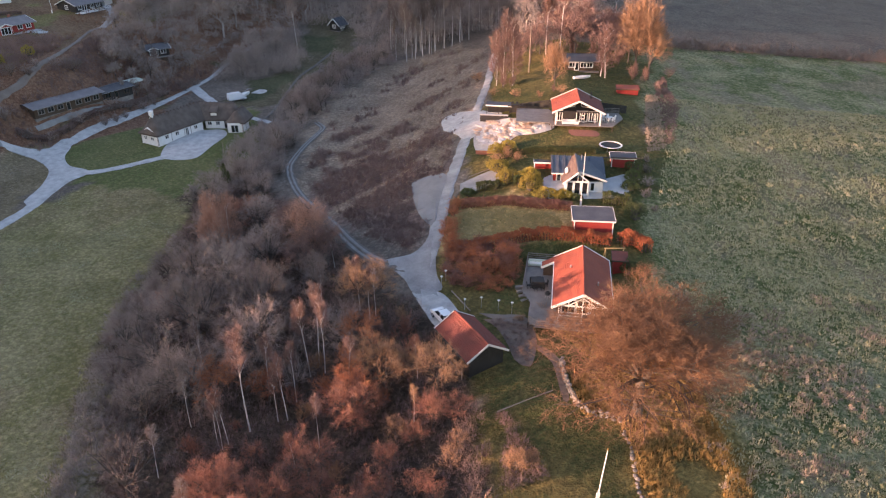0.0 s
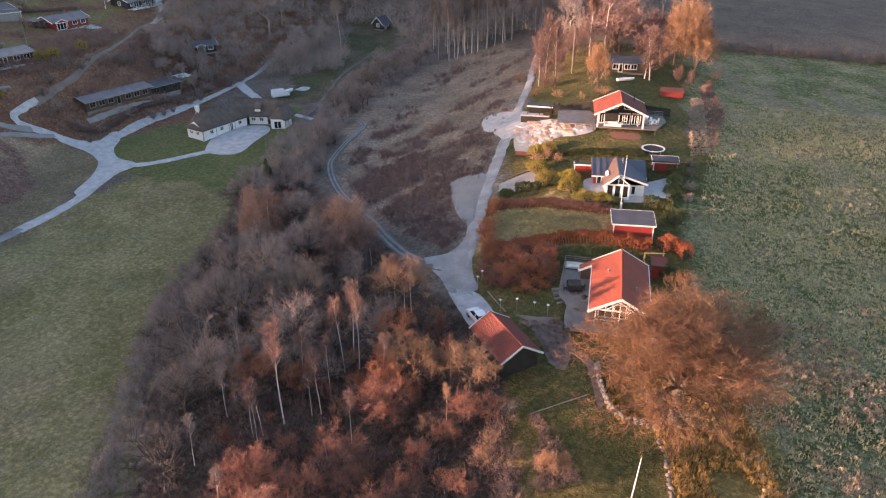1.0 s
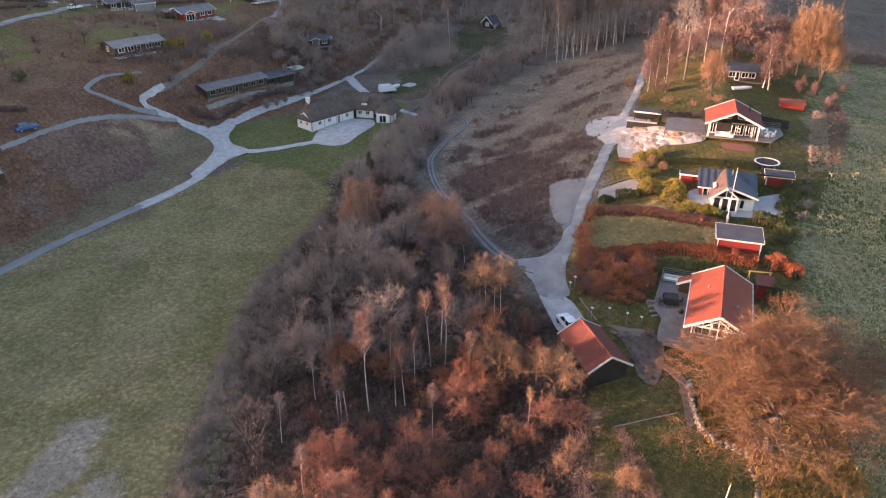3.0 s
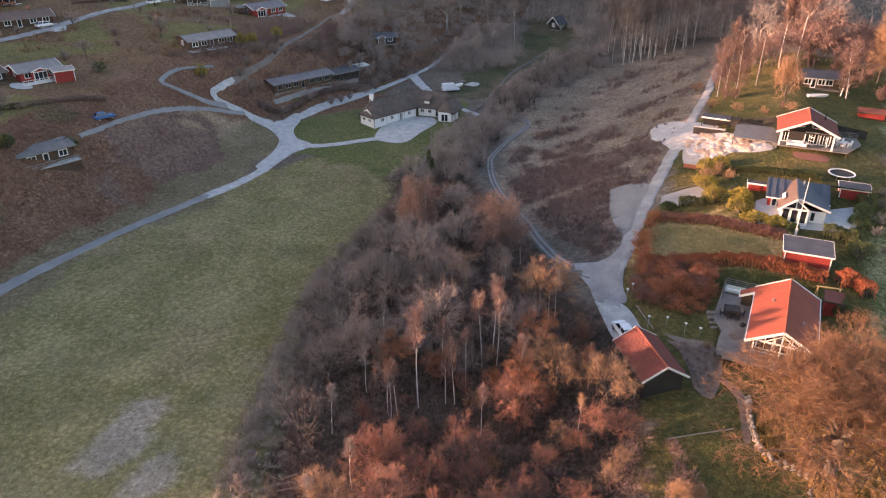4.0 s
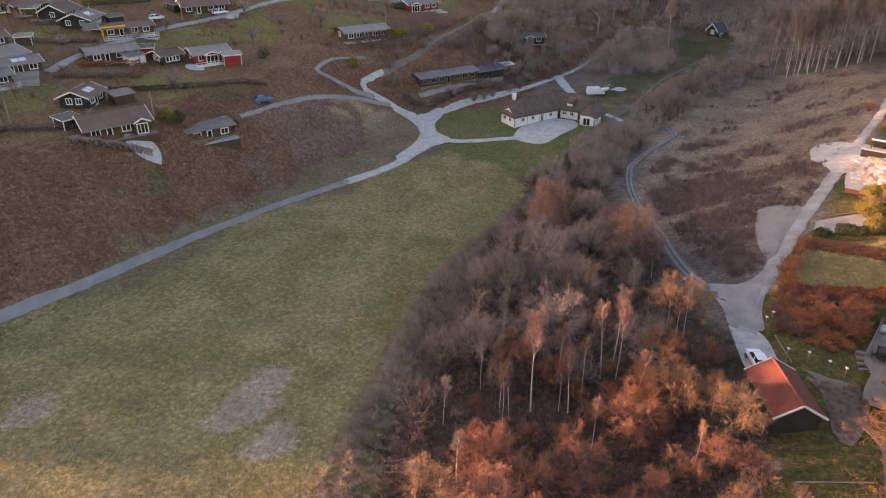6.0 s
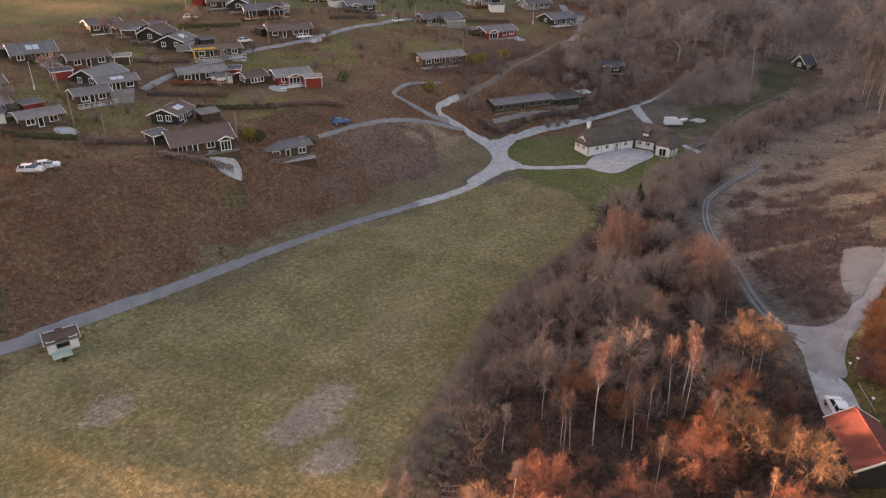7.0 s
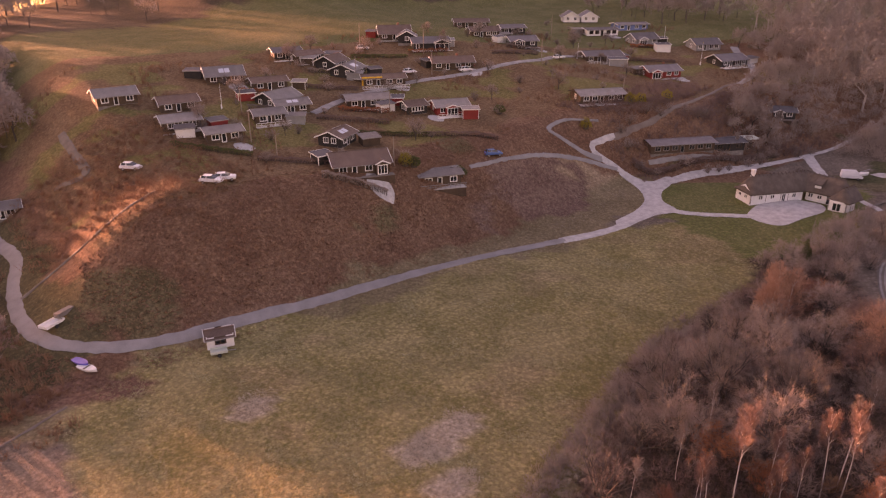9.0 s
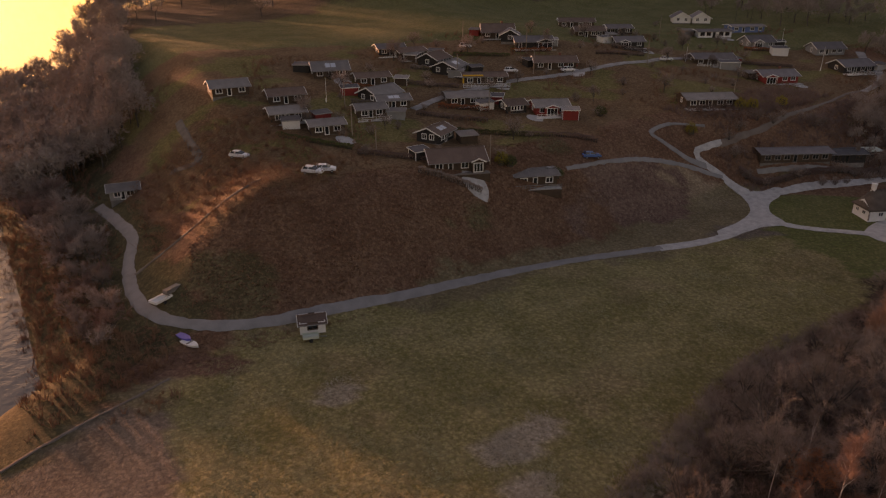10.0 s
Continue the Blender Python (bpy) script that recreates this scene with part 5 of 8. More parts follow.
trees("shrub", "pink", [(14.2, 163.6, 4.0), (16.0, 162.6, 3.4), (44.8, 165.0, 4.5), (47.4, 164.0, 4.0), (24.0, 150.2, 2.0), (34, 187, 5), (39, 183, 5), (44.4, 179, 5), (28, 185, 5), (20, 190, 5)], "under the garden trees", "garden thicket shrubs", 0.8, 1.6)

clumps("dry_grass", spread_over(lambda x, y: inside(FIELD_WEST, x, y) & ~off_patches(x, y), (-80, -40, 26, 58), 12000, 19), (0.06, 0.20), 8, 5.0, 0.11, M_PATCHGRASS, "flattened bleached grass in the valley field", 340, "grass", 0.2)
clumps("grass", spread_over(lambda x, y: inside(FIELD_WEST, x, y) & off_patches(x, y) & (waves(x, y, 97, 1.8) + 0.5 * waves(x, y, 98, 8) > 0.5), (-100, -36, 10, 134), 20000, 20), (0.06, 0.18), 7, 5.0, 0.10, M_PALEGRASS, "bleached tufts in the valley field", 341, "grass", 0.3)
clumps("garden_grass", spread_over(lambda x, y: (x > 4) & (x < 19) & (y > 42) & (y < 66) & (waves(x, y, 99, 3) > -0.2), (4, 19, 42, 66), 3500, 21), (0.06, 0.20), 6, 3.0, 0.06, M_LAWNGRASS, "uneven straw-tipped lawn grass", 342, "grass", 0.2)

shore = np.array(scatter([(-175, -4), (-120, -2), (-100, 4), (-88, 4), (-92, 12), (-98, 13), (-118, 10), (-170, 12)], 130, 2.2, 350))
thickets("shore_scrub", shore[off_roads(shore[:, 0], shore[:, 1], 3.0)], (0.7, 1.8), 150, 0.9, 0.06, M_BRACKEN, "low brown scrub along the shore", 351, "scrub", 0.0)
edge = np.array([(-46.8 + 15 * (k / 90) ** 1.6 + wood_rnd.uniform(-1.6, 1.2), 98 - 66 * k / 90 + wood_rnd.uniform(-0.6, 0.6)) for k in range(91)])
thickets("thicket", edge, (0.8, 2.6), 150, 0.6, 0.05, M_TWIGFAR, "grey bushes along the edge of the field", 352, "thicket", 0.0)
clumps("dry_grass", np.array([(-47.4 + 15 * (k / 600) ** 1.6 + wood_rnd.uniform(-2.4, 2.0), 99 - 68 * k / 600) for k in range(601)]), (0.4, 0.9), 9, 0.8, 0.07, M_DEADGRASS, "long bleached grass along the edge of the field", 353, "grass", 0.4)
hem = np.array([(-45.6 + 14 * (k / 420) ** 1.5 + wood_rnd.uniform(-1.8, 2.2) * (0.6 + 1.4 * k / 420), 100 - 70 * k / 420 + wood_rnd.uniform(-0.4, 0.4)) for k in range(421)])
thickets("tussock", hem, (0.25, 0.7), 70, 0.9, 0.05, M_PATCHGRASS, "bleached grass tussocks along the wood", 354, "grass", 0.0)
# ---------------------------------------------------------------- building parts
class Shape:
    """Boxes and slabs gathered into one mesh."""
    def __init__(self):
        self.v, self.f = [], []

    def hull(self, pts, faces):
        o = len(self.v)
        self.v += [tuple(p) for p in pts]
        self.f += [tuple(i + o for i in q) for q in faces]
        return self

    def box(self, x0, x1, y0, y1, z0, z1):
        p = [(x, y, z) for z in (z0, z1) for y in (y0, y1) for x in (x0, x1)]
        return self.hull(p, [(0, 2, 3, 1), (4, 5, 7, 6), (0, 1, 5, 4), (2, 6, 7, 3), (0, 4, 6, 2), (1, 3, 7, 5)])

    def slab(self, a, b, c, d, thick):
        """A four-cornered plate a b c d (counter-clockwise from outside), thick inwards."""
        a, b, c, d = Vector(a), Vector(b), Vector(c), Vector(d)
        n = (b - a).cross(c - a).normalized() * thick
        return self.hull([a, b, c, d, a - n, b - n, c - n, d - n], [(0, 1, 2, 3), (7, 6, 5, 4), (0, 4, 5, 1), (1, 5, 6, 2), (2, 6, 7, 3), (3, 7, 4, 0)])

    def beam(self, a, b, w, h=None):
        a, b = Vector(a), Vector(b)
        d = (b - a).normalized()
        s = d.cross(Vector((0, 0, 1)))
        s = (s.normalized() if s.length > 1e-4 else Vector((1, 0, 0))) * w / 2
        u = s.cross(d).normalized() * (h or w) / 2
        p = [e + i * s + j * u for e in (a, b) for j in (-1, 1) for i in (-1, 1)]
        return self.hull(p, [(0, 2, 3, 1), (4, 5, 7, 6), (0, 1, 5, 4), (2, 6, 7, 3), (0, 4, 6, 2), (1, 3, 7, 5)])

    def round(self, a, b, r0, r1=None, sides=10):
        t = []
        tube(t, Vector(a), Vector(b), r0, r0 if r1 is None else r1, sides)
        o = len(self.v)
        self.v += [tuple(p) for p in t]
        self.f += [(o + 3 * k, o + 3 * k + 1, o + 3 * k + 2) for k in range(len(t) // 3)]
        d = (Vector(b) - Vector(a)).normalized()
        u = d.orthogonal().normalized()
        v = d.cross(u)
        for e, r in ((a, r0), (b, r0 if r1 is None else r1)):
            o = len(self.v)
            self.v += [tuple(Vector(e) + (u * math.cos(6.2832 * k / sides) + v * math.sin(6.2832 * k / sides)) * r) for k in range(sides)]
            self.f.append(tuple(range(o, o + sides)))
        return self


def part(name, shape, material, parent, label="", at=None, bevel=0.0):
    ob = mesh_object(name, shape.v, shape.f, material)
    ob.parent = parent
    if at is not None:
        ob.matrix_basis = at
    if bevel:
        b = ob.modifiers.new("edge", "BEVEL")
        b.width, b.segments = bevel, 2
    return tagged(ob, label)


def thing(name, x, y, turn, label, category, group="", z=None):
    ob = new(name)
    ob.matrix_world = pose(x, y, ground_z(x, y) if z is None else z, 0, 0, turn)
    return tagged(ob, label, category, group)


def pierced(s, across, up, holes, at, thick):
    """A plate with rectangular holes as one connected solid; at(u, v, depth) gives its corners."""
    us = sorted({*across, *[h[0] for h in holes], *[h[1] for h in holes]})
    vs = sorted({*up, *[h[2] for h in holes], *[h[3] for h in holes]})
    key = {}

    def corner(i, j, o):
        if (i, j, o) not in key:
            key[i, j, o] = len(s.v)
            s.v.append(at(us[i], vs[j], thick * o))
        return key[i, j, o]
    solid = {(i, j) for i in range(len(us) - 1) for j in range(len(vs) - 1)
             if not any(h[0] <= us[i] + 1e-6 and us[i + 1] <= h[1] + 1e-6 and h[2] <= vs[j] + 1e-6 and vs[j + 1] <= h[3] + 1e-6 for h in holes)}
    for i, j in solid:
        s.f.append((corner(i, j, 0), corner(i + 1, j, 0), corner(i + 1, j + 1, 0), corner(i, j + 1, 0)))
        s.f.append((corner(i, j + 1, 1), corner(i + 1, j + 1, 1), corner(i + 1, j, 1), corner(i, j, 1)))
        for (di, dj), (p, q) in (((0, -1), ((i, j), (i + 1, j))), ((1, 0), ((i + 1, j), (i + 1, j + 1))), ((0, 1), ((i + 1, j + 1), (i, j + 1))), ((-1, 0), ((i, j + 1), (i, j)))):
            if (i + di, j + dj) not in solid:
                s.f.append((corner(*p, 0), corner(*p, 1), corner(*q, 1), corner(*q, 0)))
    return key


def wall(parent, a, b, base, top, holes, material, peak=None, thick=0.14):
    """A wall from a to b (outside on the right) with rectangular openings (from, to, sill, head); peak: (along, height) of a gable."""
    a, b = Vector((*a, 0)), Vector((*b, 0))
    length = (b - a).length
    d = (b - a) / length
    n = Vector((d.y, -d.x, 0))
    s = Shape()

    def at(u, v, o):
        q = a + d * u - n * o
        return q.x, q.y, v
    pierced(s, (0, length), (base, top), holes, at, thick)
    if peak:
        low = {tuple(round(c, 4) for c in q): k for k, q in enumerate(s.v)}
        c0, c1, c2, c3 = (low[tuple(round(c, 4) for c in at(u, top, o))] for u, o in ((0, 0), (length, 0), (length, thick), (0, thick)))
        k = len(s.v)
        s.v += [at(peak[0], peak[1], 0), at(peak[0], peak[1], thick)]
        s.f += [(c0, c1, k), (k + 1, c2, c3), (c1, c2, k + 1, k), (k, k + 1, c3, c0)]
    return part("wall", s, material, parent)


def window(parent, a, b, hole, frame=M_WHITE, bars=1, name="window", thick=0.14):
    """A framed window or glazed door in an opening of the wall from a to b."""
    a, b = Vector((*a, 0)), Vector((*b, 0))
    d = (b - a).normalized()
    n = Vector((d.y, -d.x, 0))
    u0, u1, v0, v1 = hole
    at = Matrix.Translation(a) @ Matrix(((d.x, -n.x, 0, 0), (d.y, -n.y, 0, 0), (0, 0, 1, 0), (0, 0, 0, 1)))
    s, w = Shape(), 0.12
    edges = [u0 + (u1 - u0) * k / (bars + 1) for k in range(bars + 2)]
    lights = [((p + (w if k == 0 else 0.05)), (q - (w if k == bars else 0.05)), v0 + w, v1 - w) for k, (p, q) in enumerate(zip(edges, edges[1:]))]
    pierced(s, (u0 - 0.05, u1 + 0.05), (v0 - 0.05, v1 + 0.05), lights, lambda u, v, o: (u, o - 0.04, v), 0.13)
    f = part(name, s, frame, parent, at=at)
    g = Shape().box(u0 + w, u1 - w, 0.03, 0.05, v0 + w, v1 - w)
    part("pane", g, M_GLASS, f)
    return f


def spaced(length, count, width, margin=0.9):
    """Even starts of count openings of that width along a wall."""
    if count == 0:
        return []
    gap = (length - 2 * margin - count * width) / max(1, count - 1) if count > 1 else 0
    return [margin + k * (width + gap) if count > 1 else (length - width) / 2 for k in range(count)]


def cottage(x, y, turn, L, W, wall_material, roof_material, label, eave=2.2, slope=22, over=0.6, front=3, ends=1, trim=M_WHITE, frame=M_WHITE, deck=0.0, deck_side=-1, chimney=False, skylight=False, porch=None, group="village cottages", z=None, door=True, name="cottage", lift=0.12, glazed_end=False, deck_material=None, rail=False):
    """A timber cottage, ridge along its own x, front towards its own -y."""
    if z is None:
        c, s = math.cos(radians(turn)), math.sin(radians(turn))
        z = ground_z(x + s * (W / 2 + 0.5 * deck), y - c * (W / 2 + 0.5 * deck))
    h = thing(name, x, y, turn, label, "house", group, z + lift)
    hx, hy = L / 2, W / 2
    ridge = eave + hy * math.tan(radians(slope))
    low = -2.2
    plinth = Shape().box(-hx + 0.05, hx - 0.05, -hy + 0.05, hy - 0.05, low, 0.0)
    part("plinth", plinth, M_STONE, h)
    corners = {"front": ((-hx, -hy), (hx, -hy)), "back": ((hx, hy), (-hx, hy)), "right": ((hx, -hy + 0.14), (hx, hy - 0.14)), "left": ((-hx, hy - 0.14), (-hx, -hy + 0.14))}
    spots = {k: [] for k in corners}
    for k, u in enumerate(spaced(L, front + (1 if door else 0), 1.6)):
        if door and k == front // 2:
            spots["front"].append((u, u + 1.0, 0.02, 1.98, "door"))
        else:
            spots["front"].append((u, u + 1.6, 0.7, 1.95, "window"))
    for side in ("left", "right"):
        if glazed_end and side == "right":
            for u in spaced(W - 0.28, 3, 1.5, 0.6):
                spots[side].append((u, u + 1.5, 0.12, 2.15, "window"))
        else:
            for u in spaced(W - 0.28, ends, 1.2, 1.2):
                spots[side].append((u, u + 1.2, 0.8, 2.05, "window"))
    for u in spaced(L, max(1, front - 1), 1.0):
        spots["back"].append((u, u + 1.0, 1.0, 2.0, "window"))
    for side, (a, b) in corners.items():
        holes = spots[side]
        peak = ((W - 0.28) / 2, ridge - 0.14 * math.tan(radians(slope)) - 0.03) if side in ("left", "right") else None
        wall(h, a, b, 0.0, eave, [q[:4] for q in holes], wall_material, peak)
        for q in holes:
            f = window(h, a, b, q[:4], frame, 0 if q[4] == "door" else 1, name="glazed_door" if q[4] == "door" else "window")
    t = math.tan(radians(slope))
    ey, ez = hy + over, eave - over * t
    ox = hx + over
    for sgn in (-1, 1):
        s = Shape()
        if sgn < 0:
            s.slab((-ox, -ey, ez + 0.14), (ox, -ey, ez + 0.14), (ox, 0.0, ridge + 0.14), (-ox, 0.0, ridge + 0.14), 0.12)
        else:
            s.slab((ox, ey, ez + 0.14), (-ox, ey, ez + 0.14), (-ox, 0.0, ridge + 0.14), (ox, 0.0, ridge + 0.14), 0.12)
        part("roof_slope", s, roof_material, h)
        for e in (-1, 1):
            b = Shape().beam((e * (ox + 0.02), sgn * (ey + 0.02), ez + 0.06), (e * (ox + 0.02), sgn * 0.02, ridge + 0.06), 0.08, 0.26)
            part("bargeboard", b, trim, h)
        part("gutter", Shape().beam((-ox, sgn * (ey + 0.06), ez + 0.05), (ox, sgn * (ey + 0.06), ez + 0.05), 0.11, 0.10), M_GREY, h)
    part("ridge_cap", Shape().beam((-ox, 0, ridge + 0.17), (ox, 0, ridge + 0.17), 0.28, 0.06), roof_material, h)
    if chimney:
        part("chimney", Shape().box(-0.3 + hx * 0.3, 0.3 + hx * 0.3, 0.3, 0.9, ridge - 0.5, ridge + 0.7).box(-0.36 + hx * 0.3, 0.36 + hx * 0.3, 0.24, 0.96, ridge + 0.7, ridge + 0.8), M_BRICK, h)
    if skylight:
        for k in (0, 1):
            u = -1.3 + 1.5 * k
            y0, y1 = -hy * 0.75, -hy * 0.3
            zz = lambda v: ridge + 0.17 + v * t
            s = Shape().slab((u, y0, zz(y0)), (u + 1.3, y0, zz(y0)), (u + 1.3, y1, zz(y1)), (u, y1, zz(y1)), 0.03)
            part("skylight", s, M_GLASS_SKY, h)
    if porch is not None:
        u, w, dep = porch
        r2 = eave + w / 2 * t
        s = Shape()
        for sgn in (-1, 1):
            q = Shape()
            lo = (u + sgn * (w / 2 + 0.3), r2 - (w / 2 + 0.3) * t + 0.16)
            pts = [(lo[0], -hy - dep - 0.3, lo[1]), (u, -hy - dep - 0.3, r2 + 0.16), (u, -hy * 0.25, r2 + 0.16), (lo[0], -hy * 0.25 - 0.0, lo[1])]
            if sgn > 0:
                pts = [pts[1], pts[0], pts[3], pts[2]]
            q.slab(pts[0], pts[1], pts[2], pts[3], 0.12)
            part("porch_roof", q, roof_material, h)
            part("bargeboard", Shape().beam((lo[0], -hy - dep - 0.32, lo[1] - 0.06), (u, -hy - dep - 0.32, r2 + 0.1), 0.08, 0.26), trim, h)
        a, b = (u - w / 2, -hy - dep), (u + w / 2, -hy - dep)
        hole = (0.3, w - 0.3, 0.1, 2.05)
        wall(h, a, b, 0.0, eave - 0.1, [hole], wall_material, (w / 2, r2 - 0.12))
        window(h, a, b, hole, frame, 2)
        wall(h, (u + w / 2, -hy - dep + 0.14), (u + w / 2, -hy), 0, eave - 0.1, [], wall_material)
        wall(h, (u - w / 2, -hy), (u - w / 2, -hy - dep + 0.14), 0, eave - 0.1, [], wall_material)
    if deck:
        m = deck_material or (M_PAVING if group == "village cottages" else M_DECK)
        dep = deck
        s = Shape()
        count = max(4, int(dep / 0.6))
        for k in range(count):
            y0 = -hy - 0.02 - dep * (k + 1) / count if deck_side < 0 else hy + 0.02 + dep * k / count
            s.box(-hx - 0.6, hx + 0.6, y0 + 0.015, y0 + dep / count - 0.015, -0.20, -0.06)
        part("deck", s, m, h)
        part("skirt", Shape().box(-hx - 0.55, hx + 0.55, -hy - dep + 0.05, -hy - 0.05, -2.2, -0.21), M_DARKWOOD, h)
        if rail:
            r, ye = Shape(), -hy - dep
            for u in np.arange(-hx - 0.6, hx + 0.61, 1.1):
                r.box(u - 0.04, u + 0.04, ye + 0.02, ye + 0.10, -0.06, 0.85)
            for v in (0.35, 0.82):
                r.box(-hx - 0.64, hx + 0.64, ye + 0.03, ye + 0.09, v, v + 0.09)
            part("railing", r, trim, h)
    return h


# roof-window glass with the mirrored sky painted as a pale base colour
def bright_glass():
    m = glass("sky_pale_roof_glass")
    m.node_tree.nodes["Principled BSDF"].inputs["Base Color"].default_value = (0.5, 0.55, 0.62, 1)
    m.node_tree.nodes["Principled BSDF"].inputs["Roughness"].default_value = 0.12
    return m


M_GLASS_SKY = bright_glass()

# ---------------------------------------------------------------- the houses along the lane
# red-roofed house with a roof over its terrace
def red_house():
    h = thing("cottage", 18.3, 79.1, -9.5, "timber cottage with a red tiled roof and white bargeboards", "house", "", 0.9)
    hx, hy, eave, ridge = 3.05, 6.9, 2.5, 4.2      # ridge along its own y
    part("plinth", Shape().box(-hx + 0.05, hx - 0.05, -3.6, hy - 0.05, -2.2, 0), M_STONE, h)
    runs = [((-hx, -3.7), (hx, -3.7), [(0.5, 2.3, 0.1, 2.1), (2.4, 4.0, 0.1, 2.1), (4.2, 5.7, 0.1, 2.1)], (hx, ridge - 0.1)),
            ((hx, -3.56), (hx, hy - 0.14), [(1.0, 2.2, 0.9, 2.0), (4.0, 5.2, 0.9, 2.0), (7.0, 8.2, 0.9, 2.0)], None),
            ((hx, hy), (-hx, hy), [(1.2, 2.4, 0.9, 2.0), (4.0, 5.2, 0.9, 2.0)], (hx, ridge - 0.1)),
            ((-hx, hy - 0.14), (-hx, -3.56), [(2.6, 4.6, 0.1, 2.1), (5.2, 6.2, 0.1, 2.1), (7.0, 8.4, 0.8, 2.1)], None)]
    for a, b, holes, peak in runs:
        wall(h, a, b, 0, eave, holes, M_DARKWOOD, peak)
        for q in holes:
            window(h, a, b, q, M_WHITE, 1)
    t = (ridge - eave) / hx
    ex, ez = hx + 0.75, eave - 0.75 * t
    y0, y1 = -6.0, hy + 0.45
    # west slope runs wider at the far end, over the recess
    part("roof_slope", Shape().slab((-ex, y1, ez + 0.15), (-ex, y0, ez + 0.15), (0, y0, ridge + 0.15), (0, y1, ridge + 0.15), 0.13), M_TILE, h)
    part("roof_slope", Shape().slab((ex, y0, ez + 0.15), (ex, y1, ez + 0.15), (0, y1, ridge + 0.15), (0, y0, ridge + 0.15), 0.13), M_TILE, h)
    zx = ez - 1.7 * t
    part("roof_wing", Shape().slab((-ex - 1.7, y1, zx + 0.15), (-ex - 1.7, y1 - 1.6, zx + 0.15), (-ex, y1 - 1.6, ez + 0.15), (-ex, y1, ez + 0.15), 0.13), M_TILE, h)
    part("bargeboard", Shape().beam((-ex - 1.72, y1 - 1.62, zx + 0.08), (-ex, y1 - 1.62, ez + 0.08), 0.10, 0.3), M_WHITE, h)
    part("bargeboard", Shape().beam((-ex - 1.74, y1, zx + 0.08), (-ex - 1.74, y1 - 1.62, zx + 0.08), 0.10, 0.28), M_WHITE, h)
    part("wing_wall", Shape().box(-ex - 1.4, -hx - 0.02, y1 - 1.5, y1 - 1.36, 0, 1.6), M_DARKWOOD, h)
    part("ridge_cap", Shape().round((0, y0, ridge + 0.15), (0, y1, ridge + 0.15), 0.13, sides=8), M_TILE, h)
    for sx in (-1, 1):
        part("gutter", Shape().beam((sx * (ex + 0.03), y0, ez + 0.06), (sx * (ex + 0.03), y1 - (1.6 if sx < 0 else 0), ez + 0.06), 0.10, 0.24), M_WHITE, h)
        for yy in (y0 - 0.03, y1 + 0.03):
            part("bargeboard", Shape().beam((sx * (ex + 0.05), yy, ez + 0.06), (0, yy, ridge + 0.08), 0.10, 0.30), M_WHITE, h)
    # open truss and posts at the gable over the terrace
    part("tie_beam", Shape().beam((-hx, y0 + 0.25, eave - 0.05), (hx, y0 + 0.25, eave - 0.05), 0.12, 0.2), M_WHITE, h)
    part("king_post", Shape().beam((0, y0 + 0.25, eave), (0, y0 + 0.25, ridge), 0.12), M_WHITE, h)
    for sx in (-1, 1):
        part("strut", Shape().beam((sx * 1.7, y0 + 0.25, eave), (0, y0 + 0.25, ridge - 0.5), 0.10), M_WHITE, h)
    for px in (-hx + 0.15, 0, hx - 0.15):
        part("post", Shape().box(px - 0.07, px + 0.07, y0 + 0.18, y0 + 0.32, -0.1, eave), M_WHITE, h)
    part("cross_rail", Shape().beam((-hx, y0 + 0.25, 1.0), (-0.1, y0 + 0.25, 0.95), 0.08), M_WHITE, h)
    part("roof_vent", Shape().round((-1.6, 2.4, ridge - 0.8), (-1.6, 2.4, ridge - 0.42), 0.12), M_METAL, h)
    part("roof_vent", Shape().round((1.9, -1.6, ridge - 1.0), (1.9, -1.6, ridge - 0.45), 0.10), M_METAL, h)
    return h


red_house()


def terrace(label, x, y, turn, z, outline, rails, material=M_DECK, step=0.55, down=2.6, rail_material=M_DECK):
    """A boarded deck cut to an outline (local x, y), on posts, with railings along given runs."""
    d = thing("deck", x, y, turn, label, "deck", "", z)
    xs, ys = [p[0] for p in outline], [p[1] for p in outline]
    v = min(ys)
    while v < max(ys) - 0.05:
        c, hits = v + step / 2, []
        for (x0, y0), (x1, y1) in zip(outline, outline[1:] + outline[:1]):
            if (y0 > c) != (y1 > c):
                hits.append(x0 + (x1 - x0) * (c - y0) / (y1 - y0))
        hits.sort()
        for a, b in zip(hits[::2], hits[1::2]):
            part("board", Shape().box(a, b, v + 0.012, v + step - 0.012, -0.12, 0.0), material, d)
        v += step
    for px, py in outline:
        part("post", Shape().box(px - 0.07, px + 0.07, py - 0.07, py + 0.07, -down, -0.12), M_DARKWOOD, d)
    for (x0, y0), (x1, y1) in rails:
        s, n = Shape(), max(2, int(math.hypot(x1 - x0, y1 - y0) / 1.2) + 1)
        for k in range(n):
            f = k / (n - 1)
            px, py = x0 + (x1 - x0) * f, y0 + (y1 - y0) * f
            s.box(px - 0.04, px + 0.04, py - 0.04, py + 0.04, 0, 0.95)
        for h in (0.3, 0.6, 0.92):
            s.beam((x0, y0, h), (x1, y1, h), 0.06, 0.09)
        part("railing", s, rail_material, d)
    return d


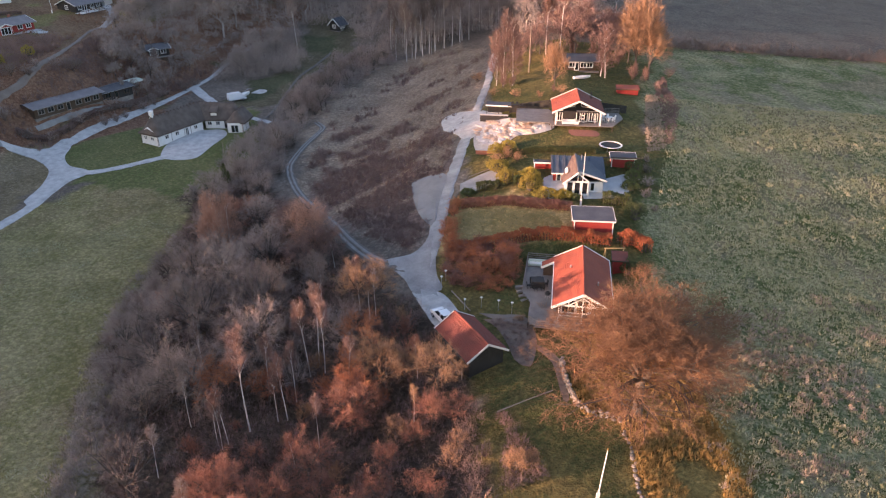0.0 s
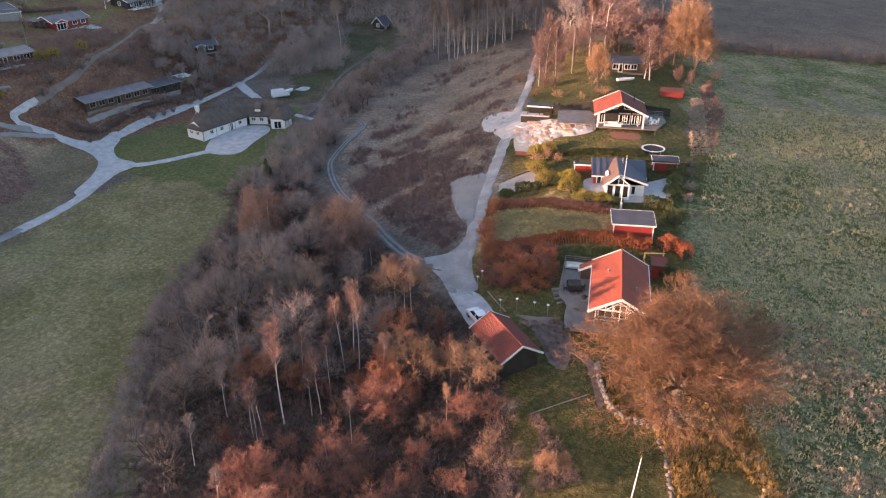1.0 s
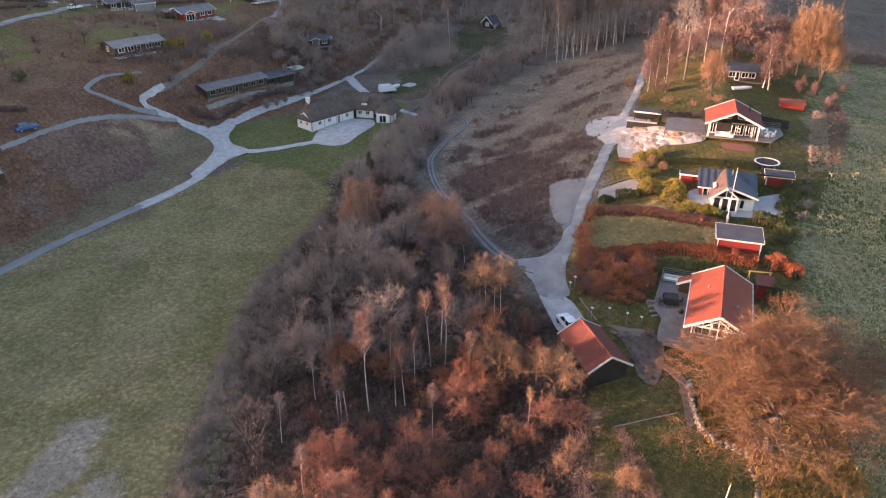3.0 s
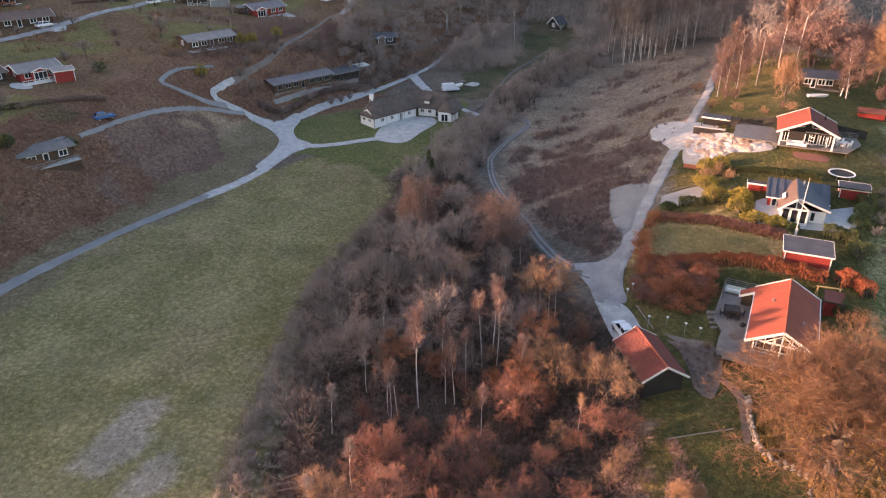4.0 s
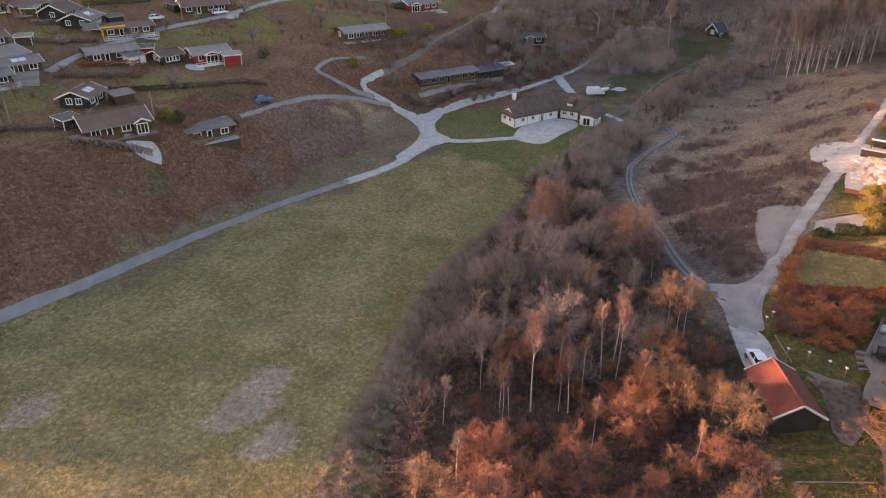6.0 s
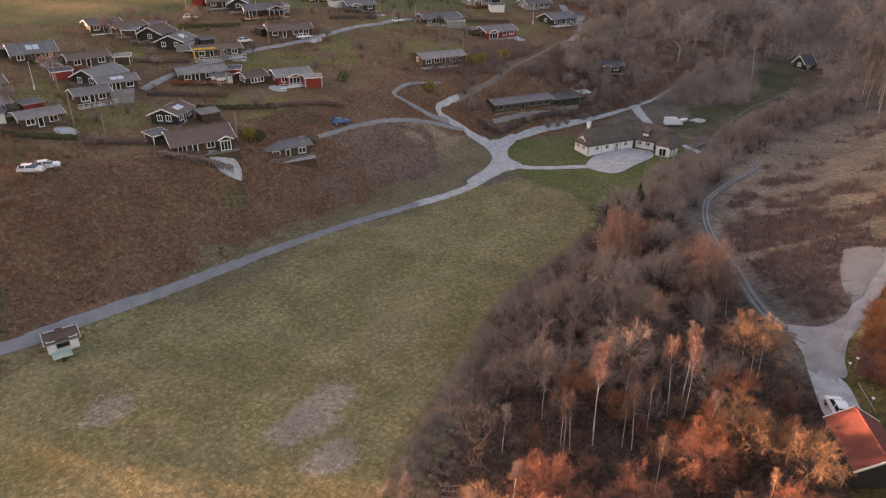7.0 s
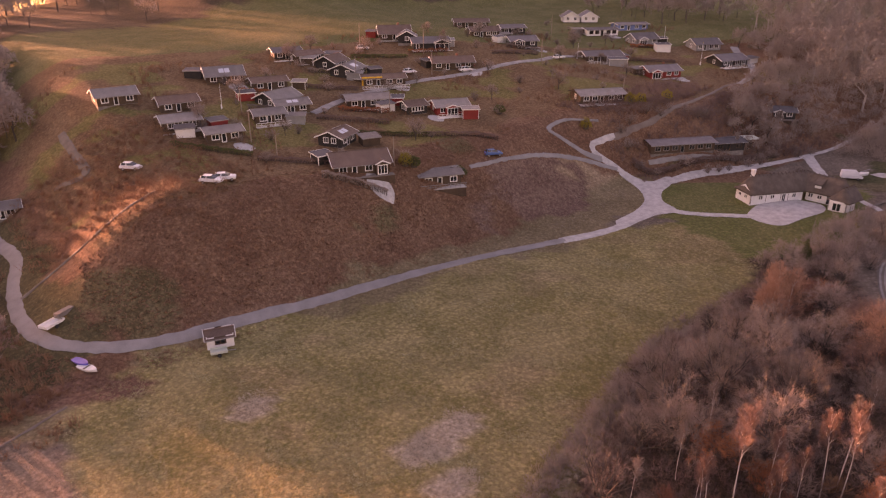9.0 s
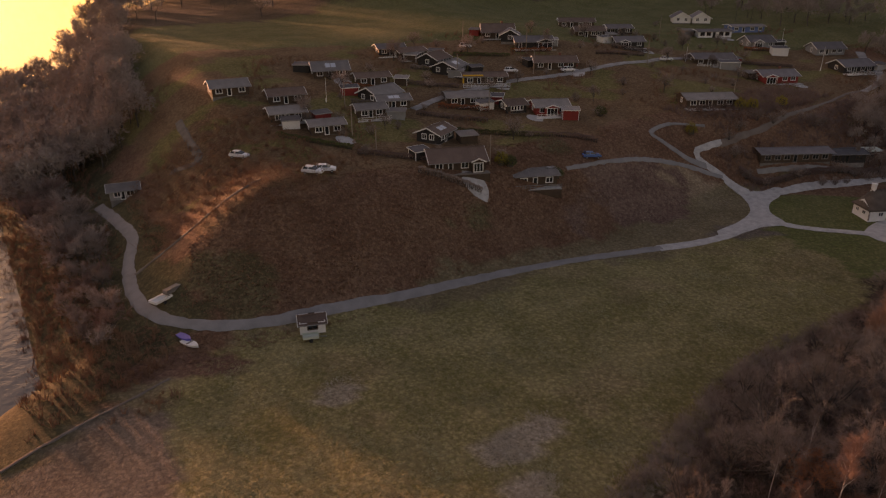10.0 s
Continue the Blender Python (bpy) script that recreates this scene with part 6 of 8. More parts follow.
terrace("weathered timber deck wrapped round the red-roofed cottage", 18.3, 79.1, -9.5, 0.86,
        [(-5.6, -7.4), (-6.6, -6.4), (-6.6, -1.5), (-7.8, 0.8), (-7.6, 10.5), (-3.6, 10.5), (-3.1, 5.6), (-3.1, -3.75), (3.15, -3.75), (3.15, -7.4)],
        [((-5.6, -7.4), (3.15, -7.4)), ((-6.6, -6.4), (-5.6, -7.4)), ((-6.6, -6.4), (-6.6, -4.5)), ((-7.8, 0.8), (-7.6, 10.5)), ((-7.6, 10.5), (-3.6, 10.5))])


def garage():
    h = thing("garage", 3.35, 69.6, 28, "black timber garage with a weathered red tiled roof", "garage", "", -1.0)
    hx, hy, eave, ridge = 2.3, 3.7, 2.45, 3.85        # ridge along its own y
    holes = [(0.85, 3.75, 0.05, 2.15)]
    for a, b, ho, peak in (((-hx, -hy), (hx, -hy), [], (hx, ridge - 0.1)), ((hx, -hy + 0.14), (hx, hy - 0.14), [], None), ((hx, hy), (-hx, hy), holes, (hx, ridge - 0.1)), ((-hx, hy - 0.14), (-hx, -hy + 0.14), [], None)):
        wall(h, a, b, -1.2, eave, ho, M_BLACK, peak)
    part("garage_door", Shape().box(-1.45, 1.45, hy - 0.12, hy - 0.06, 0.05, 2.15), M_DARKWOOD, h)
    t = (ridge - eave) / hx
    ex, ez, y0, y1 = hx + 0.5, eave - 0.5 * t, -hy - 0.35, hy + 0.35
    part("roof_slope", Shape().slab((-ex, y1, ez + 0.14), (-ex, y0, ez + 0.14), (0, y0, ridge + 0.14), (0, y1, ridge + 0.14), 0.12), M_TILE_OLD, h)
    part("roof_slope", Shape().slab((ex, y0, ez + 0.14), (ex, y1, ez + 0.14), (0, y1, ridge + 0.14), (0, y0, ridge + 0.14), 0.12), M_TILE_OLD, h)
    part("ridge_cap", Shape().round((0, y0, ridge + 0.14), (0, y1, ridge + 0.14), 0.11, sides=8), M_TILE_OLD, h)
    for sx in (-1, 1):
        for yy in (y0 - 0.03, y1 + 0.03):
            part("bargeboard", Shape().beam((sx * (ex + 0.04), yy, ez + 0.05), (0, yy, ridge + 0.07), 0.08, 0.24), M_WHITE, h)
        part("gutter", Shape().round((sx * (ex + 0.05), y0, ez + 0.04), (sx * (ex + 0.05), y1, ez + 0.04), 0.06, sides=6), M_BLACK, h)
    # lean-to rack of poles along the wall
    for k in range(6):
        part("rack_post", Shape().box(-hx - 0.85, -hx - 0.75, -hy + 0.3 + k * 1.3, -hy + 0.4 + k * 1.3, -1.4, 1.2), M_DECK, h)
    part("rack_rail", Shape().beam((-hx - 0.8, -hy + 0.2, 1.15), (-hx - 0.8, hy - 0.4, 1.15), 0.09), M_DECK, h)
    part("rack_rail", Shape().beam((-hx - 0.8, -hy + 0.2, 0.3), (-hx - 0.8, hy - 0.4, 0.3), 0.09), M_DECK, h)


garage()


def flat_shed(x, y, turn, L, W, front, back, wall_material, roof_material, label, group="", z=None, trim=M_WHITE, door=True):
    """A shed under one gently sloping roof."""
    z = ground_z(x, y) if z is None else z
    h = thing("shed", x, y, turn, label, "shed", group, z)
    hx, hy = L / 2, W / 2
    for a, b, top, ho in (((-hx, -hy), (hx, -hy), front, []), ((hx, -hy + 0.12), (hx, hy - 0.12), min(front, back), []), ((hx, hy), (-hx, hy), back, [(L / 2 - 0.5, L / 2 + 0.5, 0.05, 1.95)] if door else []), ((-hx, hy - 0.12), (-hx, -hy + 0.12), min(front, back), [])):
        wall(h, a, b, -1.2, top, ho, wall_material, thick=0.12)
    for sx in (-1, 1):
        s = Shape()
        p = [(sx * hx, -hy, min(front, back)), (sx * hx, hy, min(front, back)), (sx * hx, hy if back > front else -hy, max(front, back))]
        s.hull(p + [(q[0] - sx * 0.12, q[1], q[2]) for q in p], [(0, 1, 2), (5, 4, 3), (0, 3, 4, 1), (1, 4, 5, 2), (2, 5, 3, 0)])
        part("gable_infill", s, wall_material, h)
    if door:
        part("door", Shape().box(-0.48, 0.48, hy - 0.08, hy - 0.03, 0.05, 1.93), M_WHITE, h)
    o = 0.3
    k = (back - front) / W
    z0, z1 = front - o * k + 0.14, back + o * k + 0.14
    part("roof", Shape().slab((-hx - o, -hy - o, z0), (hx + o, -hy - o, z0), (hx + o, hy + o, z1), (-hx - o, hy + o, z1), 0.10), roof_material, h)
    part("fascia", Shape().beam((-hx - o, -hy - o - 0.03, z0 - 0.08), (hx + o, -hy - o - 0.03, z0 - 0.08), 0.05, 0.22), trim, h)
    part("fascia", Shape().beam((-hx - o, hy + o + 0.03, z1 - 0.08), (hx + o, hy + o + 0.03, z1 - 0.08), 0.05, 0.22), trim, h)
    for sx in (-1, 1):
        part("fascia", Shape().beam((sx * (hx + o + 0.03), -hy - o, z0 - 0.05), (sx * (hx + o + 0.03), hy + o, z1 - 0.05), 0.05, 0.16), trim, h)
    for sx in (-1, 1):
        for sy in (-1, 1):
            part("corner_board", Shape().box(sx * hx - 0.07, sx * hx + 0.07, sy * hy - 0.07, sy * hy + 0.07, -0.1, min(front, back)), trim if trim is M_WHITE else wall_material, h)
    return h


flat_shed(22.7, 96.0, -5, 5.7, 3.7, 2.35, 2.75, M_RED, M_FELT, "red timber shed with a dark felt roof", z=3.0, door=False)


def middle_house():
    """The low house with a dark sheet roof, a brown-roofed glazed gable and a carport end."""
    h = thing("cottage", 24.6, 108.6, -6, "red and white cottage with dark metal roof and glazed gable", "house", "", 5.2)
    # rear range: long, low roof sloping to the front
    for a, b, ho in (((-6.2, -0.6), (-4.5, -0.6), [(0.5, 1.3, 0.05, 2.05)]), ((1.7, 3.2), (-6.2, 3.2), [(2, 3.2, 1, 2), (6, 7.2, 1, 2)]), ((1.7, -0.2), (1.7, 3.06), []), ((-6.2, 3.06), (-6.2, -0.46), [])):
        wall(h, a, b, -1.6, 2.5, ho, M_RED)
        for q in ho:
            window(h, a, b, q, M_WHITE, 1 if q[2] > 0.5 else 0)
    part("roof_slope", Shape().slab((-6.6, -1.3, 2.35), (2.2, -1.3, 2.35), (2.2, 3.9, 3.6), (-6.6, 3.9, 3.6), 0.12), M_SLATE, h)
    s = Shape()
    for k in range(9):
        u = -6.4 + k * 1.05
        s.beam((u, -1.3, 2.40), (u, 3.9, 3.65), 0.06, 0.06)
    part("roof_seams", s, M_SLATE, h)
    part("fascia", Shape().beam((-6.6, -1.34, 2.26), (2.2, -1.34, 2.26), 0.05, 0.2), M_WHITE, h)
    part("roof_slope", Shape().slab((-6.6, 3.95, 3.58), (8.6, 3.95, 3.58), (8.6, 4.9, 3.1), (-6.6, 4.9, 3.1), 0.12), M_BLACK, h)
    # open carport end on the west
    part("carport_roof", Shape().slab((-9.4, 2.7, 2.6), (-6.62, 2.7, 2.6), (-6.62, 3.8, 2.75), (-9.4, 3.8, 2.75), 0.14), M_FELT, h)
    part("fascia", Shape().beam((-9.45, 2.66, 2.55), (-6.62, 2.66, 2.55), 0.06, 0.26), M_WHITE, h)
    part("fascia", Shape().beam((-9.45, 2.66, 2.55), (-9.45, 3.85, 2.70), 0.06, 0.26), M_WHITE, h)
    for px, py in ((-9.3, 2.8), (-9.3, 3.6)):
        part("post", Shape().box(px - 0.07, px + 0.07, py - 0.07, py + 0.07, -0.6, 2.4), M_WHITE, h)
    part("carport_wall", Shape().box(-9.3, -6.3, 3.55, 3.68, -0.4, 2.4), M_RED, h)
    # glazed gable towards the garden
    hx, y0, y1, eave, ridge, cx = 1.9, -4.6, 2.6, 2.3, 3.9, -2.5
    a, b = (cx - hx, y0), (cx + hx, y0)
    holes = [(0.18, 1.25, 0.12, 2.25), (1.37, 2.43, 0.12, 2.25), (2.55, 3.62, 0.12, 2.25)]
    wall(h, a, b, -1.0, eave, holes, M_WHITE, (hx, ridge - 0.1))
    for q in holes:
        window(h, a, b, q, M_WHITE, 0)
    for sx in (-1, 1):      # glass under the rafters
        tri = [Vector((cx + sx * 0.08, y0 - 0.03, 2.42)), Vector((cx + sx * 1.45, y0 - 0.03, 2.42)), Vector((cx + sx * 0.08, y0 - 0.03, 3.45))]
        g = Shape().hull(tri + [q + Vector((0, 0.025, 0)) for q in tri], [(0, 1, 2), (5, 4, 3), (0, 3, 4, 1), (1, 4, 5, 2), (2, 5, 3, 0)])
        part("gable_pane", g, M_GLASS, h)
    wall(h, (cx - hx, y1), (cx - hx, y0 + 0.14), -1.0, eave, [(3.0, 4.6, 0.9, 2.1)], M_WHITE)
    window(h, (cx - hx, y1), (cx - hx, y0 + 0.14), (3.0, 4.6, 0.9, 2.1))
    t = (ridge - eave) / hx
    ex, ez = hx + 0.5, eave - 0.5 * t
    part("roof_slope", Shape().slab((cx - ex, y1 + 1, ez + 0.15), (cx - ex, y0 - 0.45, ez + 0.15), (cx, y0 - 0.45, ridge + 0.15), (cx, y1 + 1, ridge + 0.15), 0.12), M_BROWNROOF, h)
    part("skylight", Shape().slab((cx - 1.9, -0.4, 2.72 + 0.07), (cx - 1.9, -2.4, 2.72 + 0.07), (cx - 1.5, -2.4, 3.05 + 0.07), (cx - 1.5, -0.4, 3.05 + 0.07), 0.05), M_WHITE, h)
    # eastern slope runs down over a white glazed bay
    xe = cx + 4.6
    ze = ridge - 4.6 * (ridge - 2.2) / 4.6
    part("roof_slope", Shape().slab((cx, y0 - 0.1, ridge + 0.15), (xe, y0 + 0.6, ze + 0.15), (xe, y1 + 1, ze + 0.15), (cx, y1 + 1, ridge + 0.15), 0.12), M_SLATE, h)
    for sx, p, q in ((-1, (cx - ex, y0 - 0.48, ez + 0.08), (cx, y0 - 0.48, ridge + 0.1)), (1, (cx, y0 - 0.14, ridge + 0.1), (xe + 0.04, y0 + 0.56, ze + 0.08))):
        part("bargeboard", Shape().beam(p, q, 0.09, 0.28), M_WHITE, h)
    a, b = (cx + hx, y0 + 1.0), (xe - 0.4, y0 + 1.2)
    wall(h, a, b, -1.0, 1.95, [(0.25, 1.0, 0.3, 1.85)], M_WHITE)
    window(h, a, b, (0.25, 1.0, 0.3, 1.85), M_WHITE, 0)
    wall(h, (xe - 0.4, y0 + 1.34), (xe - 0.4, y1), -1.0, 1.95, [(1.5, 3.0, 0.6, 1.8)], M_WHITE)
    window(h, (xe - 0.4, y0 + 1.34), (xe - 0.4, y1), (1.5, 3.0, 0.6, 1.8))
    wall(h, (cx + hx, y0 + 0.14), (cx + hx, y0 + 0.98), -1.0, 2.3, [], M_WHITE)
    part("ridge_cap", Shape().beam((cx, y0 - 0.4, ridge + 0.19), (cx, y1 + 1, ridge + 0.19), 0.24, 0.06), M_SLATE, h)
    part("chimney", Shape().round((cx + 0.9, 1.6, ridge - 0.6), (cx + 0.9, 1.6, ridge + 0.7), 0.11), M_METAL, h)


middle_house()
flat_shed(31.0, 114.0, -6, 3.8, 1.9, 1.9, 2.1, M_RED, M_FELT, "red garden shed with a white door beside the cottage", z=6.3)
apron("terrace_paving", [(16.4, 107.6), (16.6, 104.0), (19.6, 104.2), (23.0, 103.6), (29.4, 104.4), (31.2, 108.6), (31.0, 111.0), (26.0, 109.0), (18, 110.6)], M_PAVING, "grey paved terrace round the cottage", 0.32, "terrace")
apron("drive_paving", [(3.0, 113.4), (3.4, 109.8), (9.2, 110.4), (9.6, 113.6), (8.6, 115.2)], M_TRACK, "grey gravel parking place off the lane", 0.16, "yard")


def upper_house():
    h = thing("cottage", 25.6, 130.2, -6, "black timber cottage with red tiled roof and white trim", "house", "", 9.7)
    hx, y0, y1, eave, ridge = 4.3, -1.3, 5.0, 2.5, 4.5
    holes = [(0.5, 1.5, 0.1, 2.1), (4.1, 6.2, 0.05, 2.15), (6.5, 8.1, 0.1, 2.1)]
    wall(h, (-hx, y0), (hx, y0), -1.5, eave, holes, M_BLACK, (hx, ridge - 0.1))
    window(h, (-hx, y0), (hx, y0), holes[0], M_WHITE, 1)
    window(h, (-hx, y0), (hx, y0), holes[1], M_WHITE, 1, "open_door")
    window(h, (-hx, y0), (hx, y0), holes[2], M_WHITE, 2)
    for sx in (-1, 1):      # angled gable lights
        p = [Vector((sx * 0.6, y0 - 0.04, 3.0)), Vector((sx * 2.8, y0 - 0.04, 2.75)), Vector((sx * 2.6, y0 - 0.04, 3.05)), Vector((sx * 0.6, y0 - 0.04, 3.85))]
        f = Shape()
        for a, b in zip(p, p[1:] + p[:1]):
            f.beam(a, b, 0.09, 0.10)
        fr = part("window", f, M_WHITE, h)
        g = Shape().hull([q + Vector((0, 0.02, 0)) for q in p] + [q + Vector((0, 0.05, 0)) for q in p], [(0, 1, 2, 3), (7, 6, 5, 4), (0, 4, 5, 1), (1, 5, 6, 2), (2, 6, 7, 3), (3, 7, 4, 0)])
        part("pane", g, M_GLASS, fr)
    wall(h, (hx, y0 + 0.14), (hx, y1 - 0.14), -1.5, eave, [(2, 3.2, 0.9, 2.0)], M_BLACK)
    wall(h, (hx, y1), (-hx, y1), -1.5, eave, [], M_BLACK, (hx, ridge - 0.1))
    wall(h, (-hx, y1 - 0.14), (-hx, y0 + 0.14), -1.5, eave, [(2, 3.2, 0.9, 2.0)], M_BLACK)
    t = (ridge - eave) / hx
    ex, ez, ya, yb = hx + 0.55, eave - 0.55 * t, -3.6, y1 + 0.4
    part("roof_slope", Shape().slab((-ex, yb, ez + 0.15), (-ex, ya, ez + 0.15), (0, ya, ridge + 0.15), (0, yb, ridge + 0.15), 0.13), M_TILE, h)
    # east slope takes the darker of the two tile materials
    part("roof_slope", Shape().slab((ex, ya, ez + 0.15), (ex, yb, ez + 0.15), (0, yb, ridge + 0.15), (0, ya, ridge + 0.15), 0.13), M_TILE_OLD, h)
    part("ridge_cap", Shape().round((0, ya, ridge + 0.15), (0, yb, ridge + 0.15), 0.12, sides=8), M_TILE, h)
    for sx in (-1, 1):
        for yy in (ya - 0.03, yb + 0.03):
            part("bargeboard", Shape().beam((sx * (ex + 0.05), yy, ez + 0.04), (0, yy, ridge + 0.07), 0.10, 0.34), M_WHITE, h)
        part("post", Shape().box(sx * (hx - 0.2) - 0.14, sx * (hx - 0.2) + 0.14, ya + 0.2, ya + 0.48, -0.1, eave - 0.05), M_WHITE, h)
    part("tie_beam", Shape().beam((-hx, ya + 0.34, eave - 0.02), (hx, ya + 0.34, eave - 0.02), 0.12, 0.22), M_BLACK, h)
    part("stovepipe", Shape().round((2.6, 2.6, ridge - 1.4), (2.6, 2.6, ridge + 0.3), 0.12), M_BLACK, h)
    for k in range(2):      # half-open glazed doors folded out over the deck
        s = Shape()
        x0 = 0.5 + 2.6 * k
        d = Vector((0.75, -0.66, 0)) if k == 0 else Vector((0.2, -0.98, 0))
        a = Vector((x0, y0 - 0.05, 0.06))
        b = a + d * 1.0
        for u in (0, 1):
            q = a.lerp(b, u)
            s.beam(q, q + Vector((0, 0, 2.0)), 0.09)
        for v in (0.05, 0.7, 1.35, 2.0):
            s.beam(a + Vector((0, 0, v)), b + Vector((0, 0, v)), 0.07, 0.10)
        part("folding_door", s, M_WHITE, h)


upper_house()
terrace("grey timber deck in front of the black cottage", 25.6, 130.2, -6, 9.66,
        [(-11.5, -2.2), (-11.5, 6.6), (-5.0, 6.6), (-4.4, 4.9), (-4.4, -1.35), (4.4, -1.35), (4.4, 5.5), (8.6, 5.5), (9.0, 1.8), (6.4, -3.6), (-4.8, -3.6), (-5.2, -2.2)], [((4.6, 5.4), (8.6, 5.4))], M_DECK)
apron("deck_below", [(23.5, 126.2), (28.6, 125.6), (28.4, 123.4), (23.7, 123.9)], M_BRICK, "low red-brown brick terrace", 0.5, "terrace")


def dark_fence(label, pts, tall=1.6):
    f = thing("fence", pts[0][0], pts[0][1], 0, label, "fence", "dark fences")
    x0, y0, z0 = *pts[0], ground_z(*pts[0])
    for (xa, ya), (xb, yb) in zip(pts, pts[1:]):
        n = max(1, int(math.hypot(xb - xa, yb - ya) / 1.8))
        for k in range(n):
            p = Vector((xa + (xb - xa) * k / n, ya + (yb - ya) * k / n, 0))
            q = Vector((xa + (xb - xa) * (k + 1) / n, ya + (yb - ya) * (k + 1) / n, 0))
            p.z, q.z = ground_z(p.x, p.y), ground_z(q.x, q.y)
            o = Vector((x0, y0, z0))
            p, q = p - o, q - o
            for v in range(6):
                part("slat", Shape().beam(p + Vector((0, 0, 0.2 + v * tall / 6)), q + Vector((0, 0, 0.2 + v * tall / 6)), 0.04, tall / 6 - 0.03), M_BLACK, f)
            part("post", Shape().box(p.x - 0.05, p.x + 0.05, p.y - 0.05, p.y + 0.05, p.z - 0.3, p.z + tall + 0.15), M_BLACK, f)


dark_fence("black slatted screen fence behind the deck", [(13.6, 140.0), (21.4, 138.4), (27.0, 137.4), (36.4, 135.6)])


def carport():
    c = thing("carport", 11.6, 141.5, -10, "flat-roofed black carport dug into the bank", "carport", "", 8.0)
    part("roof", Shape().box(-2.6, 2.6, -1.4, 1.4, 1.5, 1.66), M_FELT, c)
    part("fascia", Shape().box(-2.66, 2.66, -1.46, -1.4, 1.42, 1.7), M_WHITE, c)
    part("back_wall", Shape().box(-2.5, 2.5, 1.2, 1.34, -0.6, 1.5), M_BLACK, c)
    for u in (-2.4, 0, 2.4):
        part("post", Shape().box(u - 0.07, u + 0.07, -1.3, -1.16, -0.6, 1.5), M_BLACK, c)
    c = thing("retaining_wall", 10.3, 137.6, -8, "low pale concrete wall with dark timber facing", "wall", "", 7.6)
    part("coping", Shape().box(-2.9, 2.9, -0.25, 0.25, 0.75, 0.95), M_PAVING, c)
    part("facing", Shape().box(-2.8, 2.8, -0.18, 0.18, -0.6, 0.75), M_BLACK, c)


carport()


M_CHALK = surface("pale_broken_stone", (0.42, 0.385, 0.355), (0.58, 0.55, 0.52), 0.7, 0.95, 0.5, 6, vary=0.2)
# orange-tan tone paints the low sun onto some of the pale mounds
M_RUBBLE_SUNLIT = surface("sun_tinted_rubble", (0.42, 0.29, 0.20), (0.56, 0.42, 0.32), 0.9, 0.95, 0.5, 6, vary=0.2)


def rubble_bank():
    """The bank of pale broken stone below the black cottage: loose boulders on a bed."""
    apron("rubble_bed", [(6.6, 136.6), (9.6, 138.6), (14, 136.0), (19.6, 131.4), (21.0, 127.4), (17.6, 125.8), (13.6, 126.2), (10.9, 122.8), (6.6, 124.4), (5.9, 129.5)], M_CHALK, "bed of pale crushed stone on a bank", 0.30, "bank")
    rnd = random.Random(44)
    shapes = []
    for k in range(6):
        bm = bmesh.new()
        bmesh.ops.create_icosphere(bm, subdivisions=1, radius=1)
        for v in bm.verts:
            v.co *= rnd.uniform(0.7, 1.15)
            v.co.z *= 0.65
        me = bpy.data.meshes.new("boulder")
        bm.to_mesh(me)
        me.materials.append(M_CHALK)
        shapes.append(me)
    return shapes


BOULDERS = rubble_bank()
bed_rnd = random.Random(45)
for k, (x, y) in enumerate(scatter([(7.2, 135.4), (9.8, 137.4), (14, 135.0), (18.8, 131.0), (20.0, 128.0), (16.6, 126.6), (13.0, 127.0), (10.8, 124.0), (7.0, 125.0), (6.6, 129.8)], 90, 0.75, 46)):
    ob = new("boulder", BOULDERS[k % 6])
    r = bed_rnd.uniform(0.12, 0.30)
    ob.matrix_world = pose(x, y, ground_z(x, y) + 0.30, 0, 0, bed_rnd.uniform(0, 360)) @ Matrix.Diagonal((r * 1.2, r, r, 1))
    tagged(ob, "pale broken boulder on the stone bank", "boulder", "bank boulders")
def heap_mesh(material, seed):
    """A low uneven heap of tipped rubble."""
    rnd, bm = random.Random(seed), bmesh.new()
    bmesh.ops.create_icosphere(bm, subdivisions=3, radius=1)
    for v in bm.verts:
        k = 1 + 0.22 * math.sin(5 * v.co.x + seed) * math.cos(4 * v.co.y - seed) + rnd.uniform(-0.12, 0.12)
        v.co = Vector((v.co.x * k, v.co.y * k, v.co.z * k * 0.18))
    me = bpy.data.meshes.new("heap")
    bm.to_mesh(me)
    bm.free()
    me.materials.append(material)
    return me


HEAPS = [heap_mesh(M_CHALK, 1), heap_mesh(M_RUBBLE_SUNLIT, 2), heap_mesh(M_CHALK, 3), heap_mesh(M_RUBBLE_SUNLIT, 4), heap_mesh(M_RUBBLE_SUNLIT, 5)]
for k, (x, y) in enumerate(scatter([(7.2, 135.4), (9.8, 137.0), (14, 134.4), (18.4, 131.0), (19.4, 128.4), (16.6, 127.0), (13.0, 127.4), (10.8, 124.6), (7.4, 125.6), (6.8, 129.8)], 44, 1.5, 47)):
    ob = new("mound", HEAPS[k % 5])
    r = bed_rnd.uniform(0.7, 1.4)
    ob.matrix_world = pose(x, y, ground_z(x, y) + 0.22, 0, 0, bed_rnd.uniform(0, 360)) @ Matrix.Diagonal((r * 1.3, r * 0.9, r, 1))
    tagged(ob, "low heap of pale stone rubble" if k % 5 in (0, 2) else "low heap of stone rubble tinted tan as if sunlit", "rubble", "rubble heaps")


def brick_lining(x, y, turn):
    w = thing("retaining_wall", x, y, turn, "low brick retaining wall at the drive", "wall", "", ground_z(x, y) - 0.2)
    part("facing", Shape().box(-2.6, 2.6, -0.2, 0.2, 0, 0.8), M_BRICK, w)
    part("coping", Shape().box(-2.7, 2.7, -0.26, 0.26, 0.8, 0.9), M_PAVING, w)


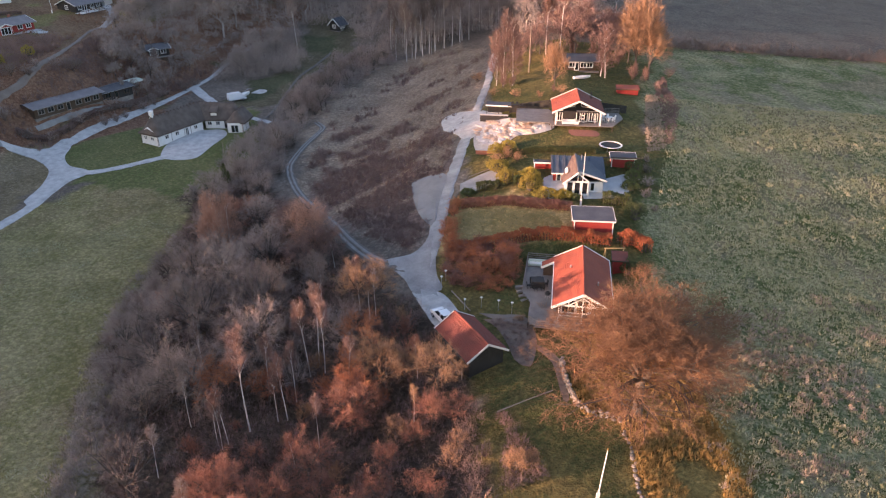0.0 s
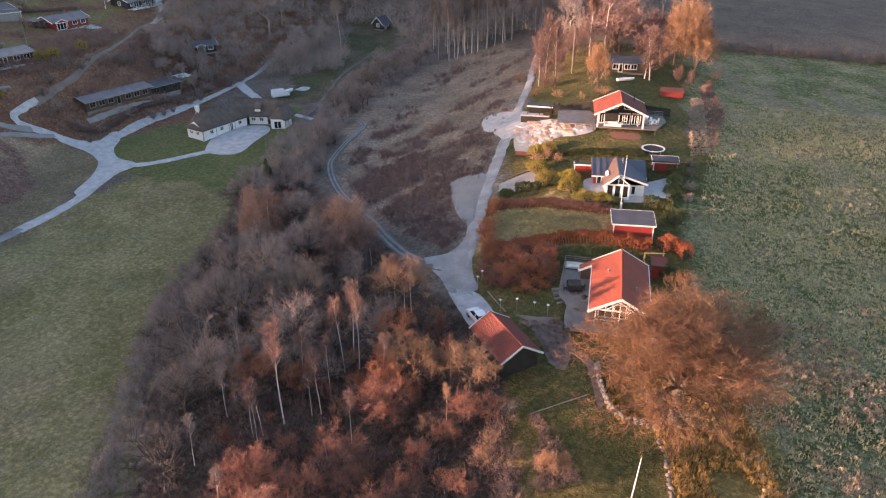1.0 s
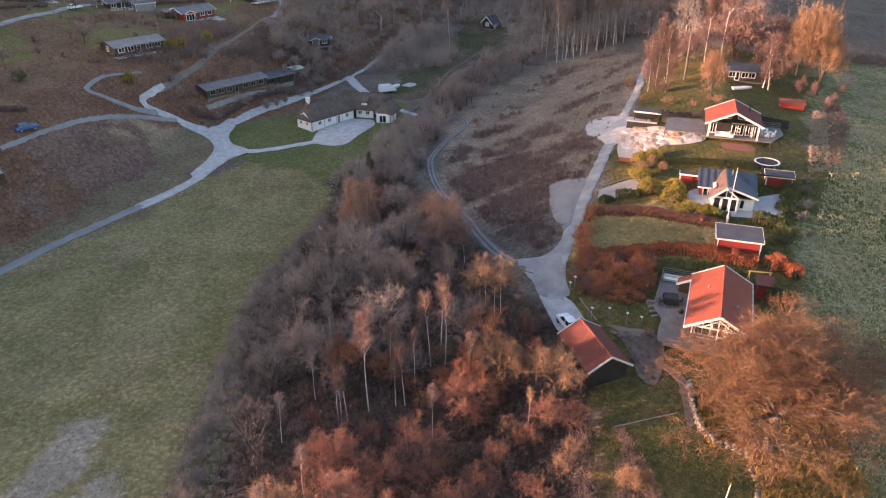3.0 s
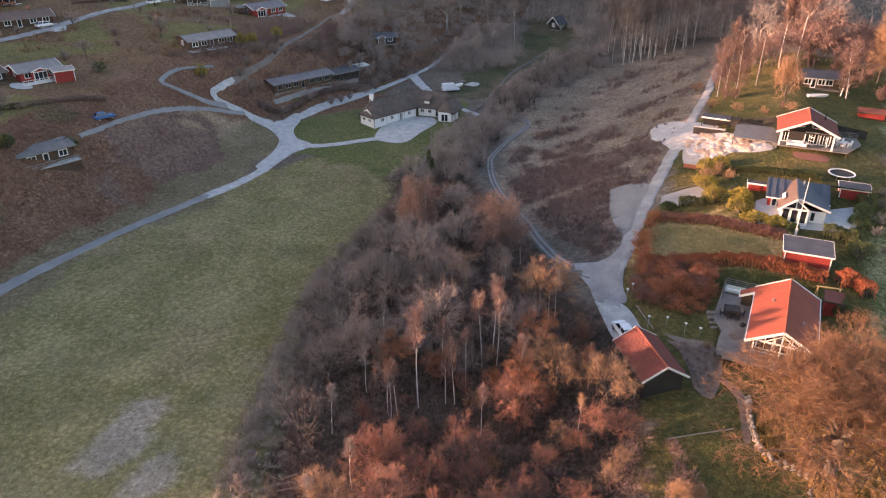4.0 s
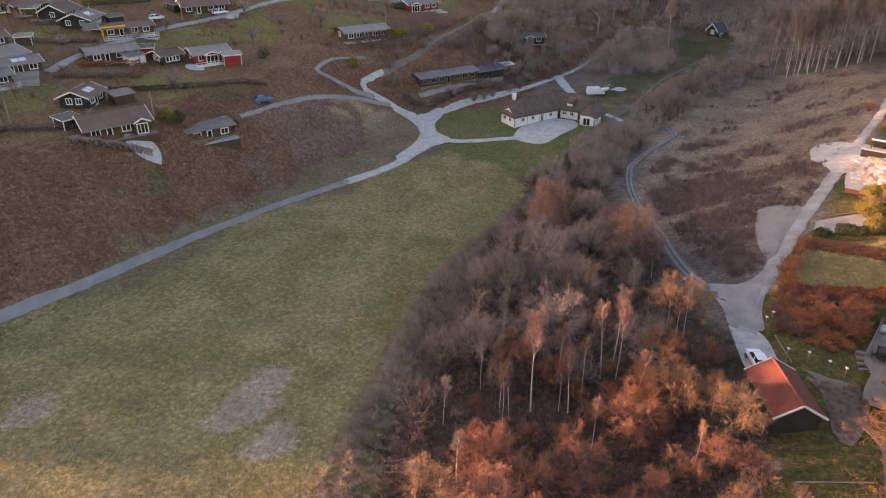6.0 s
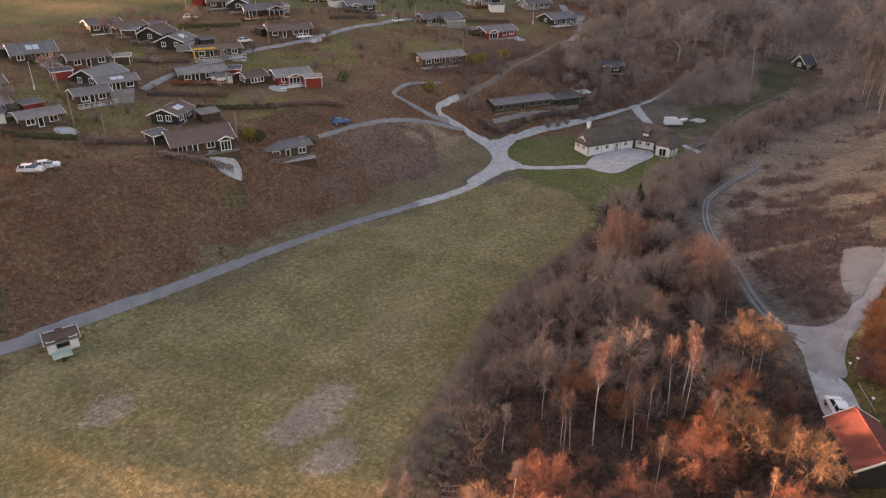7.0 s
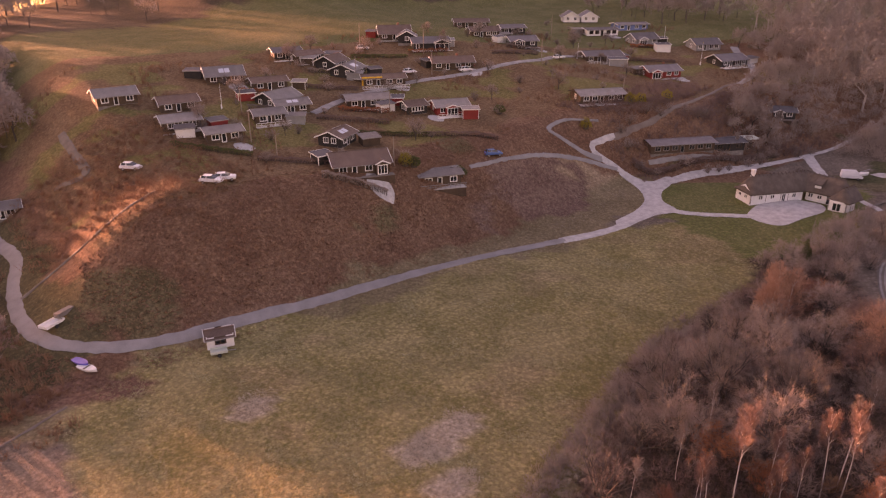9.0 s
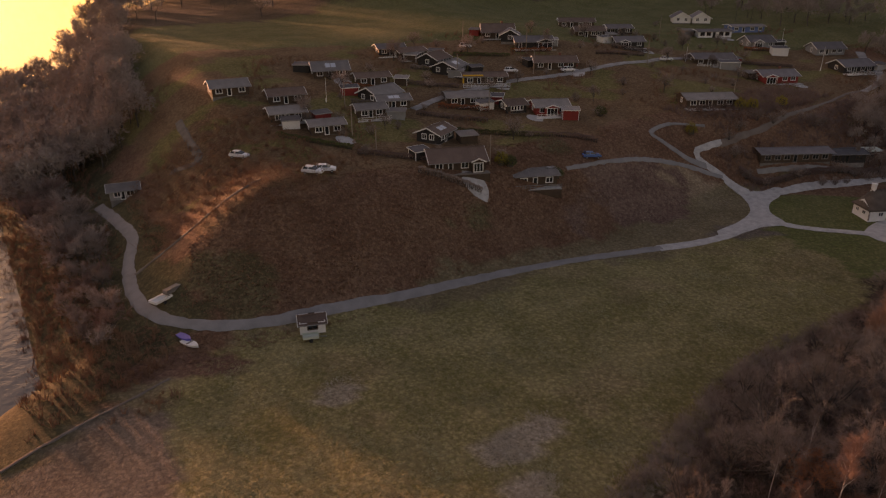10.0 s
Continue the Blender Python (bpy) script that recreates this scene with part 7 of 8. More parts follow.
brick_lining(8.6, 122.0, -6)

cottage(33.4, 172.2, -4, 7.5, 5.2, M_DARKWOOD, M_FELT, "small dark cottage with white windows among birches", group="", front=3, ends=1, eave=2.4, slope=20, deck=1.2)

# thatched farm with two wings round its yard
def thatched_wing(h, x0, y0, x1, y1, wide, eave, ridge, hip0, hip1, name="thatch"):
    """A reed roof with rounded hips over a wing from one end to the other (local)."""
    a, b = Vector((x0, y0, 0)), Vector((x1, y1, 0))
    d = (b - a).normalized()
    n = Vector((d.y, -d.x, 0))
    L = (b - a).length
    rows, cols = 24, 13
    s = Shape()
    idx = {}
    for i in range(rows + 1):
        u = -0.4 + (L + 0.8) * i / rows
        near = min((u + 0.4) / hip0 if hip0 else 9, (L + 0.4 - u) / hip1 if hip1 else 9)
        top = eave + (ridge - eave) * min(1.0, max(0.0, near)) ** 0.75
        for j in range(cols):
            v = -1 + 2 * j / (cols - 1)
            z = eave + (top - eave) * (1 - abs(v) ** 1.15)
            q = a + d * u + n * v * (wide / 2 + 0.35)
            idx[i, j] = len(s.v)
            s.v.append((q.x, q.y, z + 0.1))
    for i in range(rows + 1):
        for j in range(cols):
            x, y, z = s.v[idx[i, j]]
            s.v.append((x, y, z - 0.32))
    m = len(idx)
    for i in range(rows):
        for j in range(cols - 1):
            p = (idx[i, j], idx[i + 1, j], idx[i + 1, j + 1], idx[i, j + 1])
            s.f += [p, tuple(k + m for k in reversed(p))]
    for i in range(rows):
        for j in (0, cols - 1):
            p, q = idx[i, j], idx[i + 1, j]
            s.f.append((p, p + m, q + m, q) if j == 0 else (q, q + m, p + m, p))
    for j in range(cols - 1):
        for i in (0, rows):
            p, q = idx[i, j], idx[i, j + 1]
            s.f.append((q, q + m, p + m, p) if i == 0 else (p, p + m, q + m, q))
    ob = part(name, s, M_THATCH, h)
    ob.data.polygons.foreach_set("use_smooth", [True] * len(ob.data.polygons))
    for k in range(int(L)):
        u = hip0 * 0.7 + (L - 0.7 * (hip0 + hip1)) * k / max(1, int(L) - 1)
        q = a + d * u
        part("ridge_timber", Shape().beam(q - n * 0.55 + Vector((0, 0, ridge - 0.18)), q + n * 0.15 + Vector((0, 0, ridge + 0.32)), 0.08), M_DARKWOOD, h)
        part("ridge_timber", Shape().beam(q + n * 0.55 + Vector((0, 0, ridge - 0.18)), q - n * 0.15 + Vector((0, 0, ridge + 0.32)), 0.08), M_DARKWOOD, h)


def thatched_farm():
    h = thing("farmhouse", -64.9, 158.6, 0, "whitewashed thatched farmhouse with half-timbered gables", "house", "", -3.2)
    w = 5.6
    # long wing, from the south-west gable to the inner corner, then the north wing
    p0, p1, p2 = (-2.3, -5.2), (5.6, 8.8), (15.6, 8.6)
    def frame_wall(a, b, holes, peak=None, timber=True):
        wall(h, a, b, -0.6, 2.35, holes, M_LIME, peak, 0.25)
        for q in holes:
            window(h, a, b, q, M_WHITE, 1, "window" if q[2] > 0.4 else "door")
        if timber:
            A, B = Vector((*a, 0)), Vector((*b, 0))
            L = (B - A).length
            d = (B - A) / L
            n = Vector((d.y, -d.x, 0)) * 0.03
            for k in range(int(L / 1.7) + 1):
                u = 0.08 + (L - 0.16) * k / int(L / 1.7)
                if any(q[0] - 0.1 < u < q[1] + 0.1 for q in holes):
                    continue
                part("timber", Shape().beam(A + d * u + n + Vector((0, 0, 0)), A + d * u + n + Vector((0, 0, 2.35)), 0.06, 0.08), M_DARKWOOD, h)
    def offset(a, b, o):
        A, B = Vector((*a, 0)), Vector((*b, 0))
        d = (B - A).normalized()
        n = Vector((d.y, -d.x, 0)) * o
        return ((A + n).x, (A + n).y), ((B + n).x, (B + n).y)
    r0, r1 = offset(p0, p1, w / 2)        # yard side of the long wing
    l0, l1 = offset(p0, p1, -w / 2)
    frame_wall(r0, (r1[0] - 1.2, r1[1] - 2.3), [(2.0, 3.1, 0.9, 1.9), (5.0, 6.1, 0.9, 1.9), (8.0, 9.0, 0.1, 2.0), (10.6, 11.7, 0.9, 1.9)])
    frame_wall(l0[::1], r0, [(1.0, 2.1, 0.9, 1.8), (3.2, 4.3, 0.9, 1.8)], (w / 2, 4.0))
    frame_wall(l1, l0, [(3, 4.1, 0.9, 1.9), (8, 9.1, 0.9, 1.9)])
    s0, s1 = offset(p1, p2, w / 2)
    t0, t1 = offset(p1, p2, -w / 2)
    frame_wall((s0[0] + 1.5, s0[1]), s1, [(0.6, 1.7, 0.9, 1.9), (2.6, 3.7, 0.9, 1.9), (4.6, 6.2, 0.1, 2.1), (6.9, 7.8, 0.9, 1.9)])
    frame_wall(s1, t1, [(2, 3.2, 0.9, 1.9)], (w / 2, 4.0))
    frame_wall(t1, t0, [(2, 3.1, 0.9, 1.9), (6, 7.1, 0.9, 1.9)])
    thatched_wing(h, *p0, *p1, w, 2.35, 5.9, 1.6, 0.0)
    thatched_wing(h, p1[0] - 2.2, p1[1] - 0.3, *p2, w, 2.35, 5.85, 0.0, 2.2)
    # small wing closing the yard on the east
    q0, q1 = (14.6, 5.8), (16.6, 3.6)
    frame_wall((13.0, 5.6), (13.4, 2.6), [(0.8, 1.9, 0.1, 1.9)], None, False)
    frame_wall((13.4, 2.6), (17.0, 2.9), [(0.8, 2.6, 0.1, 2.0)], None, True)
    frame_wall((17.0, 2.9), (17.6, 6.4), [], None, True)
    thatched_wing(h, 15.2, 3.4, 15.8, 8.6, 4.2, 2.35, 4.9, 1.4, 0.0)
    d = Vector((1, 0, 0))
    part("chimney", Shape().box(-2.0, -1.2, -3.9, -3.1, 5.2, 7.1).box(-2.08, -1.12, -3.98, -3.02, 7.1, 7.25), M_LIME, h, "whitewashed chimney")
    # eyebrow dormer
    part("dormer_roof", Shape().slab((8.6, 5.4, 4.3), (10.4, 5.4, 4.3), (10.4, 7.6, 5.3), (8.6, 7.6, 5.3), 0.25), M_THATCH, h)
    part("dormer_window", Shape().box(8.8, 10.2, 5.75, 5.85, 3.4, 4.25), M_WHITE, h)


thatched_farm()

# the long low house above the farm
def long_house():
    x0, y0, x1, y1 = -96.2, 157.5, -87.4, 173.0
    turn = math.degrees(math.atan2(y1 - y0, x1 - x0))
    L = math.hypot(x1 - x0, y1 - y0)
    cottage((x0 + x1) / 2, (y0 + y1) / 2, turn, L, 6.0, M_DARKWOOD, M_PALEFELT, "long low brown house with a grey sheet roof", eave=2.3, slope=12, front=6, group="", frame=M_DECK, trim=M_DARKWOOD, z=1.7)
    cottage(-85.6, 178.0, turn, 9.0, 5.4, M_BLACK, M_FELT, "low black annexe joined to the long house", eave=2.3, slope=11, front=2, group="", frame=M_DARKWOOD, trim=M_BLACK, z=0.9)
    c = thing("carport", -82.9, 186.6, turn, "open carport with a pale sheet roof", "carport", "", 0.3)
    part("roof", Shape().slab((-2.4, -1.8, 2.7), (2.4, -1.8, 2.7), (2.4, 1.8, 2.95), (-2.4, 1.8, 2.95), 0.10), M_PALEROOF, c)
    for u in (-2.2, 2.2):
        for v in (-1.6, 1.6):
            part("post", Shape().box(u - 0.07, u + 0.07, v - 0.07, v + 0.07, -0.6, 2.7), M_DARKWOOD, c)
    part("back_wall", Shape().box(-2.3, 2.3, 1.5, 1.6, 0, 2.5), M_BLACK, c)


M_PALEROOF = surface("pale_green_sheet", (0.52, 0.58, 0.50), (0.44, 0.50, 0.44), 0.8, 0.5, 0.2)
long_house()
cottage(-37.6, 258.5, 62, 4.6, 4.0, M_BLACK, M_FELT, "small dark cottage at the edge of the forest", group="", front=2, ends=2, eave=2.2, slope=44)
cottage(-86.5, 213.0, 38, 7.0, 5.0, M_BLACK, M_FELT, "small black cottage with a white gable on the hillside", group="", front=2, ends=1, porch=(-1.5, 2.6, 1.2), deck=1.6)

# ---------------------------------------------------------------- the cottages on the western hill
def village():
    dark, brown, red, grey, white = M_BLACK, M_DARKWOOD, M_RED, M_GREY, M_WHITE
    felt, sheet, rust, tile = M_PALEFELT, M_ETERNIT, M_BROWNROOF, M_TILE_OLD
    cottage(-117, 81.4, 68, 11.5, 7.7, brown, rust, "brown timber cottage with white windows and a porch gable", front=3, porch=(3.9, 2.6, 1.3), eave=2.3, slope=24, deck=1.8, deck_material=M_DECK)
    cottage(-110.2, 97.4, 65, 9, 6.5, brown, sheet, "low brown cottage with a grey sheet roof", front=2, slope=10, eave=2.4, trim=M_GREY, deck=2.0, rail=True)
    cottage(-131, 85.8, 118, 7, 5.8, dark, rust, "dark cottage with white gable trim and roof window", front=2, ends=2, slope=22, skylight=True)
    cottage(-140.5, 116, 75, 5.2, 5.8, dark, rust, "small dark cottage wing with white-framed windows", front=3, ends=2, slope=16, door=False)
    cottage(-135.4, 124, 65, 8.6, 7, red, sheet, "red cottage with white trim and a gabled porch", front=2, porch=(-0.5, 3.4, 1.4), slope=18, deck=3.0, rail=True, deck_material=M_WHITE)
    flat_shed(-127.8, 124.4, 52, 4.0, 3.2, 2.3, 2.5, M_RED, M_ETERNIT, "small red and white shed beside a deck", "village sheds")
    cottage(-152, 109.4, 65, 11, 7.7, brown, sheet, "brown cottage with a pale grey roof", front=3, slope=12, deck=2.6, trim=M_GREY)
    cottage(-173.6, 118.8, 121, 8.4, 7.4, dark, sheet, "dark cottage with white gables and bright roof windows", front=2, ends=2, slope=22, skylight=True, deck=2.2, deck_material=M_WHITE)
    cottage(-181.6, 118.6, 116, 8, 6.5, dark, rust, "dark cottage with a white-edged gable", front=2, ends=1, slope=26, deck=2.0, deck_material=M_WHITE)
    y = cottage(-163.6, 123.8, 61, 12, 7.7, brown, rust, "brown cottage with a yellow front screen", front=3, slope=10, deck=3.4, rail=True, deck_material=M_PAVING)
    s = Shape().box(-6.4, -5.9, -3.75, -3.45, 0, 2.5).box(-1.1, -0.6, -3.75, -3.45, 0, 2.5).box(-6.4, -0.6, -3.75, -3.45, 2.0, 2.75)
    part("front_screen", s, M_YELLOW, y, "yellow painted front screen")
    cottage(-191.6, 115.6, 86, 9, 7, brown, rust, "brown cottage with a pale deck", front=2, slope=14, deck=3.0, deck_material=M_PAVING)
    cottage(-197.2, 112, 75, 8.4, 7, dark, felt, "dark cottage with a white deck at the field", front=2, slope=15, deck=3.0, deck_material=M_WHITE)
    cottage(-195.8, 153.6, 58, 10.5, 8.1, brown, rust, "brown cottage with a steep dark roof", front=2, slope=28, deck=2.2, chimney=True, deck_material=M_PAVING)
    cottage(-180.6, 156.4, 61, 12, 7.4, dark, felt, "dark cottage with two white-trimmed gables", front=1, slope=20, porch=(3.2, 5.2, 1.6), deck=3.0, deck_material=M_WHITE)
    cottage(-187.6, 152.6, 141, 6.4, 5.8, dark, felt, "dark wing with a white-trimmed gable", front=1, ends=1, slope=28)
    cottage(-162.4, 149.6, 59, 12.5, 7, brown, rust, "long brown cottage with a dark red-brown roof", front=3, slope=20, chimney=True)
    cottage(-184.4, 185.4, 58, 10, 7, brown, rust, "brown cottage behind hedges", front=3, slope=18)
    cottage(-170, 189.6, 63, 9.6, 7, dark, felt, "dark cottage with white windows and a curved deck", front=2, slope=20, porch=(-2.4, 3.2, 1.2), deck=2.0)
    cottage(-205, 199, 53, 13, 7, brown, rust, "long brown cottage at the field edge", front=3, slope=16)
    cottage(-190, 206, 61, 9, 7, dark, felt, "dark cottage with a low felt roof", front=2, slope=15)
    cottage(-147.6, 205.6, 59, 13, 8.1, brown, felt, "broad brown cottage with a long pale terrace", front=3, slope=16, deck=3.2, rail=True, deck_material=M_PAVING)
    flat_shed(-139.6, 204.4, 50, 6.0, 3.6, 2.2, 2.5, M_GREY, M_FELT, "grey annexe with a flat felt roof", "village sheds")
    cottage(-172.6, 238.4, 61, 13, 7, white, felt, "low white cottage with a dark felt roof", front=4, slope=8, group="village cottages", frame=M_DARKWOOD)
    cottage(-171.4, 257, 61, 13, 7, M_BLUE, felt, "blue painted cottage with a low roof", front=3, slope=8)
    cottage(-200.4, 255, 136, 9, 7, white, felt, "white gabled cottage with a dark roof", front=2, ends=2, slope=30)
    cottage(-194.6, 260, 136, 9, 7, white, felt, "white gabled cottage with a dark roof", front=2, ends=2, slope=30)
    cottage(-154, 240, 68, 9.6, 7.4, grey, felt, "grey cottage with white-edged gables", front=2, ends=2, slope=26, porch=(-2.6, 3.6, 1.4))
    flat_shed(-142.8, 236.6, 48, 5.0, 4.0, 2.3, 2.6, M_WHITE, M_FELT, "small white annexe with a dark roof", "village sheds")
    cottage(-125.4, 207.6, 65, 11.5, 7.4, red, felt, "red cottage with a white porch gable", front=3, porch=(-4.0, 3.6, 1.4), slope=20, deck=2.2, chimney=True)
    cottage(-135.4, 252.4, 61, 10, 7.4, grey, felt, "grey cottage with a dark roof", front=3, slope=24)
    cottage(-119.4, 240.6, 69, 11, 7.7, dark, felt, "black cottage with a white terrace", front=3, slope=22, deck=3.0, rail=True, deck_material=M_WHITE)
    cottage(-114.8, 160.4, 61, 13, 7.2, brown, sheet, "brown cottage with a grey roof and a curved deck", front=4, slope=14, deck=2.6, trim=M_DARKWOOD)
    cottage(-161.6, 88.6, 106, 9, 7.2, dark, sheet, "dark cottage with a white-edged gable and a deck", front=2, ends=2, slope=24, deck=2.4)
    cottage(-155.8, 88.8, 73, 8, 6.5, brown, sheet, "grey-roofed cottage with roof windows", front=2, slope=15, skylight=True)
    cottage(-152.4, 80.4, 75, 7, 5.8, brown, sheet, "small brown cottage with a cluttered deck", front=2, slope=16, deck=3.0, rail=True)
    cottage(-182.8, 84.4, 73, 9.6, 7.4, brown, sheet, "grey-roofed cottage at the field edge", front=2, slope=26, skylight=True)
    cottage(-174, 92.8, 75, 9, 6.5, brown, rust, "brown cottage with a pale-edged roof", front=2, slope=14, deck=2.0)
    cottage(-146.2, 65.6, 77, 7.6, 6.5, brown, sheet, "small cottage with a pale grey roof", front=2, slope=12)
    cottage(-168, 65, 79, 8.6, 6.5, brown, rust, "brown cottage on the coastal slope", front=2, slope=18)
    cottage(-157, 60.6, 79, 8, 6.5, brown, sheet, "grey-roofed cottage on the coastal slope", front=2, slope=16, deck=2.0)
    cottage(-163.8, 23.6, 80, 6, 4.4, M_GREY, sheet, "small grey cottage at the end of the road", group="", front=2, slope=22)
    cottage(-178, 54, 83, 9, 7, brown, sheet, "brown cottage near the shore", front=2, slope=20)


village()


def hut():
    h = cottage(-92.6, 37, 70, 4.0, 3.2, M_LIME, M_BROWNROOF, "small white hut with a brown roof beside the road", front=1, ends=1, slope=24, eave=1.75, group="", over=0.3, door=False, name="hut", lift=0.1, frame=M_DARKWOOD)


hut()
for x, y, a, label in ((-118.6, 112.4, 50, "trimmed hedge between cottage gardens"), (-128.0, 100.0, 52, "trimmed hedge between cottage gardens"), (-142.0, 98.0, 50, "trimmed hedge between cottage gardens"), (-166.0, 106.0, 55, "trimmed hedge between cottage gardens"), (-160.0, 176.0, 75, "trimmed hedge beside the village road"), (-181.0, 136.0, 60, "trimmed hedge between cottage gardens"), (-124.0, 72.0, 45, "trimmed hedge above the bracken slope"), (-140.0, 60.0, 40, "trimmed hedge above the bracken slope"), (-137.0, 220.0, 50, "trimmed hedge between cottage gardens")):
    c, s = math.cos(radians(a)) * 9, math.sin(radians(a)) * 9
    hedge([(x - c, y - s), (x, y), (x + c, y + s)], 1.0, 0.9, M_BRAMBLE if a % 4 else M_EVERGREEN, label, per_m=120, size=0.24)
for x, y, h in ((-112.8, 90.6, 2.6), (-112.0, 92.4, 2.2), (-107.8, 146.6, 2.6), (-106.4, 163.4, 3.0), (-104.6, 165.6, 2.8), (-107.6, 101.8, 2.2), (-124.8, 132, 2.4), (-103.0, 176, 3)):
    bush(x, y, 1.5, 1.4, h, M_GOLDHEDGE if h > 2.5 else M_EVERGREEN, "olive-green evergreen bush beside a drive", group="village bushes", count=700, size=0.26)


# sheds, yards and hedges between the cottages
yard_rnd = random.Random(17)
HOMES = [(-117, 81), (-131, 86), (-140, 116), (-152, 109), (-164, 124), (-174, 119), (-182, 119), (-192, 116), (-196, 154), (-181, 156), (-162, 150), (-184, 185), (-170, 190), (-148, 206), (-173, 238), (-154, 240), (-125, 208), (-119, 241), (-162, 89), (-152, 80), (-183, 84), (-174, 93), (-146, 66), (-157, 61)]
SHED_KINDS = [(M_BLACK, M_FELT, "small black garden shed beside a cottage"), (M_DARKWOOD, M_ETERNIT, "small brown garden shed with a grey roof"), (M_WHITE, M_FELT, "small white annexe beside a cottage"), (M_RED, M_FELT, "small red garden shed beside a cottage"), (M_GREY, M_ETERNIT, "grey carport shed beside a cottage")]
for k, (x, y) in enumerate(HOMES):
    a = yard_rnd.uniform(0, 6.28)
    w, r, label = SHED_KINDS[k % 5]
    side = 1 if k % 2 else -1
    sx, sy = x + side * 7.6 * math.cos(0.9), y + side * 7.6 * math.sin(0.9) + yard_rnd.uniform(-1, 1)
    flat_shed(sx, sy, 50 + yard_rnd.uniform(-15, 40), yard_rnd.uniform(3.0, 4.6), yard_rnd.uniform(2.4, 3.2), 2.0, 2.3, w, r, label, "village sheds", z=ground_z(sx, sy) - 0.2, trim=M_WHITE if k % 3 == 0 else M_GREY)
    if k % 2 == 0:
        bx, by = x - side * 5.5 * math.cos(0.9) + 4.0, y - side * 5.5 * math.sin(0.9) - 3.5
        r = yard_rnd.uniform(1.8, 2.8)
        apron("cottage_yard", [(bx + r * 1.5 * math.cos(q) * yard_rnd.uniform(0.8, 1.1), by + r * math.sin(q) * yard_rnd.uniform(0.8, 1.1)) for q in (0, 0.9, 1.8, 2.7, 3.6, 4.5, 5.4)], M_PAVING if k % 4 else M_GRAVEL, "pale paved yard beside a cottage", 0.22, "yard")
    if k % 3 == 0:
        hx, hy = x + 7 * math.sin(0.9), y - 7 * math.cos(0.9)
        c, s_ = 6.5 * math.cos(0.95), 6.5 * math.sin(0.95)
        hedge([(hx - c, hy - s_), (hx, hy), (hx + c, hy + s_)], 1.0, 1.1, M_BEECH if k % 2 else M_TWIG, "bare clipped hedge round a cottage garden", per_m=130, size=0.24)
# ---------------------------------------------------------------- smaller things
def flagpole(x, y, tall, label="white flagpole with a gilded knob", wood=False, group="flagpoles", lean=0.0):
    p = thing("flagpole" if not wood else "utility_pole", x, y, 0, label, "pole", group)
    m = M_POLEWOOD if wood else M_WHITE
    part("shaft", Shape().round((0, 0, -0.4), (lean, 0, tall), 0.075 if not wood else 0.13, 0.04 if not wood else 0.10, 10), m, p)
    if not wood:
        part("base", Shape().box(-0.16, 0.16, -0.22, -0.11, -0.3, 1.0), M_WHITE, p)
        part("knob", Shape().round((lean, 0, tall), (lean, 0, tall + 0.18), 0.10, 0.05, 8), M_BRASS, p)
    return p


M_POLEWOOD = surface("weathered_pole_wood", (0.24, 0.19, 0.15), (0.33, 0.27, 0.22), 1.0, 0.9, 0.3)
M_BRASS = surface("gilded_brass", (0.6, 0.42, 0.12), (0.5, 0.35, 0.1), 2.0, 0.3, 0.0, metal=1.0)
flagpole(22.0, 102.3, 8.6)
flagpole(21.1, 172.3, 11.0, "grey wooden utility pole beside the birches", True, "utility poles")
flagpole(14.1, 46.0, 6.0, "white flagpole on the lawn", lean=0.35)
for x, y, h in ((-113.4, 88.1, 6.3), (-140.8, 69.7, 6.7), (-142.7, 110.0, 5.4), (-149.3, 176.7, 7.3), (-180.8, 219.0, 7.4), (-115.2, 173.0, 4.2), (-157.6, 76.4, 6.4), (-191.1, 135.9, 8.1), (-130.2, 70.0, 4.6), (-176.0, 150.0, 7.5), (-168.5, 118, 6.5), (-160.5, 140.0, 7.0)):
    flagpole(x, y, h, "grey wooden pole among the cottages", True, "village poles")
for x, y, h in ((-150.3, 196.6, 5.2), (-124.1, 231.4, 7.4), (-163, 74, 6.0), (-148, 246, 6.5)):
    flagpole(x, y, h, "white flagpole in a cottage garden", group="village flagpoles")


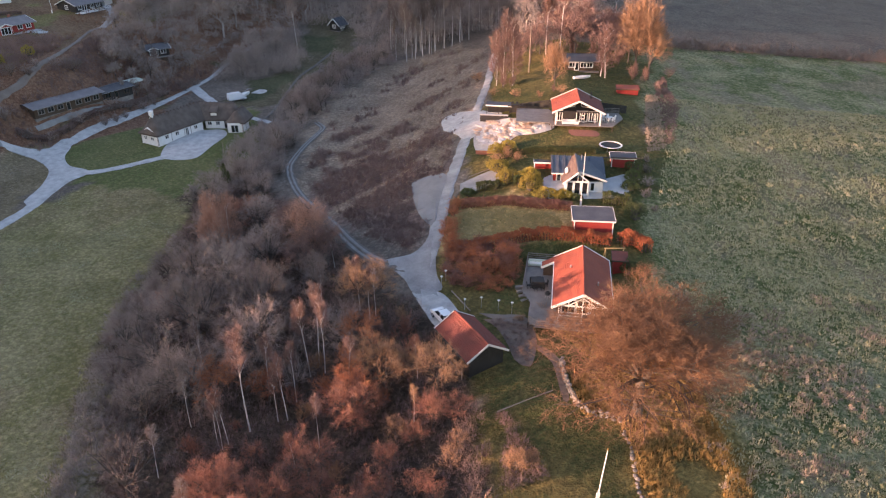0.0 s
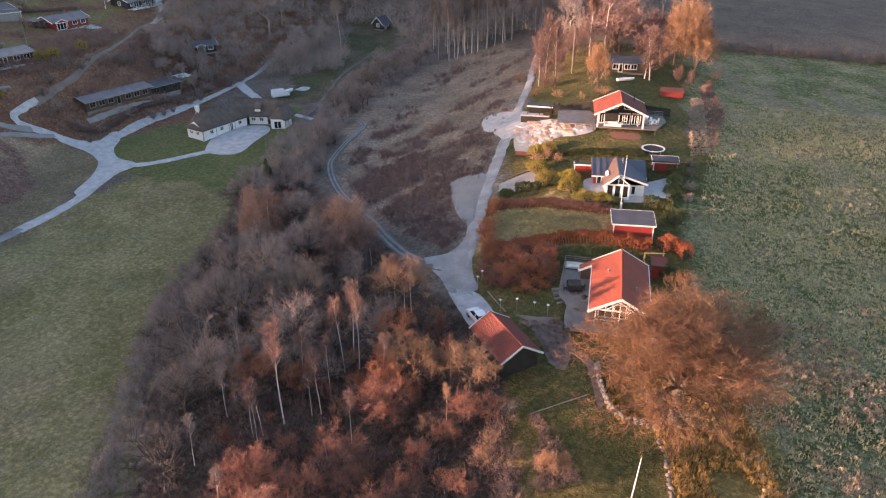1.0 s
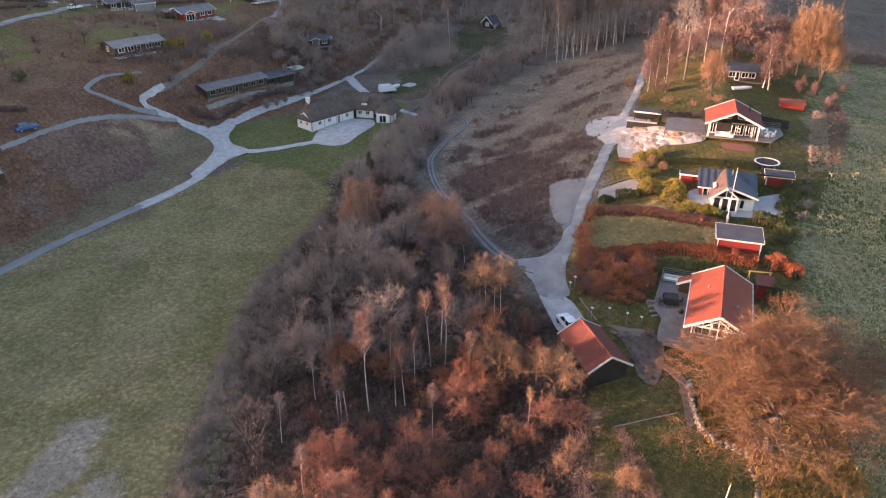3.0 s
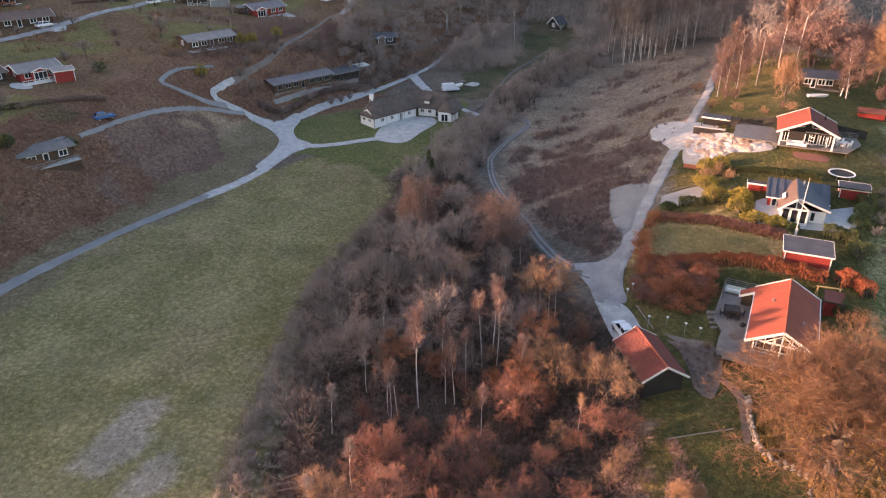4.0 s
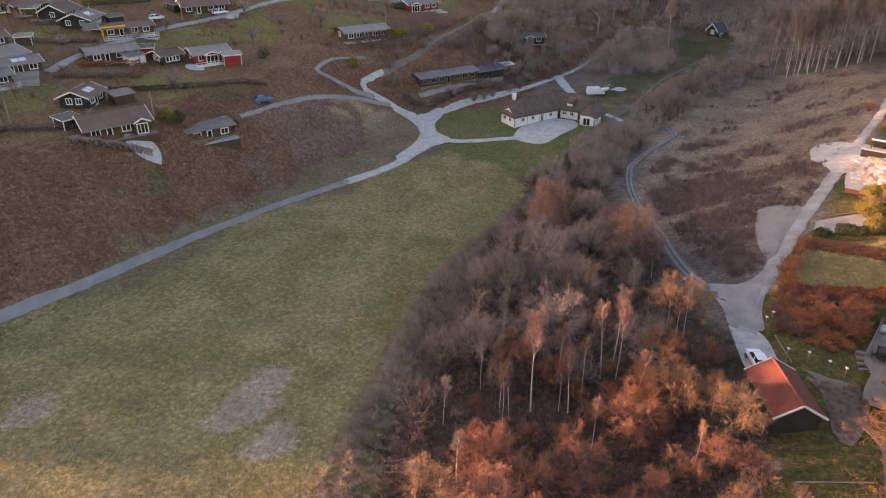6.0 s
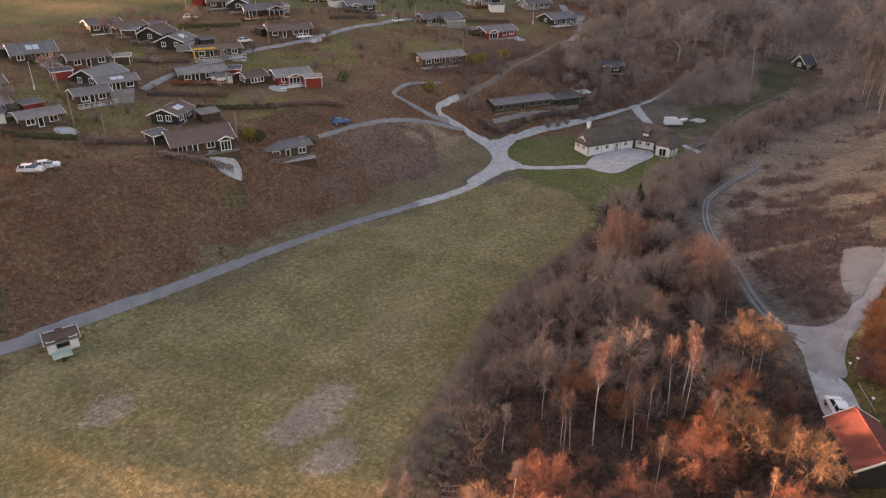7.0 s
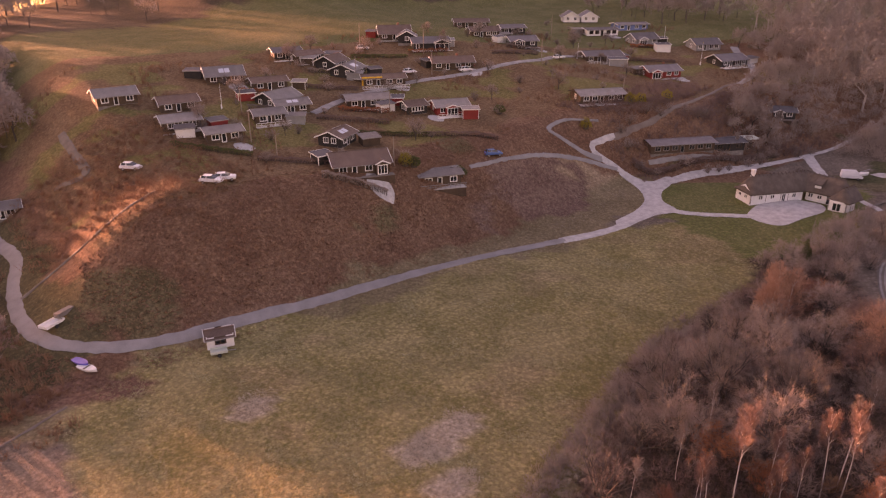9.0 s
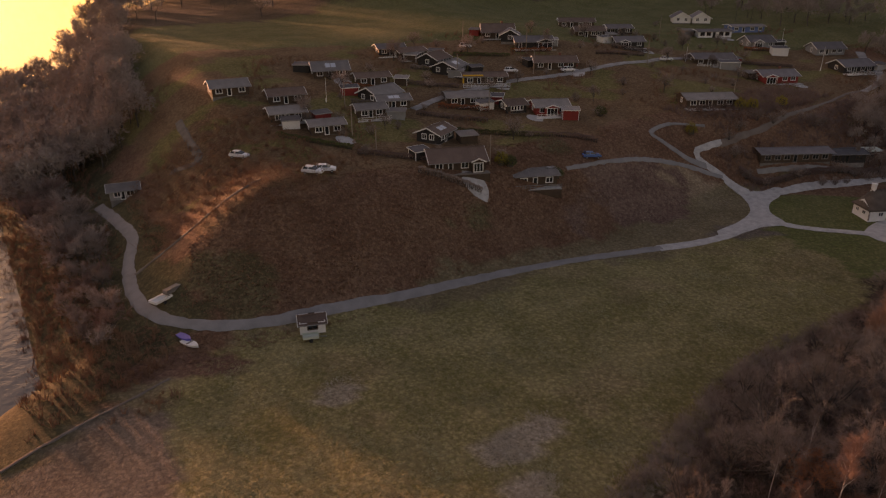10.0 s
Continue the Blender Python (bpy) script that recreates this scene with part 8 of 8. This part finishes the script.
def car(x, y, turn, paint, label, kind="car", z=None):
    """A small car: shaped body, glasshouse, lamps and wheels."""
    c = thing("car", x, y, turn, label, "car", "parked cars", (ground_z(x, y) if z is None else z) + 0.12)
    prof = [(-2.05, 0.35), (-2.1, 0.75), (-1.95, 0.95), (-1.2, 1.02), (0.75, 1.0), (1.75, 0.86), (2.08, 0.68), (2.1, 0.35)]
    if kind == "van":
        prof = [(-2.5, 0.35), (-2.55, 1.0), (-2.5, 1.2), (-1.2, 1.22), (1.2, 1.2), (2.0, 1.05), (2.4, 0.8), (2.42, 0.35)]
    w = 0.86 if kind == "car" else 0.95
    n = len(prof)
    s = Shape().hull([(u, -w * (0.98 if v < 0.9 else 0.93), v) for u, v in prof] + [(u, w * (0.98 if v < 0.9 else 0.93), v) for u, v in prof],
                     [tuple(range(n)), tuple(range(2 * n - 1, n - 1, -1))] + [(k, k + n, (k + 1) % n + n, (k + 1) % n) for k in range(n)])
    part("body", s, paint, c, bevel=0.06)
    z0, z1 = (1.0, 1.46) if kind == "car" else (1.2, 2.2)
    a = [(-1.85, z0), (-1.35, z1), (0.25, z1), (1.0, z0)] if kind == "car" else [(-2.5, z0), (-2.45, z1), (0.9, z1), (1.7, z0)]
    s = Shape().hull([(u, -w * (0.9 if v < z0 + 0.05 else 0.72), v) for u, v in a] + [(u, w * (0.9 if v < z0 + 0.05 else 0.72), v) for u, v in a],
                     [(0, 1, 2, 3), (7, 6, 5, 4), (0, 4, 5, 1), (1, 5, 6, 2), (2, 6, 7, 3), (3, 7, 4, 0)])
    part("glasshouse", s, M_GLASS if kind == "car" else paint, c)
    part("roof", Shape().box(a[1][0] + 0.05, a[2][0] - 0.05, -w * 0.70, w * 0.70, z1 - 0.01, z1 + 0.04), paint, c, bevel=0.02)
    for u in (-0.62, -1.7) if kind == "car" else ():
        for sy in (-1, 1):
            part("pillar", Shape().beam((u, sy * w * 0.9, z0), (u + 0.12, sy * w * 0.74, z1), 0.09), paint, c)
    for u in (-1.3, 1.32):
        for sy in (-1, 1):
            t = part("wheel", Shape().round((u, sy * (w - 0.16), 0.22), (u, sy * (w + 0.02), 0.22), 0.31, sides=14), M_RUBBER, c)
            part("rim", Shape().round((u, sy * (w + 0.021), 0.22), (u, sy * (w + 0.035), 0.22), 0.19, sides=10), M_METAL, t)
    e = prof[-2][0]
    for sy in (-1, 1):
        part("headlight", Shape().box(e - 0.05, e + 0.03, sy * 0.62 - 0.14, sy * 0.62 + 0.14, 0.6, 0.74), M_METAL, c)
        part("tail_light", Shape().box(prof[1][0] - 0.03, prof[1][0] + 0.05, sy * 0.68 - 0.1, sy * 0.68 + 0.1, 0.7, 0.9), M_RED, c)
    return c


car(0.0, 76.8, 118, M_CARWHITE, "silver-white car parked in front of the garage", z=-0.9)
car(-109.6, 114.4, 60, M_CARBLUE, "blue car parked beside the hill drive")
car(-151.5, 188.2, 75, M_CARWHITE, "white car parked on the village road")
car(-156.0, 149.6, 70, M_CARWHITE, "white car parked beside a cottage")
car(-164.4, 134.6, 60, M_CARWHITE, "white car parked behind the yellow-fronted cottage")
car(-190.0, 136.2, 60, M_CARWHITE, "white car parked at the field edge")
car(-108.4, 101.4, 65, M_CARGREY, "grey car parked beside the low cottage")
car(-120.6, 50.9, 40, M_CARWHITE, "white car parked above the bracken slope")
car(-121.6, 54.0, 60, M_CARWHITE, "white car parked above the bracken slope")
car(-142.6, 44.0, 40, M_CARWHITE, "white car parked near the shore")
car(-158.0, 152.4, 70, M_RED, "red car parked beside a cottage")


def camper():
    """The white van with a boat on a trailer behind it."""
    car(-56.4, 188.6, 35, M_CARWHITE, "white van parked beside the farm", "van")
    b = thing("boat", -55.2, 191.2, 60, "white sailing dinghy laid up on a trailer", "boat")
    boat_hull(b, 4.6, 1.6, 0.8, 0.5, M_WHITE)
    part("mast", Shape().round((-1.5, 0, 1.4), (2.6, 0, 2.3), 0.06, 0.04), M_METAL, b)


def boat_hull(parent, L, wide, deep, base, material):
    s = Shape()
    n, rows = 11, []
    for k in range(n):
        f = k / (n - 1)
        half = wide / 2 * min(1.0, (0.72 + 0.9 * f)) * (1 - max(0, (f - 0.45) / 0.55) ** 2.2)
        x = -L / 2 + L * f
        sheer = base + deep * (1 + 0.25 * f * f)
        keel = base + deep * 0.5 * max(0, (f - 0.7) / 0.3) ** 2
        rows.append([(x, -half, sheer), (x, -half * 0.82, base + deep * 0.35 + 0.3 * (keel - base)), (x, 0, keel), (x, half * 0.82, base + deep * 0.35 + 0.3 * (keel - base)), (x, half, sheer)])
    for r in rows:
        s.v += r
    for k in range(n - 1):
        for j in range(4):
            a = k * 5 + j
            s.f.append((a, a + 1, a + 6, a + 5))
        s.f.append((k * 5 + 4, k * 5, k * 5 + 5, k * 5 + 9))
    s.f.append((4, 3, 2, 1, 0))
    part("hull", s, material, parent)


camper()
d = thing("rowing_boat", -97.4, 19.2, 25, "white rowing boat turned up on the grass", "boat")
boat_hull(d, 3.6, 1.4, 0.5, 0.05, M_WHITE)
part("thwart", Shape().box(-0.3, 0.0, -0.6, 0.6, 0.58, 0.63), M_DECK, d)
d = thing("rowing_boat", -99.4, 18.9, 20, "rowing boat under a violet-blue tarpaulin", "boat")
boat_hull(d, 3.2, 1.3, 0.5, 0.05, M_TARP)
d = thing("rowing_boat", -169.0, 12.0, 70, "rowing boat drawn up near the shore", "boat")
boat_hull(d, 4.0, 1.5, 0.5, 0.05, M_WHITE)


def trailer(x, y, turn, L, W, label, material=M_METAL):
    t = thing("trailer", x, y, turn, label, "trailer", "trailers")
    part("bed", Shape().box(-L / 2, L / 2, -W / 2, W / 2, 0.5, 0.6), material, t)
    for sx in (-1, 1):
        part("side_board", Shape().box(-L / 2, L / 2, sx * W / 2 - 0.03, sx * W / 2 + 0.03, 0.6, 0.95), material, t)
        part("end_board", Shape().box(sx * L / 2 - 0.03, sx * L / 2 + 0.03, -W / 2 + 0.03, W / 2 - 0.03, 0.6, 0.95), material, t)
        part("wheel", Shape().round((0, sx * (W / 2 + 0.04), 0.3), (0, sx * (W / 2 + 0.22), 0.3), 0.3, sides=12), M_RUBBER, t)
    part("drawbar", Shape().beam((L / 2, 0, 0.5), (L / 2 + 1.3, 0, 0.4), 0.08), M_METAL, t)


trailer(-89.6, 35.4, 70, 2.4, 1.4, "small pale trailer parked beside the hut", M_PALEROOF)
trailer(-110.9, 18.4, 118, 3.4, 1.8, "long pale trailer beside the road bend", M_WHITE)


def cargo_box():
    c = thing("boat_stack", -112.0, 20.6, 118, "stack of pale boards beside the road bend", "boards")
    for k in range(5):
        part("board", Shape().box(-1.5, 1.5, -0.5, 0.5, 0.05 + 0.16 * k, 0.17 + 0.16 * k), M_DECK, c)


cargo_box()


def garden_lamp(x, y):
    l = thing("garden_lamp", x, y, 0, "white mushroom-topped garden lamp on a pole", "lamp", "garden lamps")
    part("pole", Shape().round((0, 0, -0.2), (0, 0, 1.5), 0.045, 0.04, 8), M_METAL, l)
    part("globe", Shape().round((0, 0, 1.5), (0, 0, 1.66), 0.08, 0.11, 10), M_WHITE, l)
    part("shade", Shape().round((0, 0, 1.66), (0, 0, 1.76), 0.21, 0.08, 12), M_WHITE, l)


for x, y in ((2.9, 78.9), (5.1, 78.9), (7.3, 77.9), (9.0, 77.2), (-0.2, 84.9), (0.4, 86.2)):
    garden_lamp(x, y)


def trampoline(x, y, r, label):
    t = thing("trampoline", x, y, 0, label, "trampoline", "", ground_z(x, y))
    bed, ring = Shape(), Shape()
    bed.round((0, 0, 0.52), (0, 0, 0.55), r - 0.2, sides=28)
    for k in range(28):
        a, b = 6.2832 * k / 28, 6.2832 * (k + 1) / 28
        ring.beam((r * math.cos(a), r * math.sin(a), 0.6), (r * math.cos(b), r * math.sin(b), 0.6), 0.28, 0.07)
    part("bed", bed, M_RUBBER, t)
    part("edge_pad", ring, M_WHITE, t)
    for k in range(6):
        a = 6.2832 * k / 6
        part("leg", Shape().beam((r * math.cos(a), r * math.sin(a), -0.5), (r * math.cos(a), r * math.sin(a), 0.58), 0.07), M_METAL, t)


trampoline(30.1, 119.6, 1.9, "round black trampoline with a pale rim on the lawn")


def table_set(x, y, turn, z, label, material, sofa=False):
    t = thing("garden_table", x, y, turn, label, "table", "garden tables", z)
    part("tabletop", Shape().box(-0.8, 0.8, -0.45, 0.45, 0.68, 0.74), material, t, bevel=0.02)
    for u in (-0.68, 0.68):
        for v in (-0.34, 0.34):
            part("leg", Shape().box(u - 0.04, u + 0.04, v - 0.04, v + 0.04, 0, 0.68), material, t)
    c, s = math.cos(radians(turn)), math.sin(radians(turn))
    for u, v, a in ((-0.5, -0.85, 0), (0.5, -0.85, 0), (-0.5, 0.85, 180), (0.5, 0.85, 180), (-1.2, 0, 270), (1.2, 0, 90)):
        g = thing("garden_chair", x + c * u - s * v, y + s * u + c * v, turn + a, "white garden chair at a table" if material is M_WHITE else "dark garden chair at a table", "chair", "garden chairs", z)
        part("seat", Shape().box(-0.24, 0.24, -0.24, 0.24, 0.42, 0.47), material, g)
        part("backrest", Shape().slab((-0.24, -0.26, 0.45), (0.24, -0.26, 0.45), (0.24, -0.36, 0.98), (-0.24, -0.36, 0.98), 0.05), material, g)
        for p in (-0.2, 0.2):
            for q in (-0.2, 0.2):
                part("leg", Shape().box(p - 0.025, p + 0.025, q - 0.025, q + 0.025, 0, 0.42), material, g)


table_set(31.6, 129.6, 20, 9.68, "white garden table on the deck", M_WHITE)
table_set(14.6, 138.2, 0, 9.68, "dark garden table on the deck", M_BLACK)
table_set(12.9, 82.4, 10, 0.88, "dark garden table on the deck", M_BLACK)


def sofa(x, y, turn, z, label, material, w=1.9):
    s = thing("garden_sofa", x, y, turn, label, "sofa", "garden sofas", z)
    part("seat", Shape().box(-w / 2, w / 2, -0.35, 0.35, 0.15, 0.45), material, s, bevel=0.03)
    part("backrest", Shape().box(-w / 2, w / 2, 0.25, 0.42, 0.45, 0.9), material, s, bevel=0.03)
    for sx in (-1, 1):
        part("armrest", Shape().box(sx * w / 2 - 0.1, sx * w / 2 + 0.1, -0.35, 0.35, 0.1, 0.65), material, s, bevel=0.03)
    part("cushion", Shape().box(-w / 2 + 0.15, w / 2 - 0.15, -0.3, 0.22, 0.45, 0.55), M_WHITE, s, bevel=0.03)


sofa(23.6, 127.4, -6, 9.68, "white garden sofa under the porch roof", M_WHITE, 2.2)
sofa(25.2, 127.6, 84, 9.68, "white garden sofa under the porch roof", M_WHITE, 1.2)
sofa(13.6, 88.4, -9, 0.88, "pale grey garden sofa at the end of the deck", M_PALEROOF, 2.4)


def grill(x, y, z, label):
    g = thing("grill", x, y, 20, label, "grill", "", z)
    part("bowl", Shape().round((0, 0, 0.55), (0, 0, 0.85), 0.22, 0.42, 14), M_BLACK, g)
    part("lid", Shape().round((0, 0, 0.85), (0, 0, 1.08), 0.42, 0.2, 14), M_BLACK, g)
    for k in range(3):
        a = 2.094 * k
        part("leg", Shape().beam((0.35 * math.cos(a), 0.35 * math.sin(a), 0), (0.15 * math.cos(a), 0.15 * math.sin(a), 0.6), 0.05), M_METAL, g)


grill(13.9, 79.4, 0.88, "black kettle grill on the deck")


def hot_tub():
    t = thing("hot_tub", 13.0, 82.9, 0, "square black hot tub under the roof wing", "hot tub", "", 0.88)
    part("shell", Shape().box(-0.9, 0.9, -0.8, 0.8, 0, 0.85), M_BLACK, t, bevel=0.05)
    part("cover", Shape().box(-0.88, 0.88, -0.78, 0.78, 0.85, 0.95), M_RUBBER, t, bevel=0.03)


hot_tub()

# low red playhouse and woodshed in the upper garden
flat_shed(40.4, 151.8, -6, 4.4, 1.6, 1.1, 1.4, M_RED, M_TILE_OLD, "low red woodshed at the garden edge", door=False, trim=M_DARKWOOD)
d = thing("rowing_boat", 32.2, 161.6, 15, "white dinghy laid up on the lawn", "boat")
boat_hull(d, 4.2, 1.6, 0.55, 0.1, M_WHITE)
flat_shed(24.9, 86.6, -9, 1.6, 1.9, 1.8, 2.0, M_RED, M_TILE_OLD, "small red-roofed shed behind the cottage", trim=M_DARKWOOD)


def swing_frame():
    s = thing("swing_frame", 24.6, 88.6, 0, "yellow timber swing frame behind the cottage", "swing")
    for u in (-1.3, 1.3):
        for v in (-0.8, 0.8):
            part("leg", Shape().beam((u, v, -0.1), (u, 0, 2.0), 0.10), M_YELLOWOOD, s)
    part("crossbar", Shape().beam((-1.5, 0, 2.0), (1.5, 0, 2.0), 0.12), M_YELLOWOOD, s)


M_YELLOWOOD = surface("pale_yellow_timber", (0.50, 0.36, 0.15), (0.42, 0.30, 0.12), 1.0, 0.8, 0.2)
swing_frame()


def log_edge(a, b, label):
    l = thing("log", a[0], a[1], 0, label, "log", "", ground_z(*a))
    b3 = Vector((b[0] - a[0], b[1] - a[1], ground_z(*b) - ground_z(*a) + 0.12))
    part("timber", Shape().round((0, 0, 0.12), b3, 0.09, 0.08, 8), M_POLEWOOD, l)


log_edge((5.9, 58.9), (12.2, 61.4), "long pale log edging the lawn")
for k, (ax, ay, bx, by) in enumerate(((-32.4, 45.6, -30.2, 46.8), (-32.0, 44.8, -30.0, 46.0), (-31.6, 46.4, -29.8, 46.2), (-32.6, 46.2, -31.0, 47.6))):
    log_edge((ax, ay), (bx, by), "pale fallen birch pole at the edge of the wood")
log_edge((4.6, 114.9), (8.8, 116.0), "pale sleeper edging the parking place")
log_edge((1.2, 83.4), (3.6, 78.4), "grey timber edging the drive")


def timber_steps():
    for k in range(6):
        x, y = 10.6 + 0.15 * k, 82.6 - 0.85 * k
        s = thing("step", x, y, 12 + 6 * k, "weathered timber garden step", "step", "garden steps", ground_z(x, y) + 0.35 - 0.12 * k)
        part("tread", Shape().box(-0.7, 0.7, -0.22, 0.22, -0.5, 0.06), M_DECK, s, bevel=0.02)


timber_steps()

# paths and dug earth by the garage
apron("bare_earth", [(5.2, 76.2), (10.4, 76.0), (11.4, 74.2), (11.5, 70.4), (10.2, 65.9), (8.5, 67.5), (8.0, 70.4), (6.8, 74.3)], M_EARTH, "dug brown earth between garage and deck", 0.06, "earth")
apron("garden_path", [(4.7, 77.7), (7.7, 76.9), (10.2, 76.6), (11.2, 74.8), (9.5, 74.8), (6.7, 76.0)], M_DIRT, "trodden gravel path below the lamps", 0.10, "path")
apron("garden_path", [(11.5, 70.1), (12.7, 69.1), (13.7, 67.3), (13.8, 63.1), (13.8, 59.8), (13.1, 59.7), (13.0, 62.6), (12.8, 66.5), (11.4, 69.2)], M_EARTH, "dark stone path curving down the garden", 0.12, "path")

thickets("low_scrub", scatter([(5.9, 58.6), (6.7, 58.4), (7.8, 54.6), (9.4, 51.0), (10.0, 48.6), (6.0, 47.6), (5.8, 50.4), (6.6, 54.6)], 60, 0.55, 362), (0.4, 1.1), 80, 0.7, 0.035, M_BRAMBLE, "dark dead scrub along the old garden bank", 363, "scrub", 0.0)
thickets("low_scrub", scatter([(5.6, 75.8), (10.2, 75.4), (11.0, 71), (10.2, 66.6), (8.7, 68), (7.4, 73.6)], 34, 0.8, 360), (0.25, 0.6), 60, 0.8, 0.035, M_BRAMBLE, "low dead stalks on the dug earth", 361, "scrub", 0.0)

# dry-stone wall: single boulders laid in two or three courses
WALL_STONES = []
stone_rnd = random.Random(91)
for k in range(8):
    bm = bmesh.new()
    bmesh.ops.create_icosphere(bm, subdivisions=1, radius=1)
    for v in bm.verts:
        v.co = Vector((v.co.x * stone_rnd.uniform(0.8, 1.15), v.co.y * stone_rnd.uniform(0.8, 1.1), v.co.z * stone_rnd.uniform(0.65, 0.9)))
    me = bpy.data.meshes.new("stone")
    bm.to_mesh(me)
    bm.free()
    me.materials.append(M_STONE)
    WALL_STONES.append(me)


def stone_wall(pts, tall, label):
    line = smooth_line(pts, 0.5)
    w = thing("stone_wall", line[0].x, line[0].y, 0, label, "wall", "garden walls")
    o = Vector((line[0].x, line[0].y, ground_z(line[0].x, line[0].y)))
    for i, q in enumerate(line):
        for c in range(tall):
            r = stone_rnd.uniform(0.18, 0.29)
            x, y = q.x + stone_rnd.uniform(-0.15, 0.15), q.y + stone_rnd.uniform(-0.15, 0.15)
            s = new("stone", WALL_STONES[stone_rnd.randrange(8)])
            s.parent = w
            s.matrix_basis = pose(x - o.x, y - o.y, ground_z(x, y) + 0.10 + 0.26 * c - o.z, 0, 0, stone_rnd.uniform(0, 360)) @ Matrix.Diagonal((r * 1.2, r, r, 1))


stone_wall([(13.9, 66.6), (13.9, 62.8), (14.4, 59.4), (15.5, 57.6), (17.2, 57.0), (18.4, 56.4)], 3, "dry-stone retaining wall below the oak")
stone_wall([(18.6, 54.8), (18.8, 52.0), (18.3, 48.3), (18.0, 44.5)], 1, "row of field stones edging the lawn")
